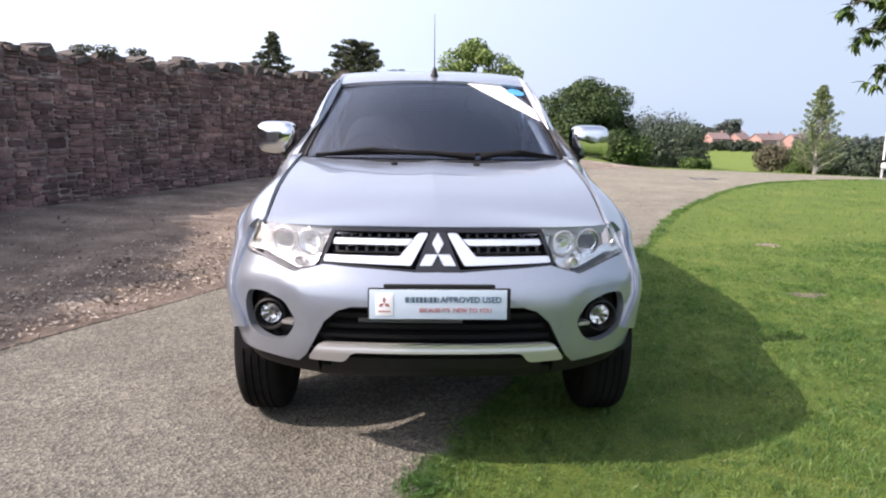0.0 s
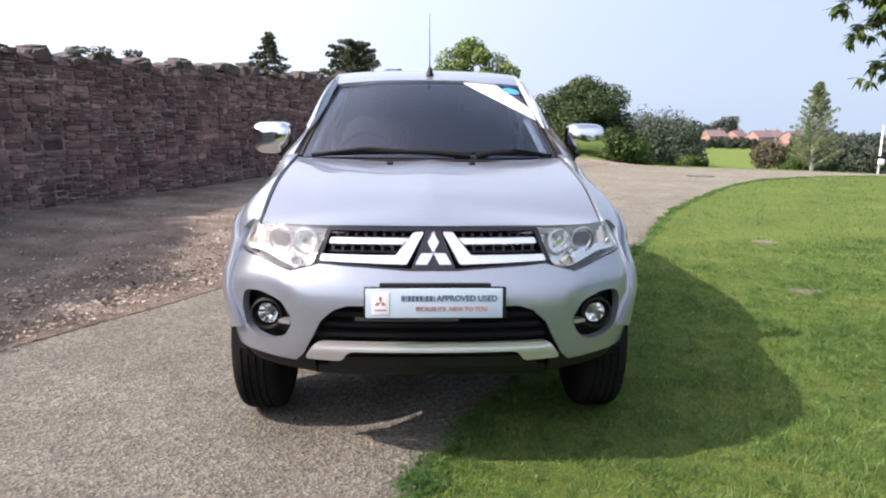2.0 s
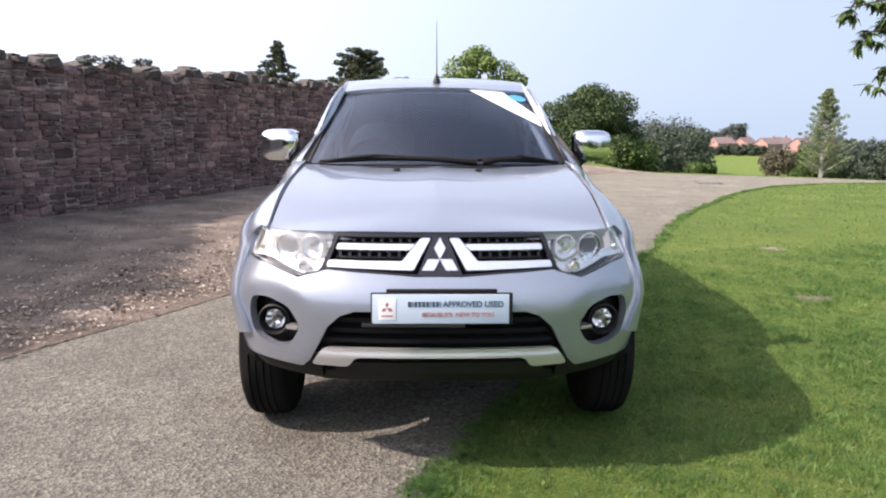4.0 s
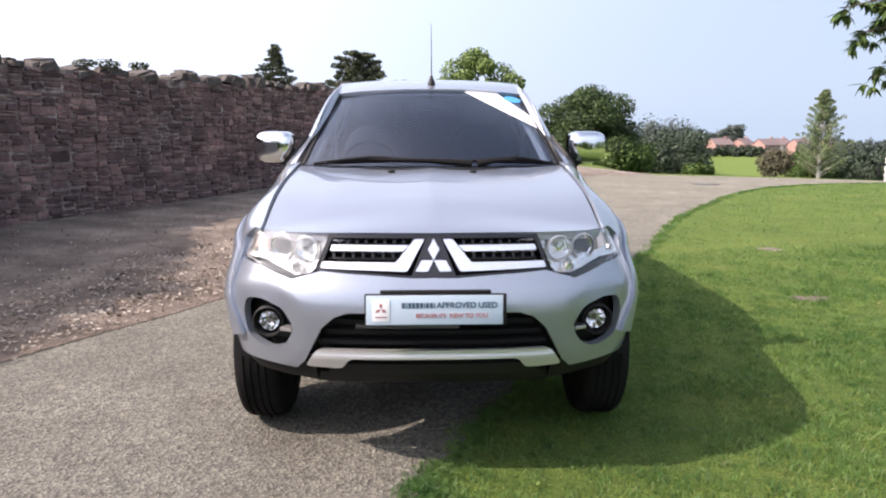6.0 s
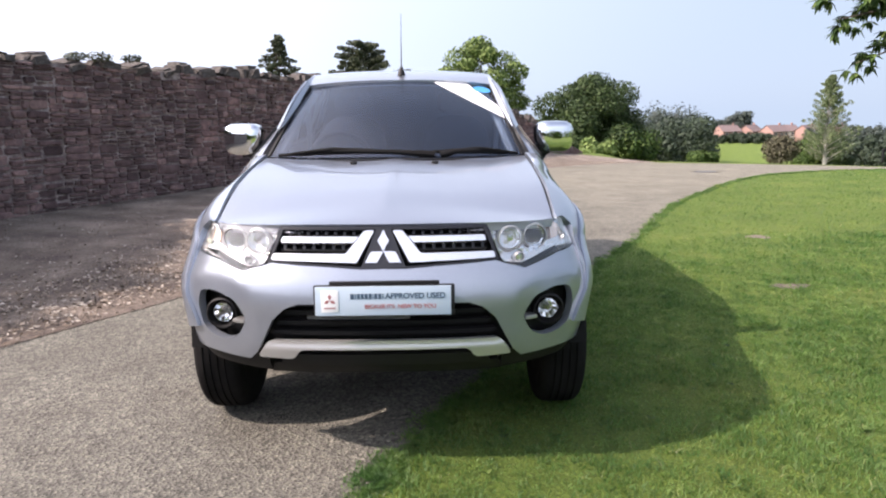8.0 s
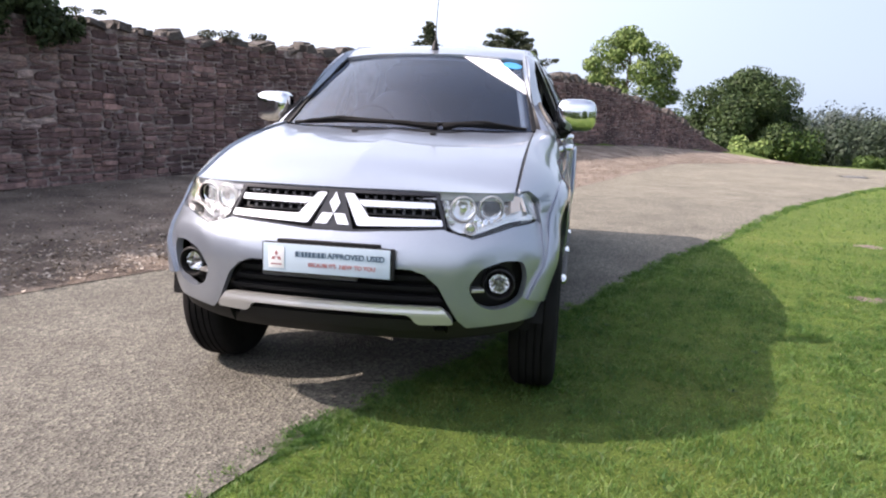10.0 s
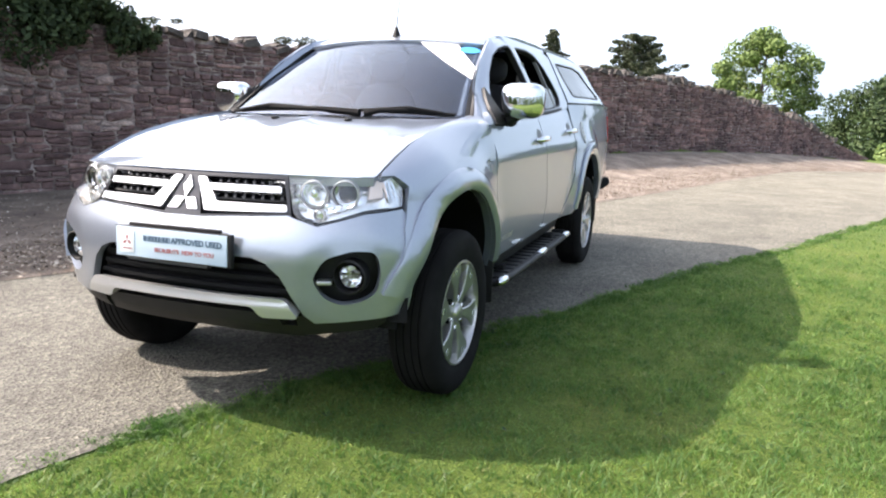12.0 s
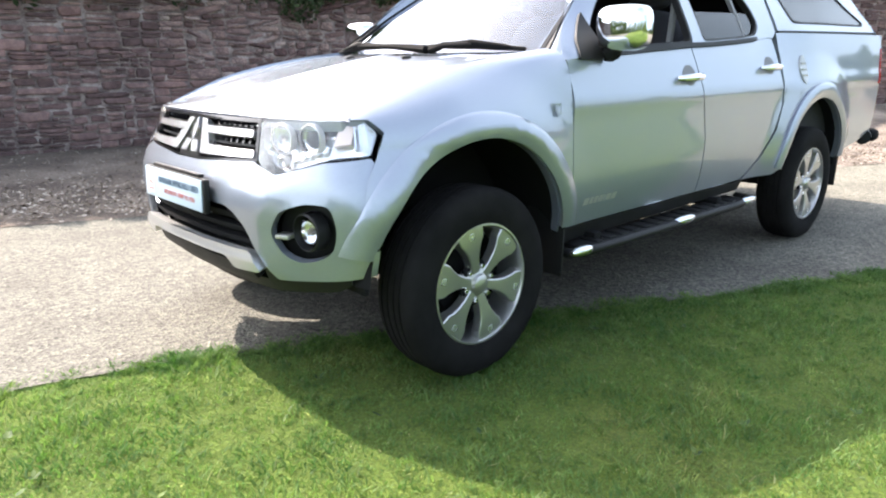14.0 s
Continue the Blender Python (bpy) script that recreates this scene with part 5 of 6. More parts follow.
    plate.matrix_basis = pose(0.006, 2.690, 0.708, -3, 0, 0)

    # wings, doors, bed sides
    for s in (1, -1):
        top = [(y, wing_top(y)) for y in np.linspace(3.978, 3.02, 24)]
        wing = [(2.932, 0.573), (3.0, 0.572)] + arch_line(ARCH_F, 161, 8) + [(3.925, 0.47), (3.980, 0.47), (3.979, 1.0), (3.978, 1.15)] + top + [(3.005, 0.978), (3.055, 0.972), (3.085, 0.93), (3.045, 0.864), (2.99, 0.79), (2.957, 0.70), (2.95, 0.62)]
        w = part("front_wing", sheet(wing, side, 0.0125, thick=0.03, mirror=s, edge=0.02), M_PAINT, car, "silver wing with a flared wheel arch", sharp=45)
        def front_skin(y, z):
            k = sm(3.10, 2.97, y)
            p = side(y, z)
            if k > 0:
                p = p.lerp(nose(nose_back(min(y, 3.1), z), z), k)
            rise = proud(y, z, ARCH_F)
            return Vector((p.x + rise * (1 - 0.4 * k) + 0.015 * sm(3.68, 3.99, y), y - (0.008 + rise * 0.6) * k, z))
        band = arch_line(ARCH_F, 166, 9, 40, 1.195) + arch_line(ARCH_F, 9, 166, 40, 1.002)
        part("arch_flare", sheet(band, front_skin, 0.02, thick=0.034, mirror=s, edge=0.02), M_PAINT, w, "silver wheel arch flare", sharp=45)
        bm = bmesh.new()
        p = side(3.868, 0.965)
        box(bm, s * (p.x + 0.004), 3.868, 0.968, 0.012, 0.05, 0.052, 0.005)
        part("side_repeater", bm, M_LENS, w, "small clear side repeater")
        belt = [(y, 1.155 + 0.055 * (y - 3.98) / 0.98 if y < 4.96 else 1.21 + 0.05 * ((y - 4.96) / 0.9) ** 1.5) for y in np.linspace(3.98, 5.87, 40)]
        front = [(3.985, 0.478), (5.055, 0.485), (5.058, 0.76), (5.0, 1.0), (4.958, 1.207)] + [b for b in belt if b[0] < 4.95][::-1] + [(3.982, 1.15)]
        fd = part("front_door", sheet(front, side, 0.035, thick=0.025, mirror=s), M_PAINT, car, "silver front door, window wound down")
        rear_edge = [(5.872, 1.255), (5.905, 1.10), (5.93, 0.98), (5.925, 0.88), (5.85, 0.74), (5.72, 0.60), (5.60, 0.515), (5.545, 0.49)]
        back = [(5.063, 0.485)] + rear_edge[::-1] + [b for b in belt if 4.97 < b[0] < 5.86][::-1] + [(4.966, 1.207), (5.008, 1.0), (5.066, 0.76)]
        rd = part("rear_door", sheet(back, side, 0.035, thick=0.025, mirror=s), M_PAINT, car, "silver rear door, window half down")
        bed_front = [(5.935, 1.285), (5.925, 1.20), (5.945, 1.02), (5.947, 0.90), (5.875, 0.745), (5.745, 0.60), (5.625, 0.515), (5.57, 0.485)]
        bed = bed_front + [(5.90, 0.482), (5.975, 0.50)] + arch_line(ARCH_R, 172, 6) + [(6.93, 0.50), (7.20, 0.52), (7.52, 0.57), (7.66, 0.62), (7.70, 0.80), (7.715, 1.10), (7.695, 1.22), (7.65, 1.292)]
        bp = part("bed_side", sheet(bed, side, 0.0125, thick=0.03, mirror=s, edge=0.025), M_PAINT, car, "silver bed side with a flared arch", sharp=45)
        band = arch_line(ARCH_R, 171, 7, 40, 1.195) + arch_line(ARCH_R, 7, 171, 40, 1.002)
        part("arch_flare", sheet(band, lambda y, z: side(y, z) + Vector((proud(y, z, ARCH_R), 0, 0)), 0.02, thick=0.03, mirror=s, edge=0.02), M_PAINT, bp, "silver wheel arch flare", sharp=45)
        cap = sheet(ring_line(6.19, 1.08, 0.042, 0.082), lambda y, z: side(y, z) + Vector((0.006, 0, 0)), 0.03, thick=0.008, mirror=s)
        fc = part("fuel_flap", cap, M_SATIN, bp, "oval satin silver fuel flap")
        for z in (1.045, 1.08, 1.115):
            bm = bmesh.new()
            p = side(6.19, z)
            box(bm, s * (p.x + 0.009), 6.19, z, 0.006, 0.062, 0.010, 0.002)
            part("ridge", bm, M_SATIN, fc)
        # door handles
        for door, y, z in ((fd, 4.88, 1.062), (rd, 5.772, 1.095)):
            p = side(y, z)
            # flat dark disc on the door gives the hollow's shade
            dish = sheet(ring_line(y + 0.01, z + 0.012, 0.058, 0.048), lambda a, b: side(a, b) + Vector((0.0015, 0, 0)), 0.03, thick=0.004, mirror=s)
            part("handle_dish", dish, M_ALLOYDARK, door, "dark disc for the shaded hollow behind the handle")
            bar = tube([(s * (p.x + 0.004), y - 0.105, z - 0.002), (s * (p.x + 0.026), y - 0.085, z), (s * (p.x + 0.040), y - 0.02, z + 0.003), (s * (p.x + 0.040), y + 0.05, z + 0.004), (s * (p.x + 0.026), y + 0.09, z + 0.004), (s * (p.x + 0.004), y + 0.105, z + 0.003)], [0.010, 0.016, 0.018, 0.018, 0.015, 0.010], 10)
            part("handle", bar, M_CHROME, door, "chrome door handle")
        # faded model script on the door as bars
        for k, (a, b) in enumerate(((0.0, 0.040), (0.050, 0.024), (0.082, 0.030), (0.120, 0.030), (0.158, 0.010), (0.176, 0.034), (0.218, 0.034))):
            y0 = 4.075 + a * 0.95
            line = [(y0, 0.560), (y0 + b * 0.95, 0.560), (y0 + b * 0.95 + 0.01, 0.588), (y0 + 0.01, 0.588)]
            part("script_bar", sheet(line, lambda y, z: side(y, z) + Vector((0.0015, 0, 0)), 0.03, thick=0.001, mirror=s), M_SATIN, fd)
        # sill, side step and mud flaps
        sill = [(3.96, 0.40), (5.60, 0.42), (5.62, 0.475), (3.95, 0.465)]
        # shade under the doors is put into the sill's black colour
        part("sill", sheet(sill, lambda y, z: side(y, z) + Vector((-0.012, 0, 0)), 0.05, thick=0.05, mirror=s), M_BLACK, car, "sill below the doors, blackened for its shade")
        step = new("side_step")
        step.parent = car
        pad = bmesh.new()
        box(pad, s * 0.825, 4.80, 0.375, 0.14, 1.50, 0.035, 0.012)
        for k in range(14):
            box(pad, s * 0.832, 4.17 + k * 0.095, 0.395, 0.10, 0.045, 0.008, 0.003)
        part("tread_pad", pad, M_BLACK, step, "black ribbed tread pad")
        path = [(s * 0.78, 3.98, 0.372), (s * 0.86, 3.985, 0.372), (s * 0.887, 4.04, 0.374)] + [(s * 0.892, y, 0.376 + 0.004 * math.sin(y)) for y in np.linspace(4.2, 5.4, 9)] + [(s * 0.887, 5.55, 0.38), (s * 0.86, 5.62, 0.382), (s * 0.78, 5.63, 0.382)]
        part("step_tube", tube(path, 0.021, 12), M_BLACK, step, "dark side tube")
        for y, half in ((4.03, 0.07), (4.86, 0.10), (5.55, 0.09)):
            bm = rounded_block(s * 0.891, y, 0.381, 0.025, half, 0.023, 2.4, 12)
            part("step_cap", bm, M_CHROME, step, "bright polished cap")
        for y in (4.2, 5.3):
            bm = bmesh.new()
            box(bm, s * 0.74, y, 0.40, 0.22, 0.05, 0.05, 0.008)
            part("bracket", bm, M_DARK, step)
        for y, z in ((3.945, 0.40), (6.955, 0.40)):
            bm = bmesh.new()
            box(bm, s * 0.765, y - 0.01, z + 0.02, 0.20, 0.012, 0.27, 0.005, Matrix.Rotation(radians(-4), 4, "X"))
            part("mud_flap", bm, M_BLACK, car, "black rubber mud flap")
        # added dark panel hides lit tarmac where the wheel gap lies in shade
        bm = bmesh.new()
        box(bm, s * 0.60, 3.0, 0.475, 0.36, 0.02, 0.15, 0.005)
        part("gap_filler_panel", bm, M_DARK, car, "dark panel added to close the gap behind the bumper")
        # wheels and wheel housings
        for c in (ARCH_F, ARCH_R):
            liner = bmesh.new()
            rows = []
            for x, grow in ((0.48, 0.035), (0.70, 0.035), (0.835 if c is ARCH_F else 0.84, 0.012)):
                rows.append([liner.verts.new((s * x, c[0] + (ARCH_A + grow) * math.cos(a), c[1] + (ARCH_B + grow) * math.sin(a))) for a in np.linspace(0.0, math.pi - 0.04, 26)])
            for p, q in zip(rows[:-1], rows[1:]):
                for k in range(25):
                    liner.faces.new((p[k], p[k + 1], q[k + 1], q[k]))
            liner.faces.new(rows[0])
            part("wheel_housing", liner, M_DARK, car, "black wheel arch liner")
            build_wheel(car, (s * 0.784, c[0] - 0.003, 0.3605), s)
        # cab side above the belt: pillars and frames round the windows
        a_pillar = [(3.985, 1.175), (4.02, 1.215), (4.10, 1.288), (4.22, 1.390), (4.36, 1.490), (4.50, 1.572), (4.62, 1.626), (4.80, 1.662)]
        cab = a_pillar + [(5.2, 1.679), (5.60, 1.681), (5.90, 1.673), (5.928, 1.63), (5.928, 1.29), (5.88, 1.255)] + [b for b in belt if b[0] < 5.87][::-1]
        fw = rounded([(4.135, 1.185), (4.22, 1.285), (4.36, 1.428), (4.50, 1.524), (4.64, 1.578), (4.80, 1.606), (4.905, 1.612), (4.965, 1.45), (4.985, 1.222)], 0.03, 4)
        rw = rounded([(5.085, 1.230), (5.055, 1.42), (5.005, 1.614), (5.30, 1.622), (5.47, 1.602), (5.60, 1.535), (5.715, 1.405), (5.745, 1.325), (5.68, 1.268), (5.50, 1.250)], 0.035, 4)
        def cab_skin(y, z):
            here, d = Vector((y, z)), 1.0
            for p, q in zip(a_pillar[:-1], a_pillar[1:]):
                p, q = Vector(p), Vector(q)
                k = min(max((here - p).dot(q - p) / (q - p).length_squared, 0.0), 1.0)
                d = min(d, (p.lerp(q, k) - here).length)
            return green(y, z) - Vector((0.030 * max(0.0, 1 - d / 0.07) ** 2, 0, 0))
        part("cab_side", sheet(cab, cab_skin, 0.02, [fw, rw], 0.035, mirror=s), M_PAINT, car, "silver pillars and door frames", sharp=45)
        def pillar(k, q):
            e = screen(1.0, q, 0.002)
            y = 3.99 + 0.61 * q
            a = cab_skin(y, float(np.interp(y, [p[0] for p in a_pillar], [p[1] for p in a_pillar])))
            bulge = 0.009 * math.sin(k * math.pi)
            return e.lerp(a, k) + Vector((bulge * 0.6, -bulge * 0.6, bulge * 0.5))
        part("screen_pillar", sheet([(0.0, 0.0), (1.0, 0.0), (1.0, 1.0), (0.0, 1.0)], pillar, 0.06, thick=0.012, outv=(0.6, -0.6, 0.5), mirror=s), M_PAINT, car, "silver windscreen pillar", sharp=40)
        trim = [(0.0, 0.0), (0.3, 0.0), (0.45, 0.2), (0.72, 0.45), (0.8, 0.7), (0.8, 1.0), (0.0, 1.0)]
        part("pillar_rubber", sheet(trim, lambda k, q: pillar(k, q) + Vector((-0.001, -0.003, 0.003)), 0.06, thick=0.004, outv=(0.6, -0.6, 0.5), mirror=s), M_BLACK, car, "black rubber beside the windscreen")
        for line in (fw, rw):
            inner = [(y + (sum(p[0] for p in line) / len(line) - y) * 0.045, z + (sum(p[1] for p in line) / len(line) - z) * 0.055) for y, z in line]
            part("window_seal", sheet(line, lambda y, z: green(y, z, -0.004), 0.03, [inner], 0.03, mirror=s), M_BLACK, car, "black window rubber")
        low = [b for b in belt if 4.12 < b[0] < 5.70]
        strip = [(y, z - 0.004) for y, z in low] + [(y, z + 0.016) for y, z in low][::-1]
        part("belt_seal", sheet(strip, lambda y, z: green(y, z, 0.006), 0.03, thick=0.012, mirror=s), M_BLACK, car, "black belt line seal")
        glass = part("door_glass", sheet(rounded([(5.06, 1.375), (5.085, 1.225), (5.50, 1.245), (5.70, 1.27), (5.745, 1.33), (5.715, 1.385)], 0.02, 3), lambda y, z: green(y, z, -0.018), 0.04, thick=0.004, mirror=s, solid=True), M_TINT, rd, "dark tinted glass, half lowered")
        glass.visible_shadow = False
        div = [(5.565, 1.25), (5.59, 1.25), (5.535, 1.57), (5.51, 1.575)]
        part("window_divider", sheet(div, lambda y, z: green(y, z, -0.016), 0.03, thick=0.02, mirror=s), M_ALLOYDARK, rd)
        tri = rounded([(4.055, 1.158), (4.085, 1.235), (4.20, 1.348), (4.235, 1.20), (4.225, 1.152)], 0.01, 2)
        part("mirror_base", sheet(tri, lambda y, z: green(y, z, 0.009), 0.03, thick=0.024, mirror=s), M_BLACK, fd, "black mirror mounting")
        # mirrors
        mirror = new("door_mirror")
        mirror.parent = car
        bm = rounded_block(0, 0, 0, 0.110, 0.078, 0.089, 4.0, 18)
        for v in bm.verts:
            if v.co.z < 0:
                v.co.x += 0.025 * (-v.co.z / 0.086) ** 1.5 * (1 if v.co.x < 0 else -0.2)
            if v.co.y > 0.02:
                v.co.y = 0.02
        part("mirror_shell", bm, M_CHROME, mirror, "polished chrome mirror cover")
        bm = bmesh.new()
        box(bm, -0.002, 0.026, 0, 0.155, 0.012, 0.145, 0.02)
        part("mirror_rim", bm, M_BLACK, mirror)
        bm = bmesh.new()
        box(bm, -0.002, 0.034, 0, 0.135, 0.004, 0.125, 0.002)
        part("mirror_glass", bm, M_CHROME, mirror, "mirror glass")
        part("mirror_arm", tube([(-0.075, 0.03, -0.10), (-0.07, 0.015, -0.085), (-0.02, 0.0, -0.062)], [0.045, 0.040, 0.03], 10), M_BLACK, mirror, "black mirror arm")
        mirror.matrix_basis = pose(0.008 + s * 0.895, 4.235, 1.275, 0, 0, 6 * s) @ (Matrix.Diagonal((s, 1, 1, 1)))
        bm = bmesh.new()
        box(bm, -0.082, 0.0, -0.01, 0.03, 0.10, 0.13, 0.012)
        part("mirror_joint", bm, M_BLACK, mirror)
        # canopy side with its window
        can = [(5.95, 1.298), (7.615, 1.312), (7.60, 1.36), (7.50, 1.47), (7.38, 1.585), (7.27, 1.645), (7.15, 1.664), (6.6, 1.675), (5.95, 1.68)]
        cw = rounded([(6.17, 1.345), (6.06, 1.588), (6.72, 1.600), (7.02, 1.575), (7.43, 1.375), (7.40, 1.350)], 0.03, 4)
        cs = part("canopy_side", sheet(can, lambda y, z: green(y, z, 0.006), 0.03, [cw], 0.03, mirror=s), M_PAINT, car, "silver canopy side", sharp=45)
        inner = [(y + (6.7 - y) * 0.03, z + (1.48 - z) * 0.07) for y, z in cw]
        part("window_seal", sheet(cw, lambda y, z: green(y, z, 0.010), 0.03, [inner], 0.02, mirror=s), M_BLACK, cs, "black window frame")
        g = part("canopy_glass", sheet(inner, lambda y, z: green(y, z, 0.002), 0.06, thick=0.004, mirror=s, solid=True), M_TINT, cs, "dark tinted canopy glass")
        g.visible_shadow = False
        seam = [(5.97, 1.286), (7.58, 1.296), (7.58, 1.312), (5.97, 1.300)]
        part("canopy_seam", sheet(seam, lambda y, z: green(y, z, 0.0), 0.05, thick=0.02, mirror=s), M_BLACK, cs)
        rail = [(s * 0.52, 5.96, 1.675), (s * 0.525, 6.05, 1.695), (s * 0.525, 6.4, 1.698), (s * 0.52, 6.9, 1.690), (s * 0.51, 7.15, 1.675), (s * 0.505, 7.25, 1.65)]
        part("roof_rail", tube(rail, 0.010, 8), M_BLACK, car, "black roof rail")
        tl = [(7.665, 0.95), (7.715, 0.95), (7.715, 1.20), (7.675, 1.20)]
        part("tail_lamp", sheet(tl, lambda y, z: side(min(y, 7.7), z) + Vector((0.006, 0, 0)), 0.04, thick=0.02, mirror=s), M_RED, car, "red tail lamp")

    # roof, windscreen
    ys = np.linspace(4.49, 5.925, 30)
    roof_line = [(x, 4.49) for x in np.linspace(-0.565, 0.565, 25)] + [(0.578, y) for y in ys[1:]] + [(x, 5.925) for x in np.linspace(0.565, -0.565, 12)] + [(-0.578, y) for y in ys[1:][::-1]]
    part("roof", sheet(roof_line, roof, 0.05, thick=0.04, outv=(0, 0, 1)), M_PAINT, car, "silver cab roof")
    can_line = [(-0.585, 5.955), (0.585, 5.955), (0.585, 7.1), (0.56, 7.30), (-0.56, 7.30), (-0.585, 7.1)]
    part("canopy_roof", sheet(can_line, lambda x, y: roof(x, y) + Vector((0, 0, 0.004)), 0.05, thick=0.04, outv=(0, 0, 1)), M_PAINT, car, "silver canopy roof")
    back = [(-0.60, 1.60), (-0.78, 1.30), (0.78, 1.30), (0.60, 1.60), (0.5, 1.665), (-0.5, 1.665)]
    part("canopy_rear", sheet(back, lambda x, z: Vector((x, 7.63 - (z - 1.31) * 0.95, z)), 0.06, thick=0.03, outv=(0, 1, 0)), M_TINT, car, "dark canopy rear window")
    part("tailgate", sheet([(-0.81, 0.62), (0.81, 0.62), (0.80, 1.29), (-0.80, 1.29)], lambda x, z: Vector((x, 7.71 - 0.02 * (x / 0.8) ** 2, z)), 0.06, thick=0.03, outv=(0, 1, 0)), M_PAINT, car, "silver tailgate")
    part("cab_rear", sheet([(-0.80, 1.0), (0.80, 1.0), (0.60, 1.66), (-0.60, 1.66)], lambda x, z: Vector((x, 5.92, z)), 0.1, thick=0.02, outv=(0, 1, 0)), M_DARK, car)
    hole = rounded([(-0.955, 0.035), (0.955, 0.035), (0.945, 0.965), (-0.945, 0.965)], 0.05, 4)
    ws = part("windscreen", sheet([(-1.0, 0.0), (1.0, 0.0), (1.0, 1.0), (-1.0, 1.0)], lambda x, q: screen(x, q), 0.08, thick=0.005, outv=(0, -1, 0.5), solid=True), M_SCREEN, car, "tinted laminated windscreen")
    ws.visible_shadow = False
    part("screen_surround", sheet([(-1.03, -0.01), (1.03, -0.01), (1.035, 1.015), (-1.035, 1.015)], lambda x, q: screen(x, q, -0.008), 0.06, [hole], 0.01, (0, -1, 0.5)), M_GLOSSBLACK, ws, "black screen surround")
    strip = [(0.36, 0.985), (0.74, 0.985), (0.985, 0.62), (0.985, 0.45)]
    part("sun_strip", sheet(strip, lambda x, q: screen(x, q, 0.003), 0.06, thick=0.001, outv=(0, -1, 0.5)), M_WHITE, ws, "white diagonal paper strip")
    part("sticker", sheet(ring_line(0.88, 0.90, 0.095, 0.055), lambda x, q: screen(x, q, 0.004), 0.05, thick=0.001, outv=(0, -1, 0.5)), M_BLUE, ws, "blue oval sticker")
    for s in (1, -1):
        edge_strip = [(s * 0.972, 0.0), (s * 1.012, 0.0), (s * 1.012, 1.0), (s * 0.975, 1.0)]
        part("screen_seal", sheet(edge_strip, lambda x, q: screen(x, q, 0.007), 0.04, thick=0.008, outv=(0, -1, 0.5)), M_BLACK, ws, "black rubber beside the windscreen")

    # wipers
    for root, run in (((0.21, 3.772, 1.200), ((0.00, 3.795, 1.218), (-0.33, 3.815, 1.214), (-0.62, 3.893, 1.196))), ((0.24, 3.775, 1.198), ((0.20, 3.80, 1.214), (0.45, 3.83, 1.210), (0.655, 3.915, 1.197)))):
        wiper = new("wiper")
        wiper.parent = car
        part("wiper_blade", tube(run, [0.009, 0.012, 0.009], 8), M_DARK, wiper, "black wiper blade")
        ends = [Vector(run[0]).lerp(Vector(run[1]), 0.25), Vector(run[1]), Vector(run[2]).lerp(Vector(run[1]), 0.25)]
        part("wiper_frame", tube([p + Vector((0, -0.012, 0.006 + 0.012 * (i == 1))) for i, p in enumerate(ends)], [0.006, 0.010, 0.006], 8), M_DARK, wiper, "black wiper frame")
        mid = run[1]
        part("wiper_arm", tube([root, (root[0] * 0.6 + mid[0] * 0.4, root[1] - 0.004, 1.216), (mid[0], mid[1] - 0.012, mid[2] + 0.008)], [0.020, 0.013, 0.009], 8), M_DARK, wiper, "black wiper arm")
    for x in (-0.20, 0.21):
        bm = rounded_block(x, 3.66, bonnet(x, 3.66).z + 0.004, 0.018, 0.022, 0.009, 2.5, 8)
        part("washer_jet", bm, M_BLACK, car)

    # aerial
    aerial = new("aerial")
    aerial.parent = car
    part("aerial_foot", lathe([(0.026, 0.0), (0.022, 0.015), (0.013, 0.04), (0.008, 0.055), (0.0001, 0.056)], 16, "Z"), M_BLACK, aerial, "black aerial foot").matrix_basis = pose(0.012, 4.60, 1.645)
    part("aerial_rod", tube([(0.012, 4.60, 1.69), (0.012, 4.64, 1.86), (0.012, 4.69, 2.03)], [0.004, 0.0024, 0.0014], 8), M_BLACK, aerial, "thin black rod")

    # rear bumper and tow ball
    rb = part("rear_bumper", tube([(-0.80, 7.60, 0.56), (-0.76, 7.78, 0.56), (-0.5, 7.84, 0.56), (0.5, 7.84, 0.56), (0.76, 7.78, 0.56), (0.80, 7.60, 0.56)], 0.055, 12), M_BLACK, car, "black rear bumper tube")
    for s in (1, -1):
        bm = rounded_block(s * 0.80, 7.76, 0.565, 0.055, 0.07, 0.05, 2.4, 10)
        part("bumper_cap", bm, M_DARK, rb, "black bumper end cap")

    # chassis and cabin inside
    bm = bmesh.new()
    box(bm, 0, 5.3, 0.50, 0.96, 4.6, 0.22, 0.02)
    box(bm, 0, 3.35, 0.68, 0.90, 0.80, 0.42, 0.02)
    box(bm, 0, 3.45, 0.34, 0.60, 0.30, 0.14, 0.03)
    box(bm, 0, 6.45, 0.37, 1.30, 0.10, 0.10, 0.03)
    box(bm, 0, 3.455, 0.37, 1.30, 0.08, 0.08, 0.03)
    box(bm, 0, 3.04, 0.40, 0.84, 0.30, 0.06, 0.02)
    part("chassis", bm, M_DARK, car, "dark chassis and axles")
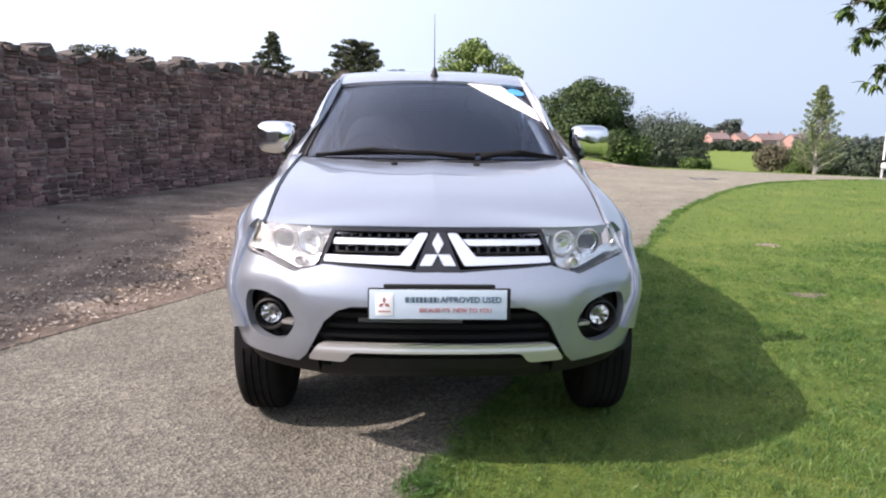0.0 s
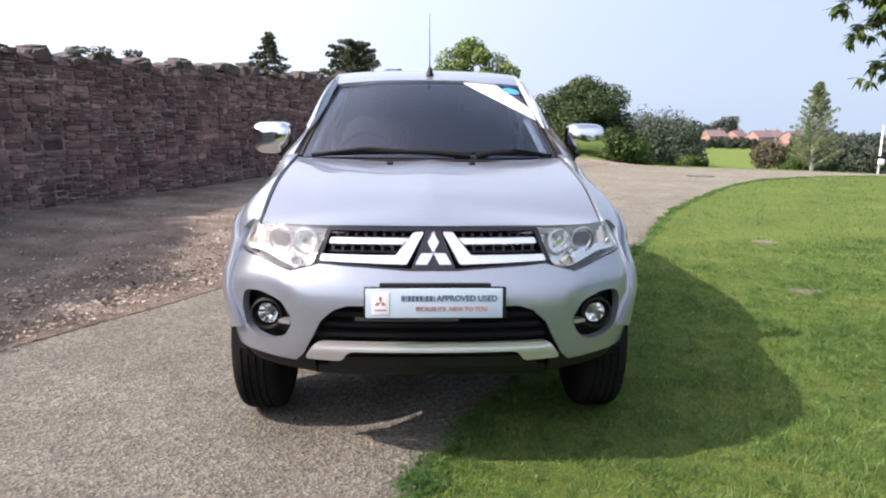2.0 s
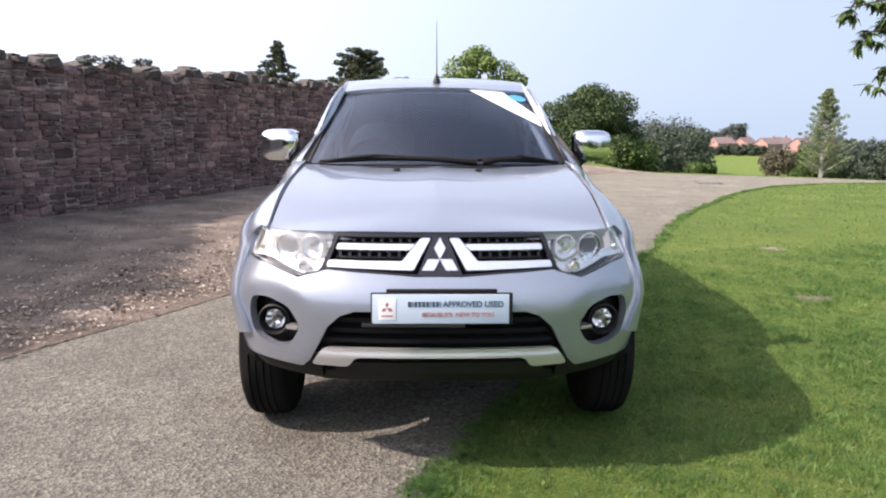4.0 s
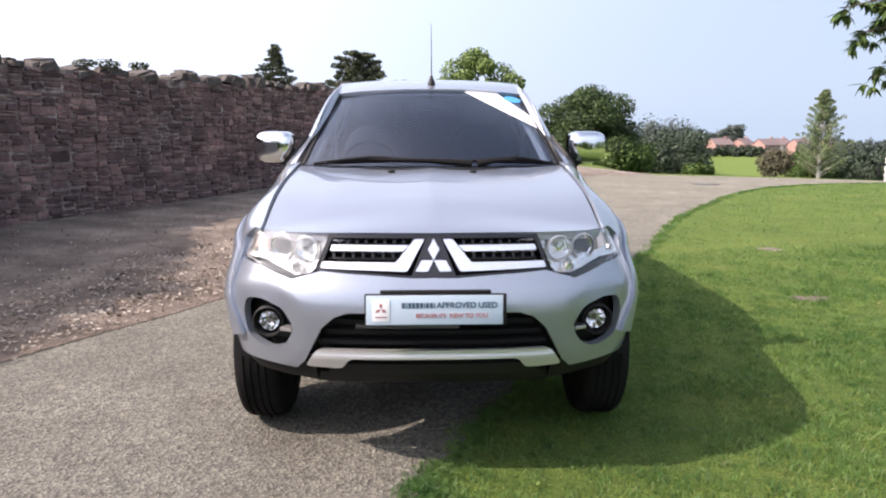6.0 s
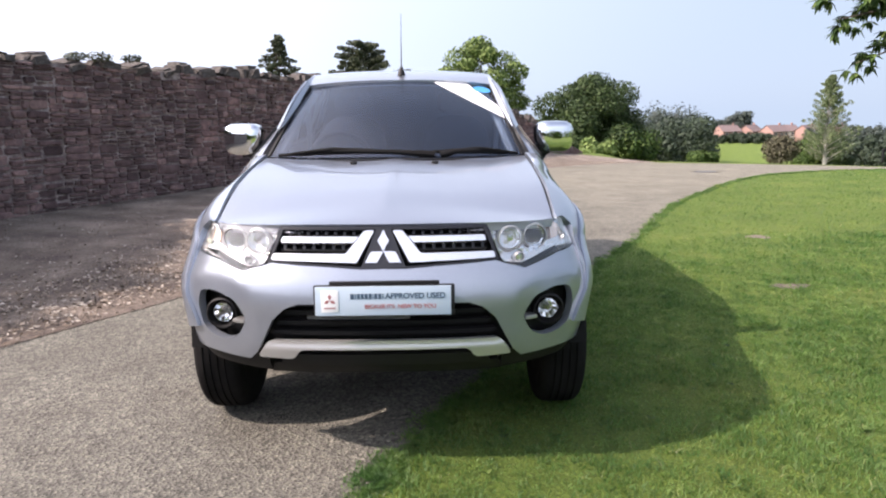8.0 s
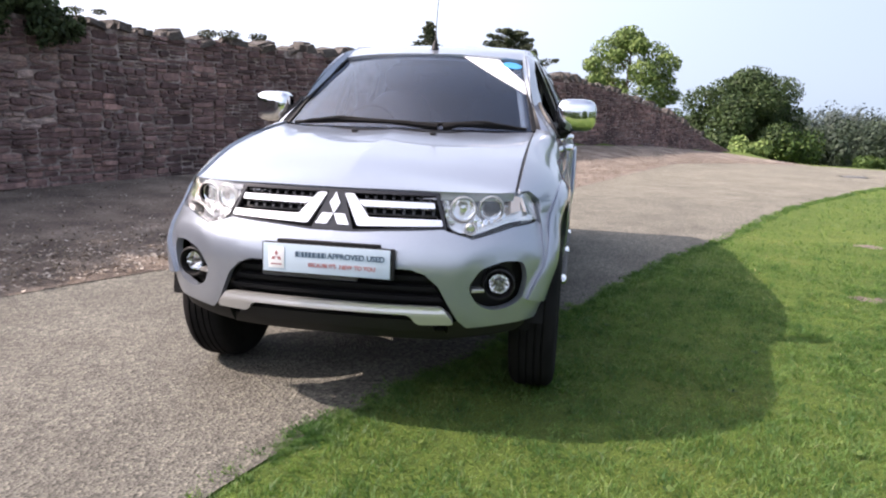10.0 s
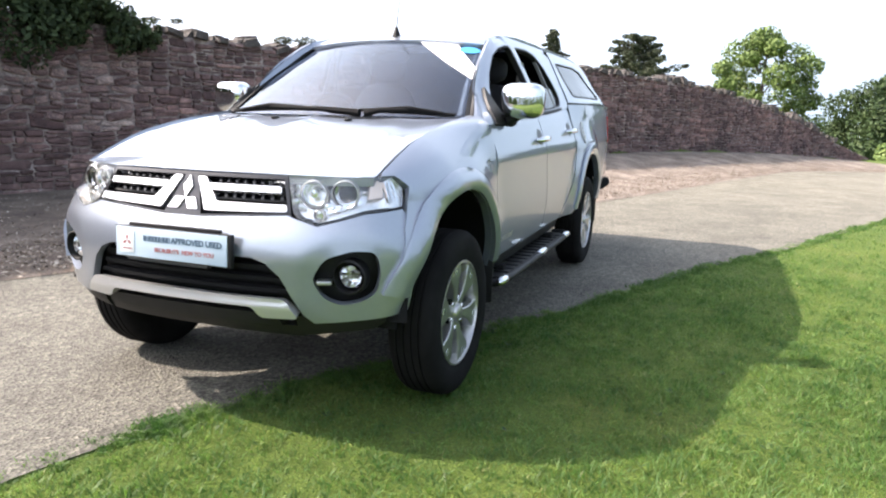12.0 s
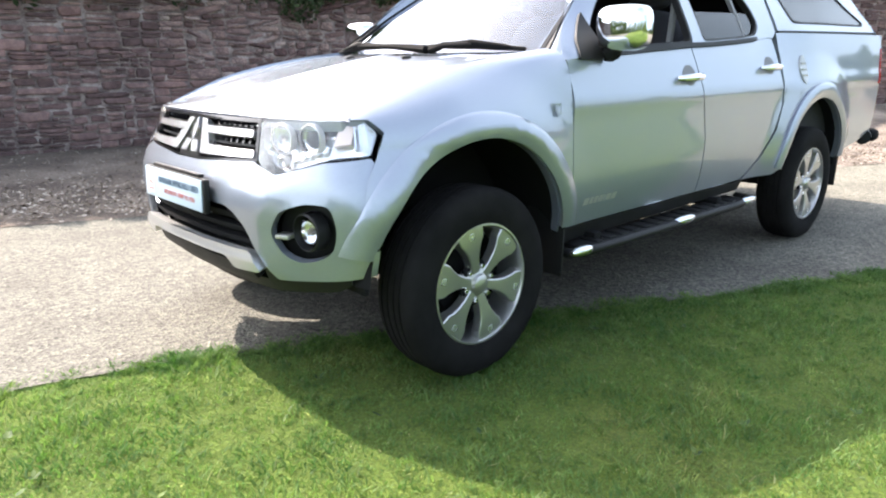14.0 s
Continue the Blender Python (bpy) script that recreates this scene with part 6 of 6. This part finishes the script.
    for name, dims in (("cabin_floor", (0, 4.95, 0.55, 1.56, 1.92, 0.06)), ("bulkhead", (0, 3.97, 0.82, 1.50, 0.05, 0.60)), ("bed_floor", (0, 6.8, 0.72, 1.55, 1.7, 0.04)),
                       ("door_lining", (0.785, 4.95, 0.83, 0.03, 1.9, 0.58)), ("door_lining", (-0.785, 4.95, 0.83, 0.03, 1.9, 0.58)),
                       ("bed_lining", (0.765, 6.85, 0.95, 0.03, 1.50, 0.60)), ("bed_lining", (-0.765, 6.85, 0.95, 0.03, 1.50, 0.60))):
        part(name, box(bmesh.new(), *dims), M_TRIM, car, smooth=False)
    bm = bmesh.new()
    box(bm, 0, 4.13, 1.075, 1.46, 0.36, 0.20, 0.05, seg=3)
    box(bm, -0.37, 4.20, 1.17, 0.36, 0.22, 0.07, 0.03, seg=3)
    part("dashboard", bm, M_TRIM, car, "dark dashboard")
    wheel = part("steering_wheel", lathe([(0.185 + 0.016 * math.cos(a), 0.016 * math.sin(a)) for a in np.linspace(0, 2 * math.pi, 11)], 36, "Y"), M_TRIM, car, "dark steering wheel")
    wheel.matrix_basis = pose(-0.37, 4.46, 1.13, -22, 0, 0)
    bm = bmesh.new()
    box(bm, 0, 0, 0, 0.34, 0.03, 0.06, 0.01)
    box(bm, 0, 0, -0.02, 0.13, 0.05, 0.13, 0.02)
    o = part("steering_hub", bm, M_TRIM, car)
    o.matrix_basis = pose(-0.37, 4.46, 1.13, -22, 0, 0)
    for x, y in ((-0.37, 4.92), (0.37, 4.92), (-0.40, 5.68), (0.40, 5.68)):
        seat = new("seat")
        seat.parent = car
        bm = rounded_block(0, 0, 0.10, 0.25, 0.25, 0.10, 3.0, 12)
        part("seat_cushion", bm, M_SEAT, seat, "grey cloth seat cushion")
        bm = rounded_block(0, 0, 0, 0.245, 0.075, 0.33, 3.0, 12)
        o = part("seat_back", bm, M_SEAT, seat, "grey cloth backrest")
        o.matrix_basis = pose(0, 0.26, 0.42, -14, 0, 0)
        bm = rounded_block(0, 0, 0, 0.13, 0.05, 0.085, 3.0, 10)
        o = part("headrest", bm, M_SEAT, seat)
        o.matrix_basis = pose(0, 0.355, 0.83, -10, 0, 0)
        seat.matrix_basis = pose(x, y, 0.66)
    bm = rounded_block(0, 4.55, 1.52, 0.12, 0.02, 0.035, 3, 10)
    part("rear_view_mirror", bm, M_BLACK, car)
    for s in (1, -1):
        part("belt_strap", tube([(s * 0.66, 5.03, 1.52), (s * 0.64, 5.02, 1.2), (s * 0.62, 5.0, 0.75)], 0.018, 6), M_PALETRIM, car, "pale seat belt")
        pts = [screen(s * 0.93, q, -0.05) for q in np.linspace(0.05, 0.95, 8)]
        part("pillar_trim", tube(pts, 0.022, 8), M_PALETRIM, car, "pale inner pillar trim")
    return car


build_pickup()


# ---- ivy, overhanging branch ----
def ivy():
    rng = np.random.default_rng(31)
    root = thing("ivy", "dark ivy and hedge hanging over the wall's top", "ivy", at=(-6.6, 4.0, 1.9))
    cs, rs = [], []
    for i in range(340):
        s = rng.uniform(0, 1)
        y = -4.0 + 12.7 * s ** 0.8
        p, t, m = wall_at(float(np.interp(y, WALL_C[:, 1], W_S)))
        thin = smoothstep(8.9, 6.5, y)
        z = 2.16 + rng.uniform(-0.08, 1.5) * thin
        q = p + m * rng.uniform(-0.6, 0.22)
        cs.append((q.x + 6.6, q.y - 4.0, z - 1.9))
        rs.append(rng.uniform(0.18, 0.42) * (0.5 + 0.5 * thin))
        if i % 5 == 0:
            bm = bmesh.new()
            limb(bm, (p.x + 6.6 - 0.2, p.y - 4.0, -0.1), cs[-1], 0.03, 0.01, 5)
            part("stem", bm, M_BARK, root)
    v, f = leaf_cloud(rng, cs, rs, 110000, 0.048, drop=0.5)
    big_mesh("foliage", v, f, M_IVY, root)
    for x, y, z, r, n in ((-4.85, 11.25, 2.32, 0.34, 900), (-5.75, 8.75, 2.38, 0.2, 400)):
        tuft = thing("wall_plant", "small leafy plant rooted in the wall's top", "plant", "plants on the wall", at=(x, y, z))
        bm = bmesh.new()
        limb(bm, (0, 0, -0.15), (0.02, 0, 0.08), 0.012, 0.006, 5)
        part("stem", bm, M_BARK, tuft)
        v, f = leaf_cloud(rng, [(0.0, 0, 0.02), (r * 0.8, r * 1.4, 0.03), (-r * 0.6, -r, 0.0)], [r * 0.6, r * 0.5, r * 0.5], n, 0.022, 0.4)
        big_mesh("foliage", v, f, M_PINE, tuft)


ivy()


def hanging_branch():
    """A tree beside the lawn, one long bough of which hangs into view."""
    rng = np.random.default_rng(41)
    root = thing("cherry_tree", "tree with drooping dark-green leaves beside the lawn", "tree", at=(8.6, 6.6, float(ground_z(8.6, 6.6))))
    base = Vector((8.6, 6.6, float(ground_z(8.6, 6.6))))
    bm = bmesh.new()
    limb(bm, (0, 0, -0.2), (0.1, 0.1, 3.4), 0.2, 0.13, 10, 0.05)
    twigs = []
    tips = [((3.30, 6.05, 2.36), 0.0), ((3.45, 6.15, 2.16), 0.3), ((3.62, 6.1, 1.80), 0.5), ((3.55, 6.3, 2.6), 0.2), ((3.75, 6.2, 2.3), 0.6), ((3.75, 5.9, 2.0), 0.4), ((3.9, 6.4, 2.55), 0.4)]
    hub = Vector((5.2, 6.4, 2.75)) - base
    limb(bm, (0.05, 0.05, 2.6), hub, 0.09, 0.045, 8, 0.15)
    for tip, bend in tips:
        b = Vector(tip) + Vector((0.14, 0, 0)) - base
        limb(bm, hub, b, 0.022, 0.005, 6, bend * 0.3)
        for k in range(34):
            f = 0.3 + 0.7 * k / 33
            twigs.append(hub.lerp(b, f) + Vector((rng.uniform(-0.09, 0.09), rng.uniform(-0.11, 0.11), rng.uniform(-0.12, 0.05))))
    for k in range(40):
        a = rng.uniform(0, 6.28)
        twigs.append(Vector((math.cos(a) * rng.uniform(0.4, 2.2), math.sin(a) * rng.uniform(0.4, 2.2), rng.uniform(3.0, 5.2))))
        if k % 4 == 0:
            limb(bm, (0.1, 0.1, 3.3), twigs[-1], 0.05, 0.012, 6)
    part("trunk", bm, M_BARK, root)
    verts, faces = [], []
    for t in twigs:
        for j in range(11):
            d = Vector((rng.uniform(-1, 0.6), rng.uniform(-0.8, 0.8), rng.uniform(-1.1, 0.1))).normalized()
            side_v = d.cross(Vector((rng.uniform(-0.3, 0.3), rng.uniform(-0.3, 0.3), 1))).normalized()
            up_v = side_v.cross(d)
            n, w = rng.uniform(0.07, 0.13), rng.uniform(0.015, 0.025)
            a = len(verts)
            verts += [t, t + d * n * 0.4 + side_v * w, t + d * n - up_v * 0.02, t + d * n * 0.4 - side_v * w, t + d * n * 0.45 - up_v * 0.008]
            faces += [(a, a + 1, a + 4), (a + 1, a + 2, a + 4), (a + 2, a + 3, a + 4), (a + 3, a, a + 4)]
    put_mesh("crown", [tuple(v) for v in verts], faces, M_OAK, root)


hanging_branch()


# ---- houses and post in the distance ----
M_BRICK = Mat("far_brick", (0.31, 0.19, 0.165), 0.9).m
M_ROOF = Mat("far_roof_tile", (0.17, 0.125, 0.12), 0.9).m
M_RENDER = Mat("far_render", (0.72, 0.68, 0.64), 0.9).m
M_PANE = Mat("far_window", (0.05, 0.06, 0.08), 0.15).m


def house(az, r, wide, deep, turn, pale):
    x, y = r * math.sin(radians(az)), r * math.cos(radians(az))
    root = thing("house", "distant red-brick house with a tiled gable roof", "house", "houses on the far hill", at=(x, y, float(ground_z(x, y)) - 0.3))
    root.rotation_euler = (0, 0, radians(turn))
    h = 4.7
    bm = bmesh.new()
    box(bm, 0, 0, h / 2, wide, deep, h)
    for sx in (-1, 1):
        vs = [bm.verts.new((sx * wide / 2, yy, zz)) for yy, zz in ((-deep / 2, h), (deep / 2, h), (0, h + 2.2))]
        bm.faces.new(vs if sx > 0 else vs[::-1])
    part("wall", bm, M_RENDER if pale else M_BRICK, root, smooth=False)
    bm = bmesh.new()
    for sy in (-1, 1):
        vs = [(-wide / 2 - 0.3, sy * (deep / 2 + 0.4), h - 0.3), (wide / 2 + 0.3, sy * (deep / 2 + 0.4), h - 0.3), (wide / 2 + 0.3, 0, h + 2.35), (-wide / 2 - 0.3, 0, h + 2.35)]
        lo = [bm.verts.new(v) for v in vs]
        hi = [bm.verts.new((v[0], v[1], v[2] + 0.2)) for v in vs]
        bm.faces.new(lo)
        bm.faces.new(hi[::-1])
        for k in range(4):
            bm.faces.new((lo[k], lo[(k + 1) % 4], hi[(k + 1) % 4], hi[k]))
    bmesh.ops.recalc_face_normals(bm, faces=bm.faces[:])
    roof_ob = part("roof", bm, M_ROOF, root, smooth=False)
    bm = bmesh.new()
    box(bm, wide * 0.3, 0, h + 2.7, 0.7, 0.7, 1.4, 0.05)
    part("chimney", bm, M_BRICK, roof_ob, smooth=False)
    for fx in (-0.3, 0.05, 0.32):
        for z in (1.3, 3.6):
            bm = bmesh.new()
            box(bm, fx * wide, -deep / 2 - 0.03, z, 1.2, 0.1, 1.0)
            w = part("window", bm, M_RENDER, root, smooth=False)
            bm = bmesh.new()
            box(bm, fx * wide, -deep / 2 - 0.09, z, 1.0, 0.04, 0.8)
            part("pane", bm, M_PANE, w, smooth=False)


for a, r, w, d, t, pale in ((22.9, 330, 9, 7, 14, False), (24.5, 336, 8.5, 7, 36, False), (26.1, 330, 9, 7, 22, False), (26.9, 345, 8, 7, 10, True), (28.3, 345, 9, 7, 30, False), (30.2, 350, 9, 7, 35, False)):
    house(a, r, w, d, t, pale)


def marker_post():
    x, y = 17.0, 25.6
    root = thing("marker_post", "slim white pole with a dark bracket on the lawn", "pole", at=(x, y, float(ground_z(x, y))))
    part("pole", tube([(0, 0, -0.2), (0.005, 0, 1.0), (0.01, 0, 1.8)], [0.04, 0.035, 0.025], 8), M_WHITE, root, "white pole")
    bm = bmesh.new()
    box(bm, 0.1, -0.05, 0.62, 0.85, 0.06, 0.09, 0.01)
    box(bm, -0.28, -0.05, 0.42, 0.07, 0.06, 0.48, 0.01)
    box(bm, 0.45, -0.05, 0.42, 0.07, 0.06, 0.48, 0.01)
    part("bracket", bm, M_BLACK, root, "dark rail bracket")
    bm = rounded_block(0, -0.12, 0.45, 0.14, 0.04, 0.12, 2.2, 10)
    part("disc", bm, M_WHITE, root, "white round plate")


marker_post()


# ---- grass, leaves and bare patches ----
def bare_patch(x, y, rx, ry, seed):
    rng = np.random.default_rng(seed)
    n = 30
    ph = rng.uniform(0, 6.28, 4)
    verts = [(x, y, float(ground_z(x, y)) + 0.004)]
    for i in range(n):
        a = 2 * math.pi * i / n
        k = 1 + 0.22 * math.sin(2 * a + ph[0]) + 0.15 * math.sin(3 * a + ph[1]) + 0.1 * math.sin(7 * a + ph[2])
        px, py = x + rx * k * math.cos(a), y + ry * k * math.sin(a)
        verts.append((px, py, float(ground_z(px, py)) - 0.004))
    faces = [(0, 1 + i, 1 + (i + 1) % n) for i in range(n)]
    tagged(put_mesh("bare_patch", verts, faces, M_SOIL), "bare worn patch of earth in the lawn", "ground", kind="structure")


PATCHES = [(3.1, 5.6, 0.13, 0.10), (1.25, 1.95, 0.07, 0.045), (3.9, 7.9, 0.15, 0.10)]
for i, q in enumerate(PATCHES):
    bare_patch(*q, 60 + i)


def grass(name, label, n, x0, x1, y0, y1, tall, wide, seed, reach, fringe=False, fade=None):
    """Blades of grass on the lawn's side of the lane."""
    rng = np.random.default_rng(seed)
    x, y = rng.uniform(x0, x1, n), rng.uniform(y0, y1, n)
    if fringe:
        line = RIGHT_C[(RIGHT_C[:, 1] > y0) & (RIGHT_C[:, 1] < y1)]
        k = rng.uniform(0, len(line) - 1.001, n)
        a = k.astype(int)
        spot = line[a] + (line[a + 1] - line[a]) * (k - a)[:, None] + rng.normal(0, 0.03, (n, 2)) * (0.6 + 0.9 * np.abs(np.sin(k * 2.3)))[:, None]
        x, y = spot[:, 0], spot[:, 1]
    edge = dist_to(RIGHT_C[::2], x, y)
    on = ~inside(LANE_POLY, x, y) & (x > -1.6)
    near = (edge < reach * rng.uniform(0.0, 1.0, n) ** 2.2)
    ok = on & ~inside(VERGE_POLY, x, y) | near
    if fringe:
        ok = edge < reach
    if fade:
        ok &= rng.uniform(0, 1, n) < fade(x, y)
    for px, py, rx, ry in PATCHES:
        d = np.hypot((x - px) / rx, (y - py) / ry)
        ok &= d > rng.uniform(-1.6, 1.0, n)
    x, y = x[ok], y[ok]
    n = len(x)
    z = ground_z(x, y) - 0.012
    clump = 0.72 + 0.3 * np.sin(x * 5.1 + 1.3 * np.sin(y * 4.3)) * np.sin(y * 6.2 + x * 2.1) + 0.25 * np.sin(x * 17 + y * 11) * np.sin(y * 19 - x * 7) + 0.3 * np.sin(x * 43 + 2 * np.sin(y * 31)) * np.sin(y * 47 - x * 13)
    h = tall * rng.uniform(0.5, 1.25, n) * np.clip(clump, 0.3, 1.6)
    a = rng.uniform(0, 2 * np.pi, n)
    lean = rng.uniform(0.3, 1.7, n) * h
    b = rng.uniform(0, 2 * np.pi, n)
    dx, dy = np.cos(b) * lean, np.sin(b) * lean
    wx, wy = np.cos(a) * wide * rng.uniform(0.6, 1.3, n), np.sin(a) * wide * rng.uniform(0.6, 1.3, n)
    p = np.empty((n, 5, 3))
    p[:, 0] = np.column_stack([x - wx, y - wy, z])
    p[:, 1] = np.column_stack([x + wx, y + wy, z])
    p[:, 2] = np.column_stack([x + dx * 0.35 - wx * 0.8, y + dy * 0.35 - wy * 0.8, z + h * 0.6])
    p[:, 3] = np.column_stack([x + dx * 0.35 + wx * 0.8, y + dy * 0.35 + wy * 0.8, z + h * 0.6])
    p[:, 4] = np.column_stack([x + dx, y + dy, z + h])
    k = np.arange(n)[:, None] * 5
    tris = np.concatenate([k + [0, 1, 3], k + [0, 3, 2], k + [2, 3, 4]])
    tagged(big_mesh(name, p.reshape(-1, 3), tris, M_BLADE), label, "grass", kind="stuff")


grass("lawn_grass", "short mown lawn grass, partly dry", 430000, -1.4, 4.8, 0.2, 8.0, 0.035, 0.0022, 71, 0.10, fade=lambda x, y: np.clip((8.0 - y) / 3.0, 0, 1) * np.clip((4.8 - x) / 1.6, 0, 1))
grass("rough_grass", "lawn grass beyond the car", 110000, 0.6, 16.0, 4.5, 22.0, 0.032, 0.005, 72, 0.12, fade=lambda x, y: np.clip((y - 4.5) / 3.0, 0, 1))
grass("side_grass", "lawn grass beside the lane", 95000, 3.0, 9.0, 0.5, 8.0, 0.034, 0.004, 73, 0.0, fade=lambda x, y: np.clip((x - 3.0) / 1.6, 0, 1))
grass("near_grass", "open lawn grass away from the car", 45000, -3.5, 5.5, -4.5, 0.6, 0.036, 0.005, 75, 0.05)
grass("fringe_grass", "longer grass along the tarmac edge", 44000, -1.4, 4.0, -0.5, 9.0, 0.031, 0.0026, 74, 0.12, True)
grass("far_fringe_grass", "ragged grass along the far tarmac edge", 30000, 2.0, 16.0, 8.5, 21.0, 0.04, 0.006, 76, 0.16, True)


def drain_cover():
    """An iron cover let into the far lane."""
    x, y = 7.35, 18.3
    root = thing("drain_cover", "dark rusty iron drain cover in the lane", "drain cover", at=(x, y, float(ground_z(x, y))))
    bm = bmesh.new()
    box(bm, 0, 0, -0.008, 0.62, 0.46, 0.03, 0.006)
    part("cover_frame", bm, M_DARK, root)
    for k in range(5):
        bm = bmesh.new()
        box(bm, 0, -0.16 + 0.08 * k, 0.009, 0.5, 0.035, 0.008, 0.003)
        part("grate_bar", bm, M_ALLOYDARK, root)


drain_cover()


def weeds():
    """Broad-leaved weeds in the lawn."""
    rng = np.random.default_rng(81)
    verts, faces = [], []
    for i in range(60):
        x, y = rng.uniform(-0.2, 3.2), rng.uniform(0.6, 4.5)
        if inside(LANE_POLY, x, y) or inside(VERGE_POLY, x, y):
            continue
        z = float(ground_z(x, y))
        for j in range(rng.integers(4, 9)):
            a = rng.uniform(0, 6.28)
            n, w = rng.uniform(0.015, 0.032), rng.uniform(0.005, 0.010)
            d, s = Vector((math.cos(a), math.sin(a), 0.5)), Vector((-math.sin(a), math.cos(a), 0))
            o = Vector((x, y, z + 0.01))
            k = len(verts)
            verts += [tuple(o), tuple(o + d * n * 0.5 + s * w), tuple(o + d * n), tuple(o + d * n * 0.5 - s * w)]
            faces.append((k, k + 1, k + 2, k + 3))
    tagged(put_mesh("lawn_weeds", verts, faces, M_OAK), "small broad-leaved weeds in the lawn", "weeds", kind="stuff")


weeds()


def litter():
    """Dry leaves and chippings on the verge."""
    rng = np.random.default_rng(91)
    n = 300000
    x, y = rng.uniform(-7.5, 8, n), rng.uniform(-1, 30, n)
    ok = inside(VERGE_POLY, x, y) & (rng.uniform(0, 1, n) < 0.12 + 0.88 * smoothstep(2.2, 0.3, dist_to(LEFT_C[::2], x, y)))
    ok |= (dist_to(LEFT_C[::2], x, y) < 0.25 * rng.uniform(0, 1, n) ** 2) & (y < 20)
    x, y = x[ok], y[ok]
    n = len(x)
    z = ground_z(x, y) + 0.016 + rng.uniform(0, 0.012, n)
    a = rng.uniform(0, 6.28, n)
    s = rng.uniform(0.008, 0.028, n) * np.clip(1.25 - y / 22, 0.6, 1.2)
    p = np.empty((n, 4, 3))
    for k, (q, f) in enumerate(((0, 1.0), (1.57, 0.38), (3.14, 1.0), (4.71, 0.38))):
        p[:, k] = np.column_stack([x + np.cos(a + q) * s * f, y + np.sin(a + q) * s * f, z + rng.uniform(-0.008, 0.014, n)])
    tagged(big_mesh("leaf_litter", p.reshape(-1, 3), np.arange(n * 4).reshape(-1, 4), M_LITTER), "dry fallen leaves and chippings on the verge", "leaves", kind="stuff")


litter()
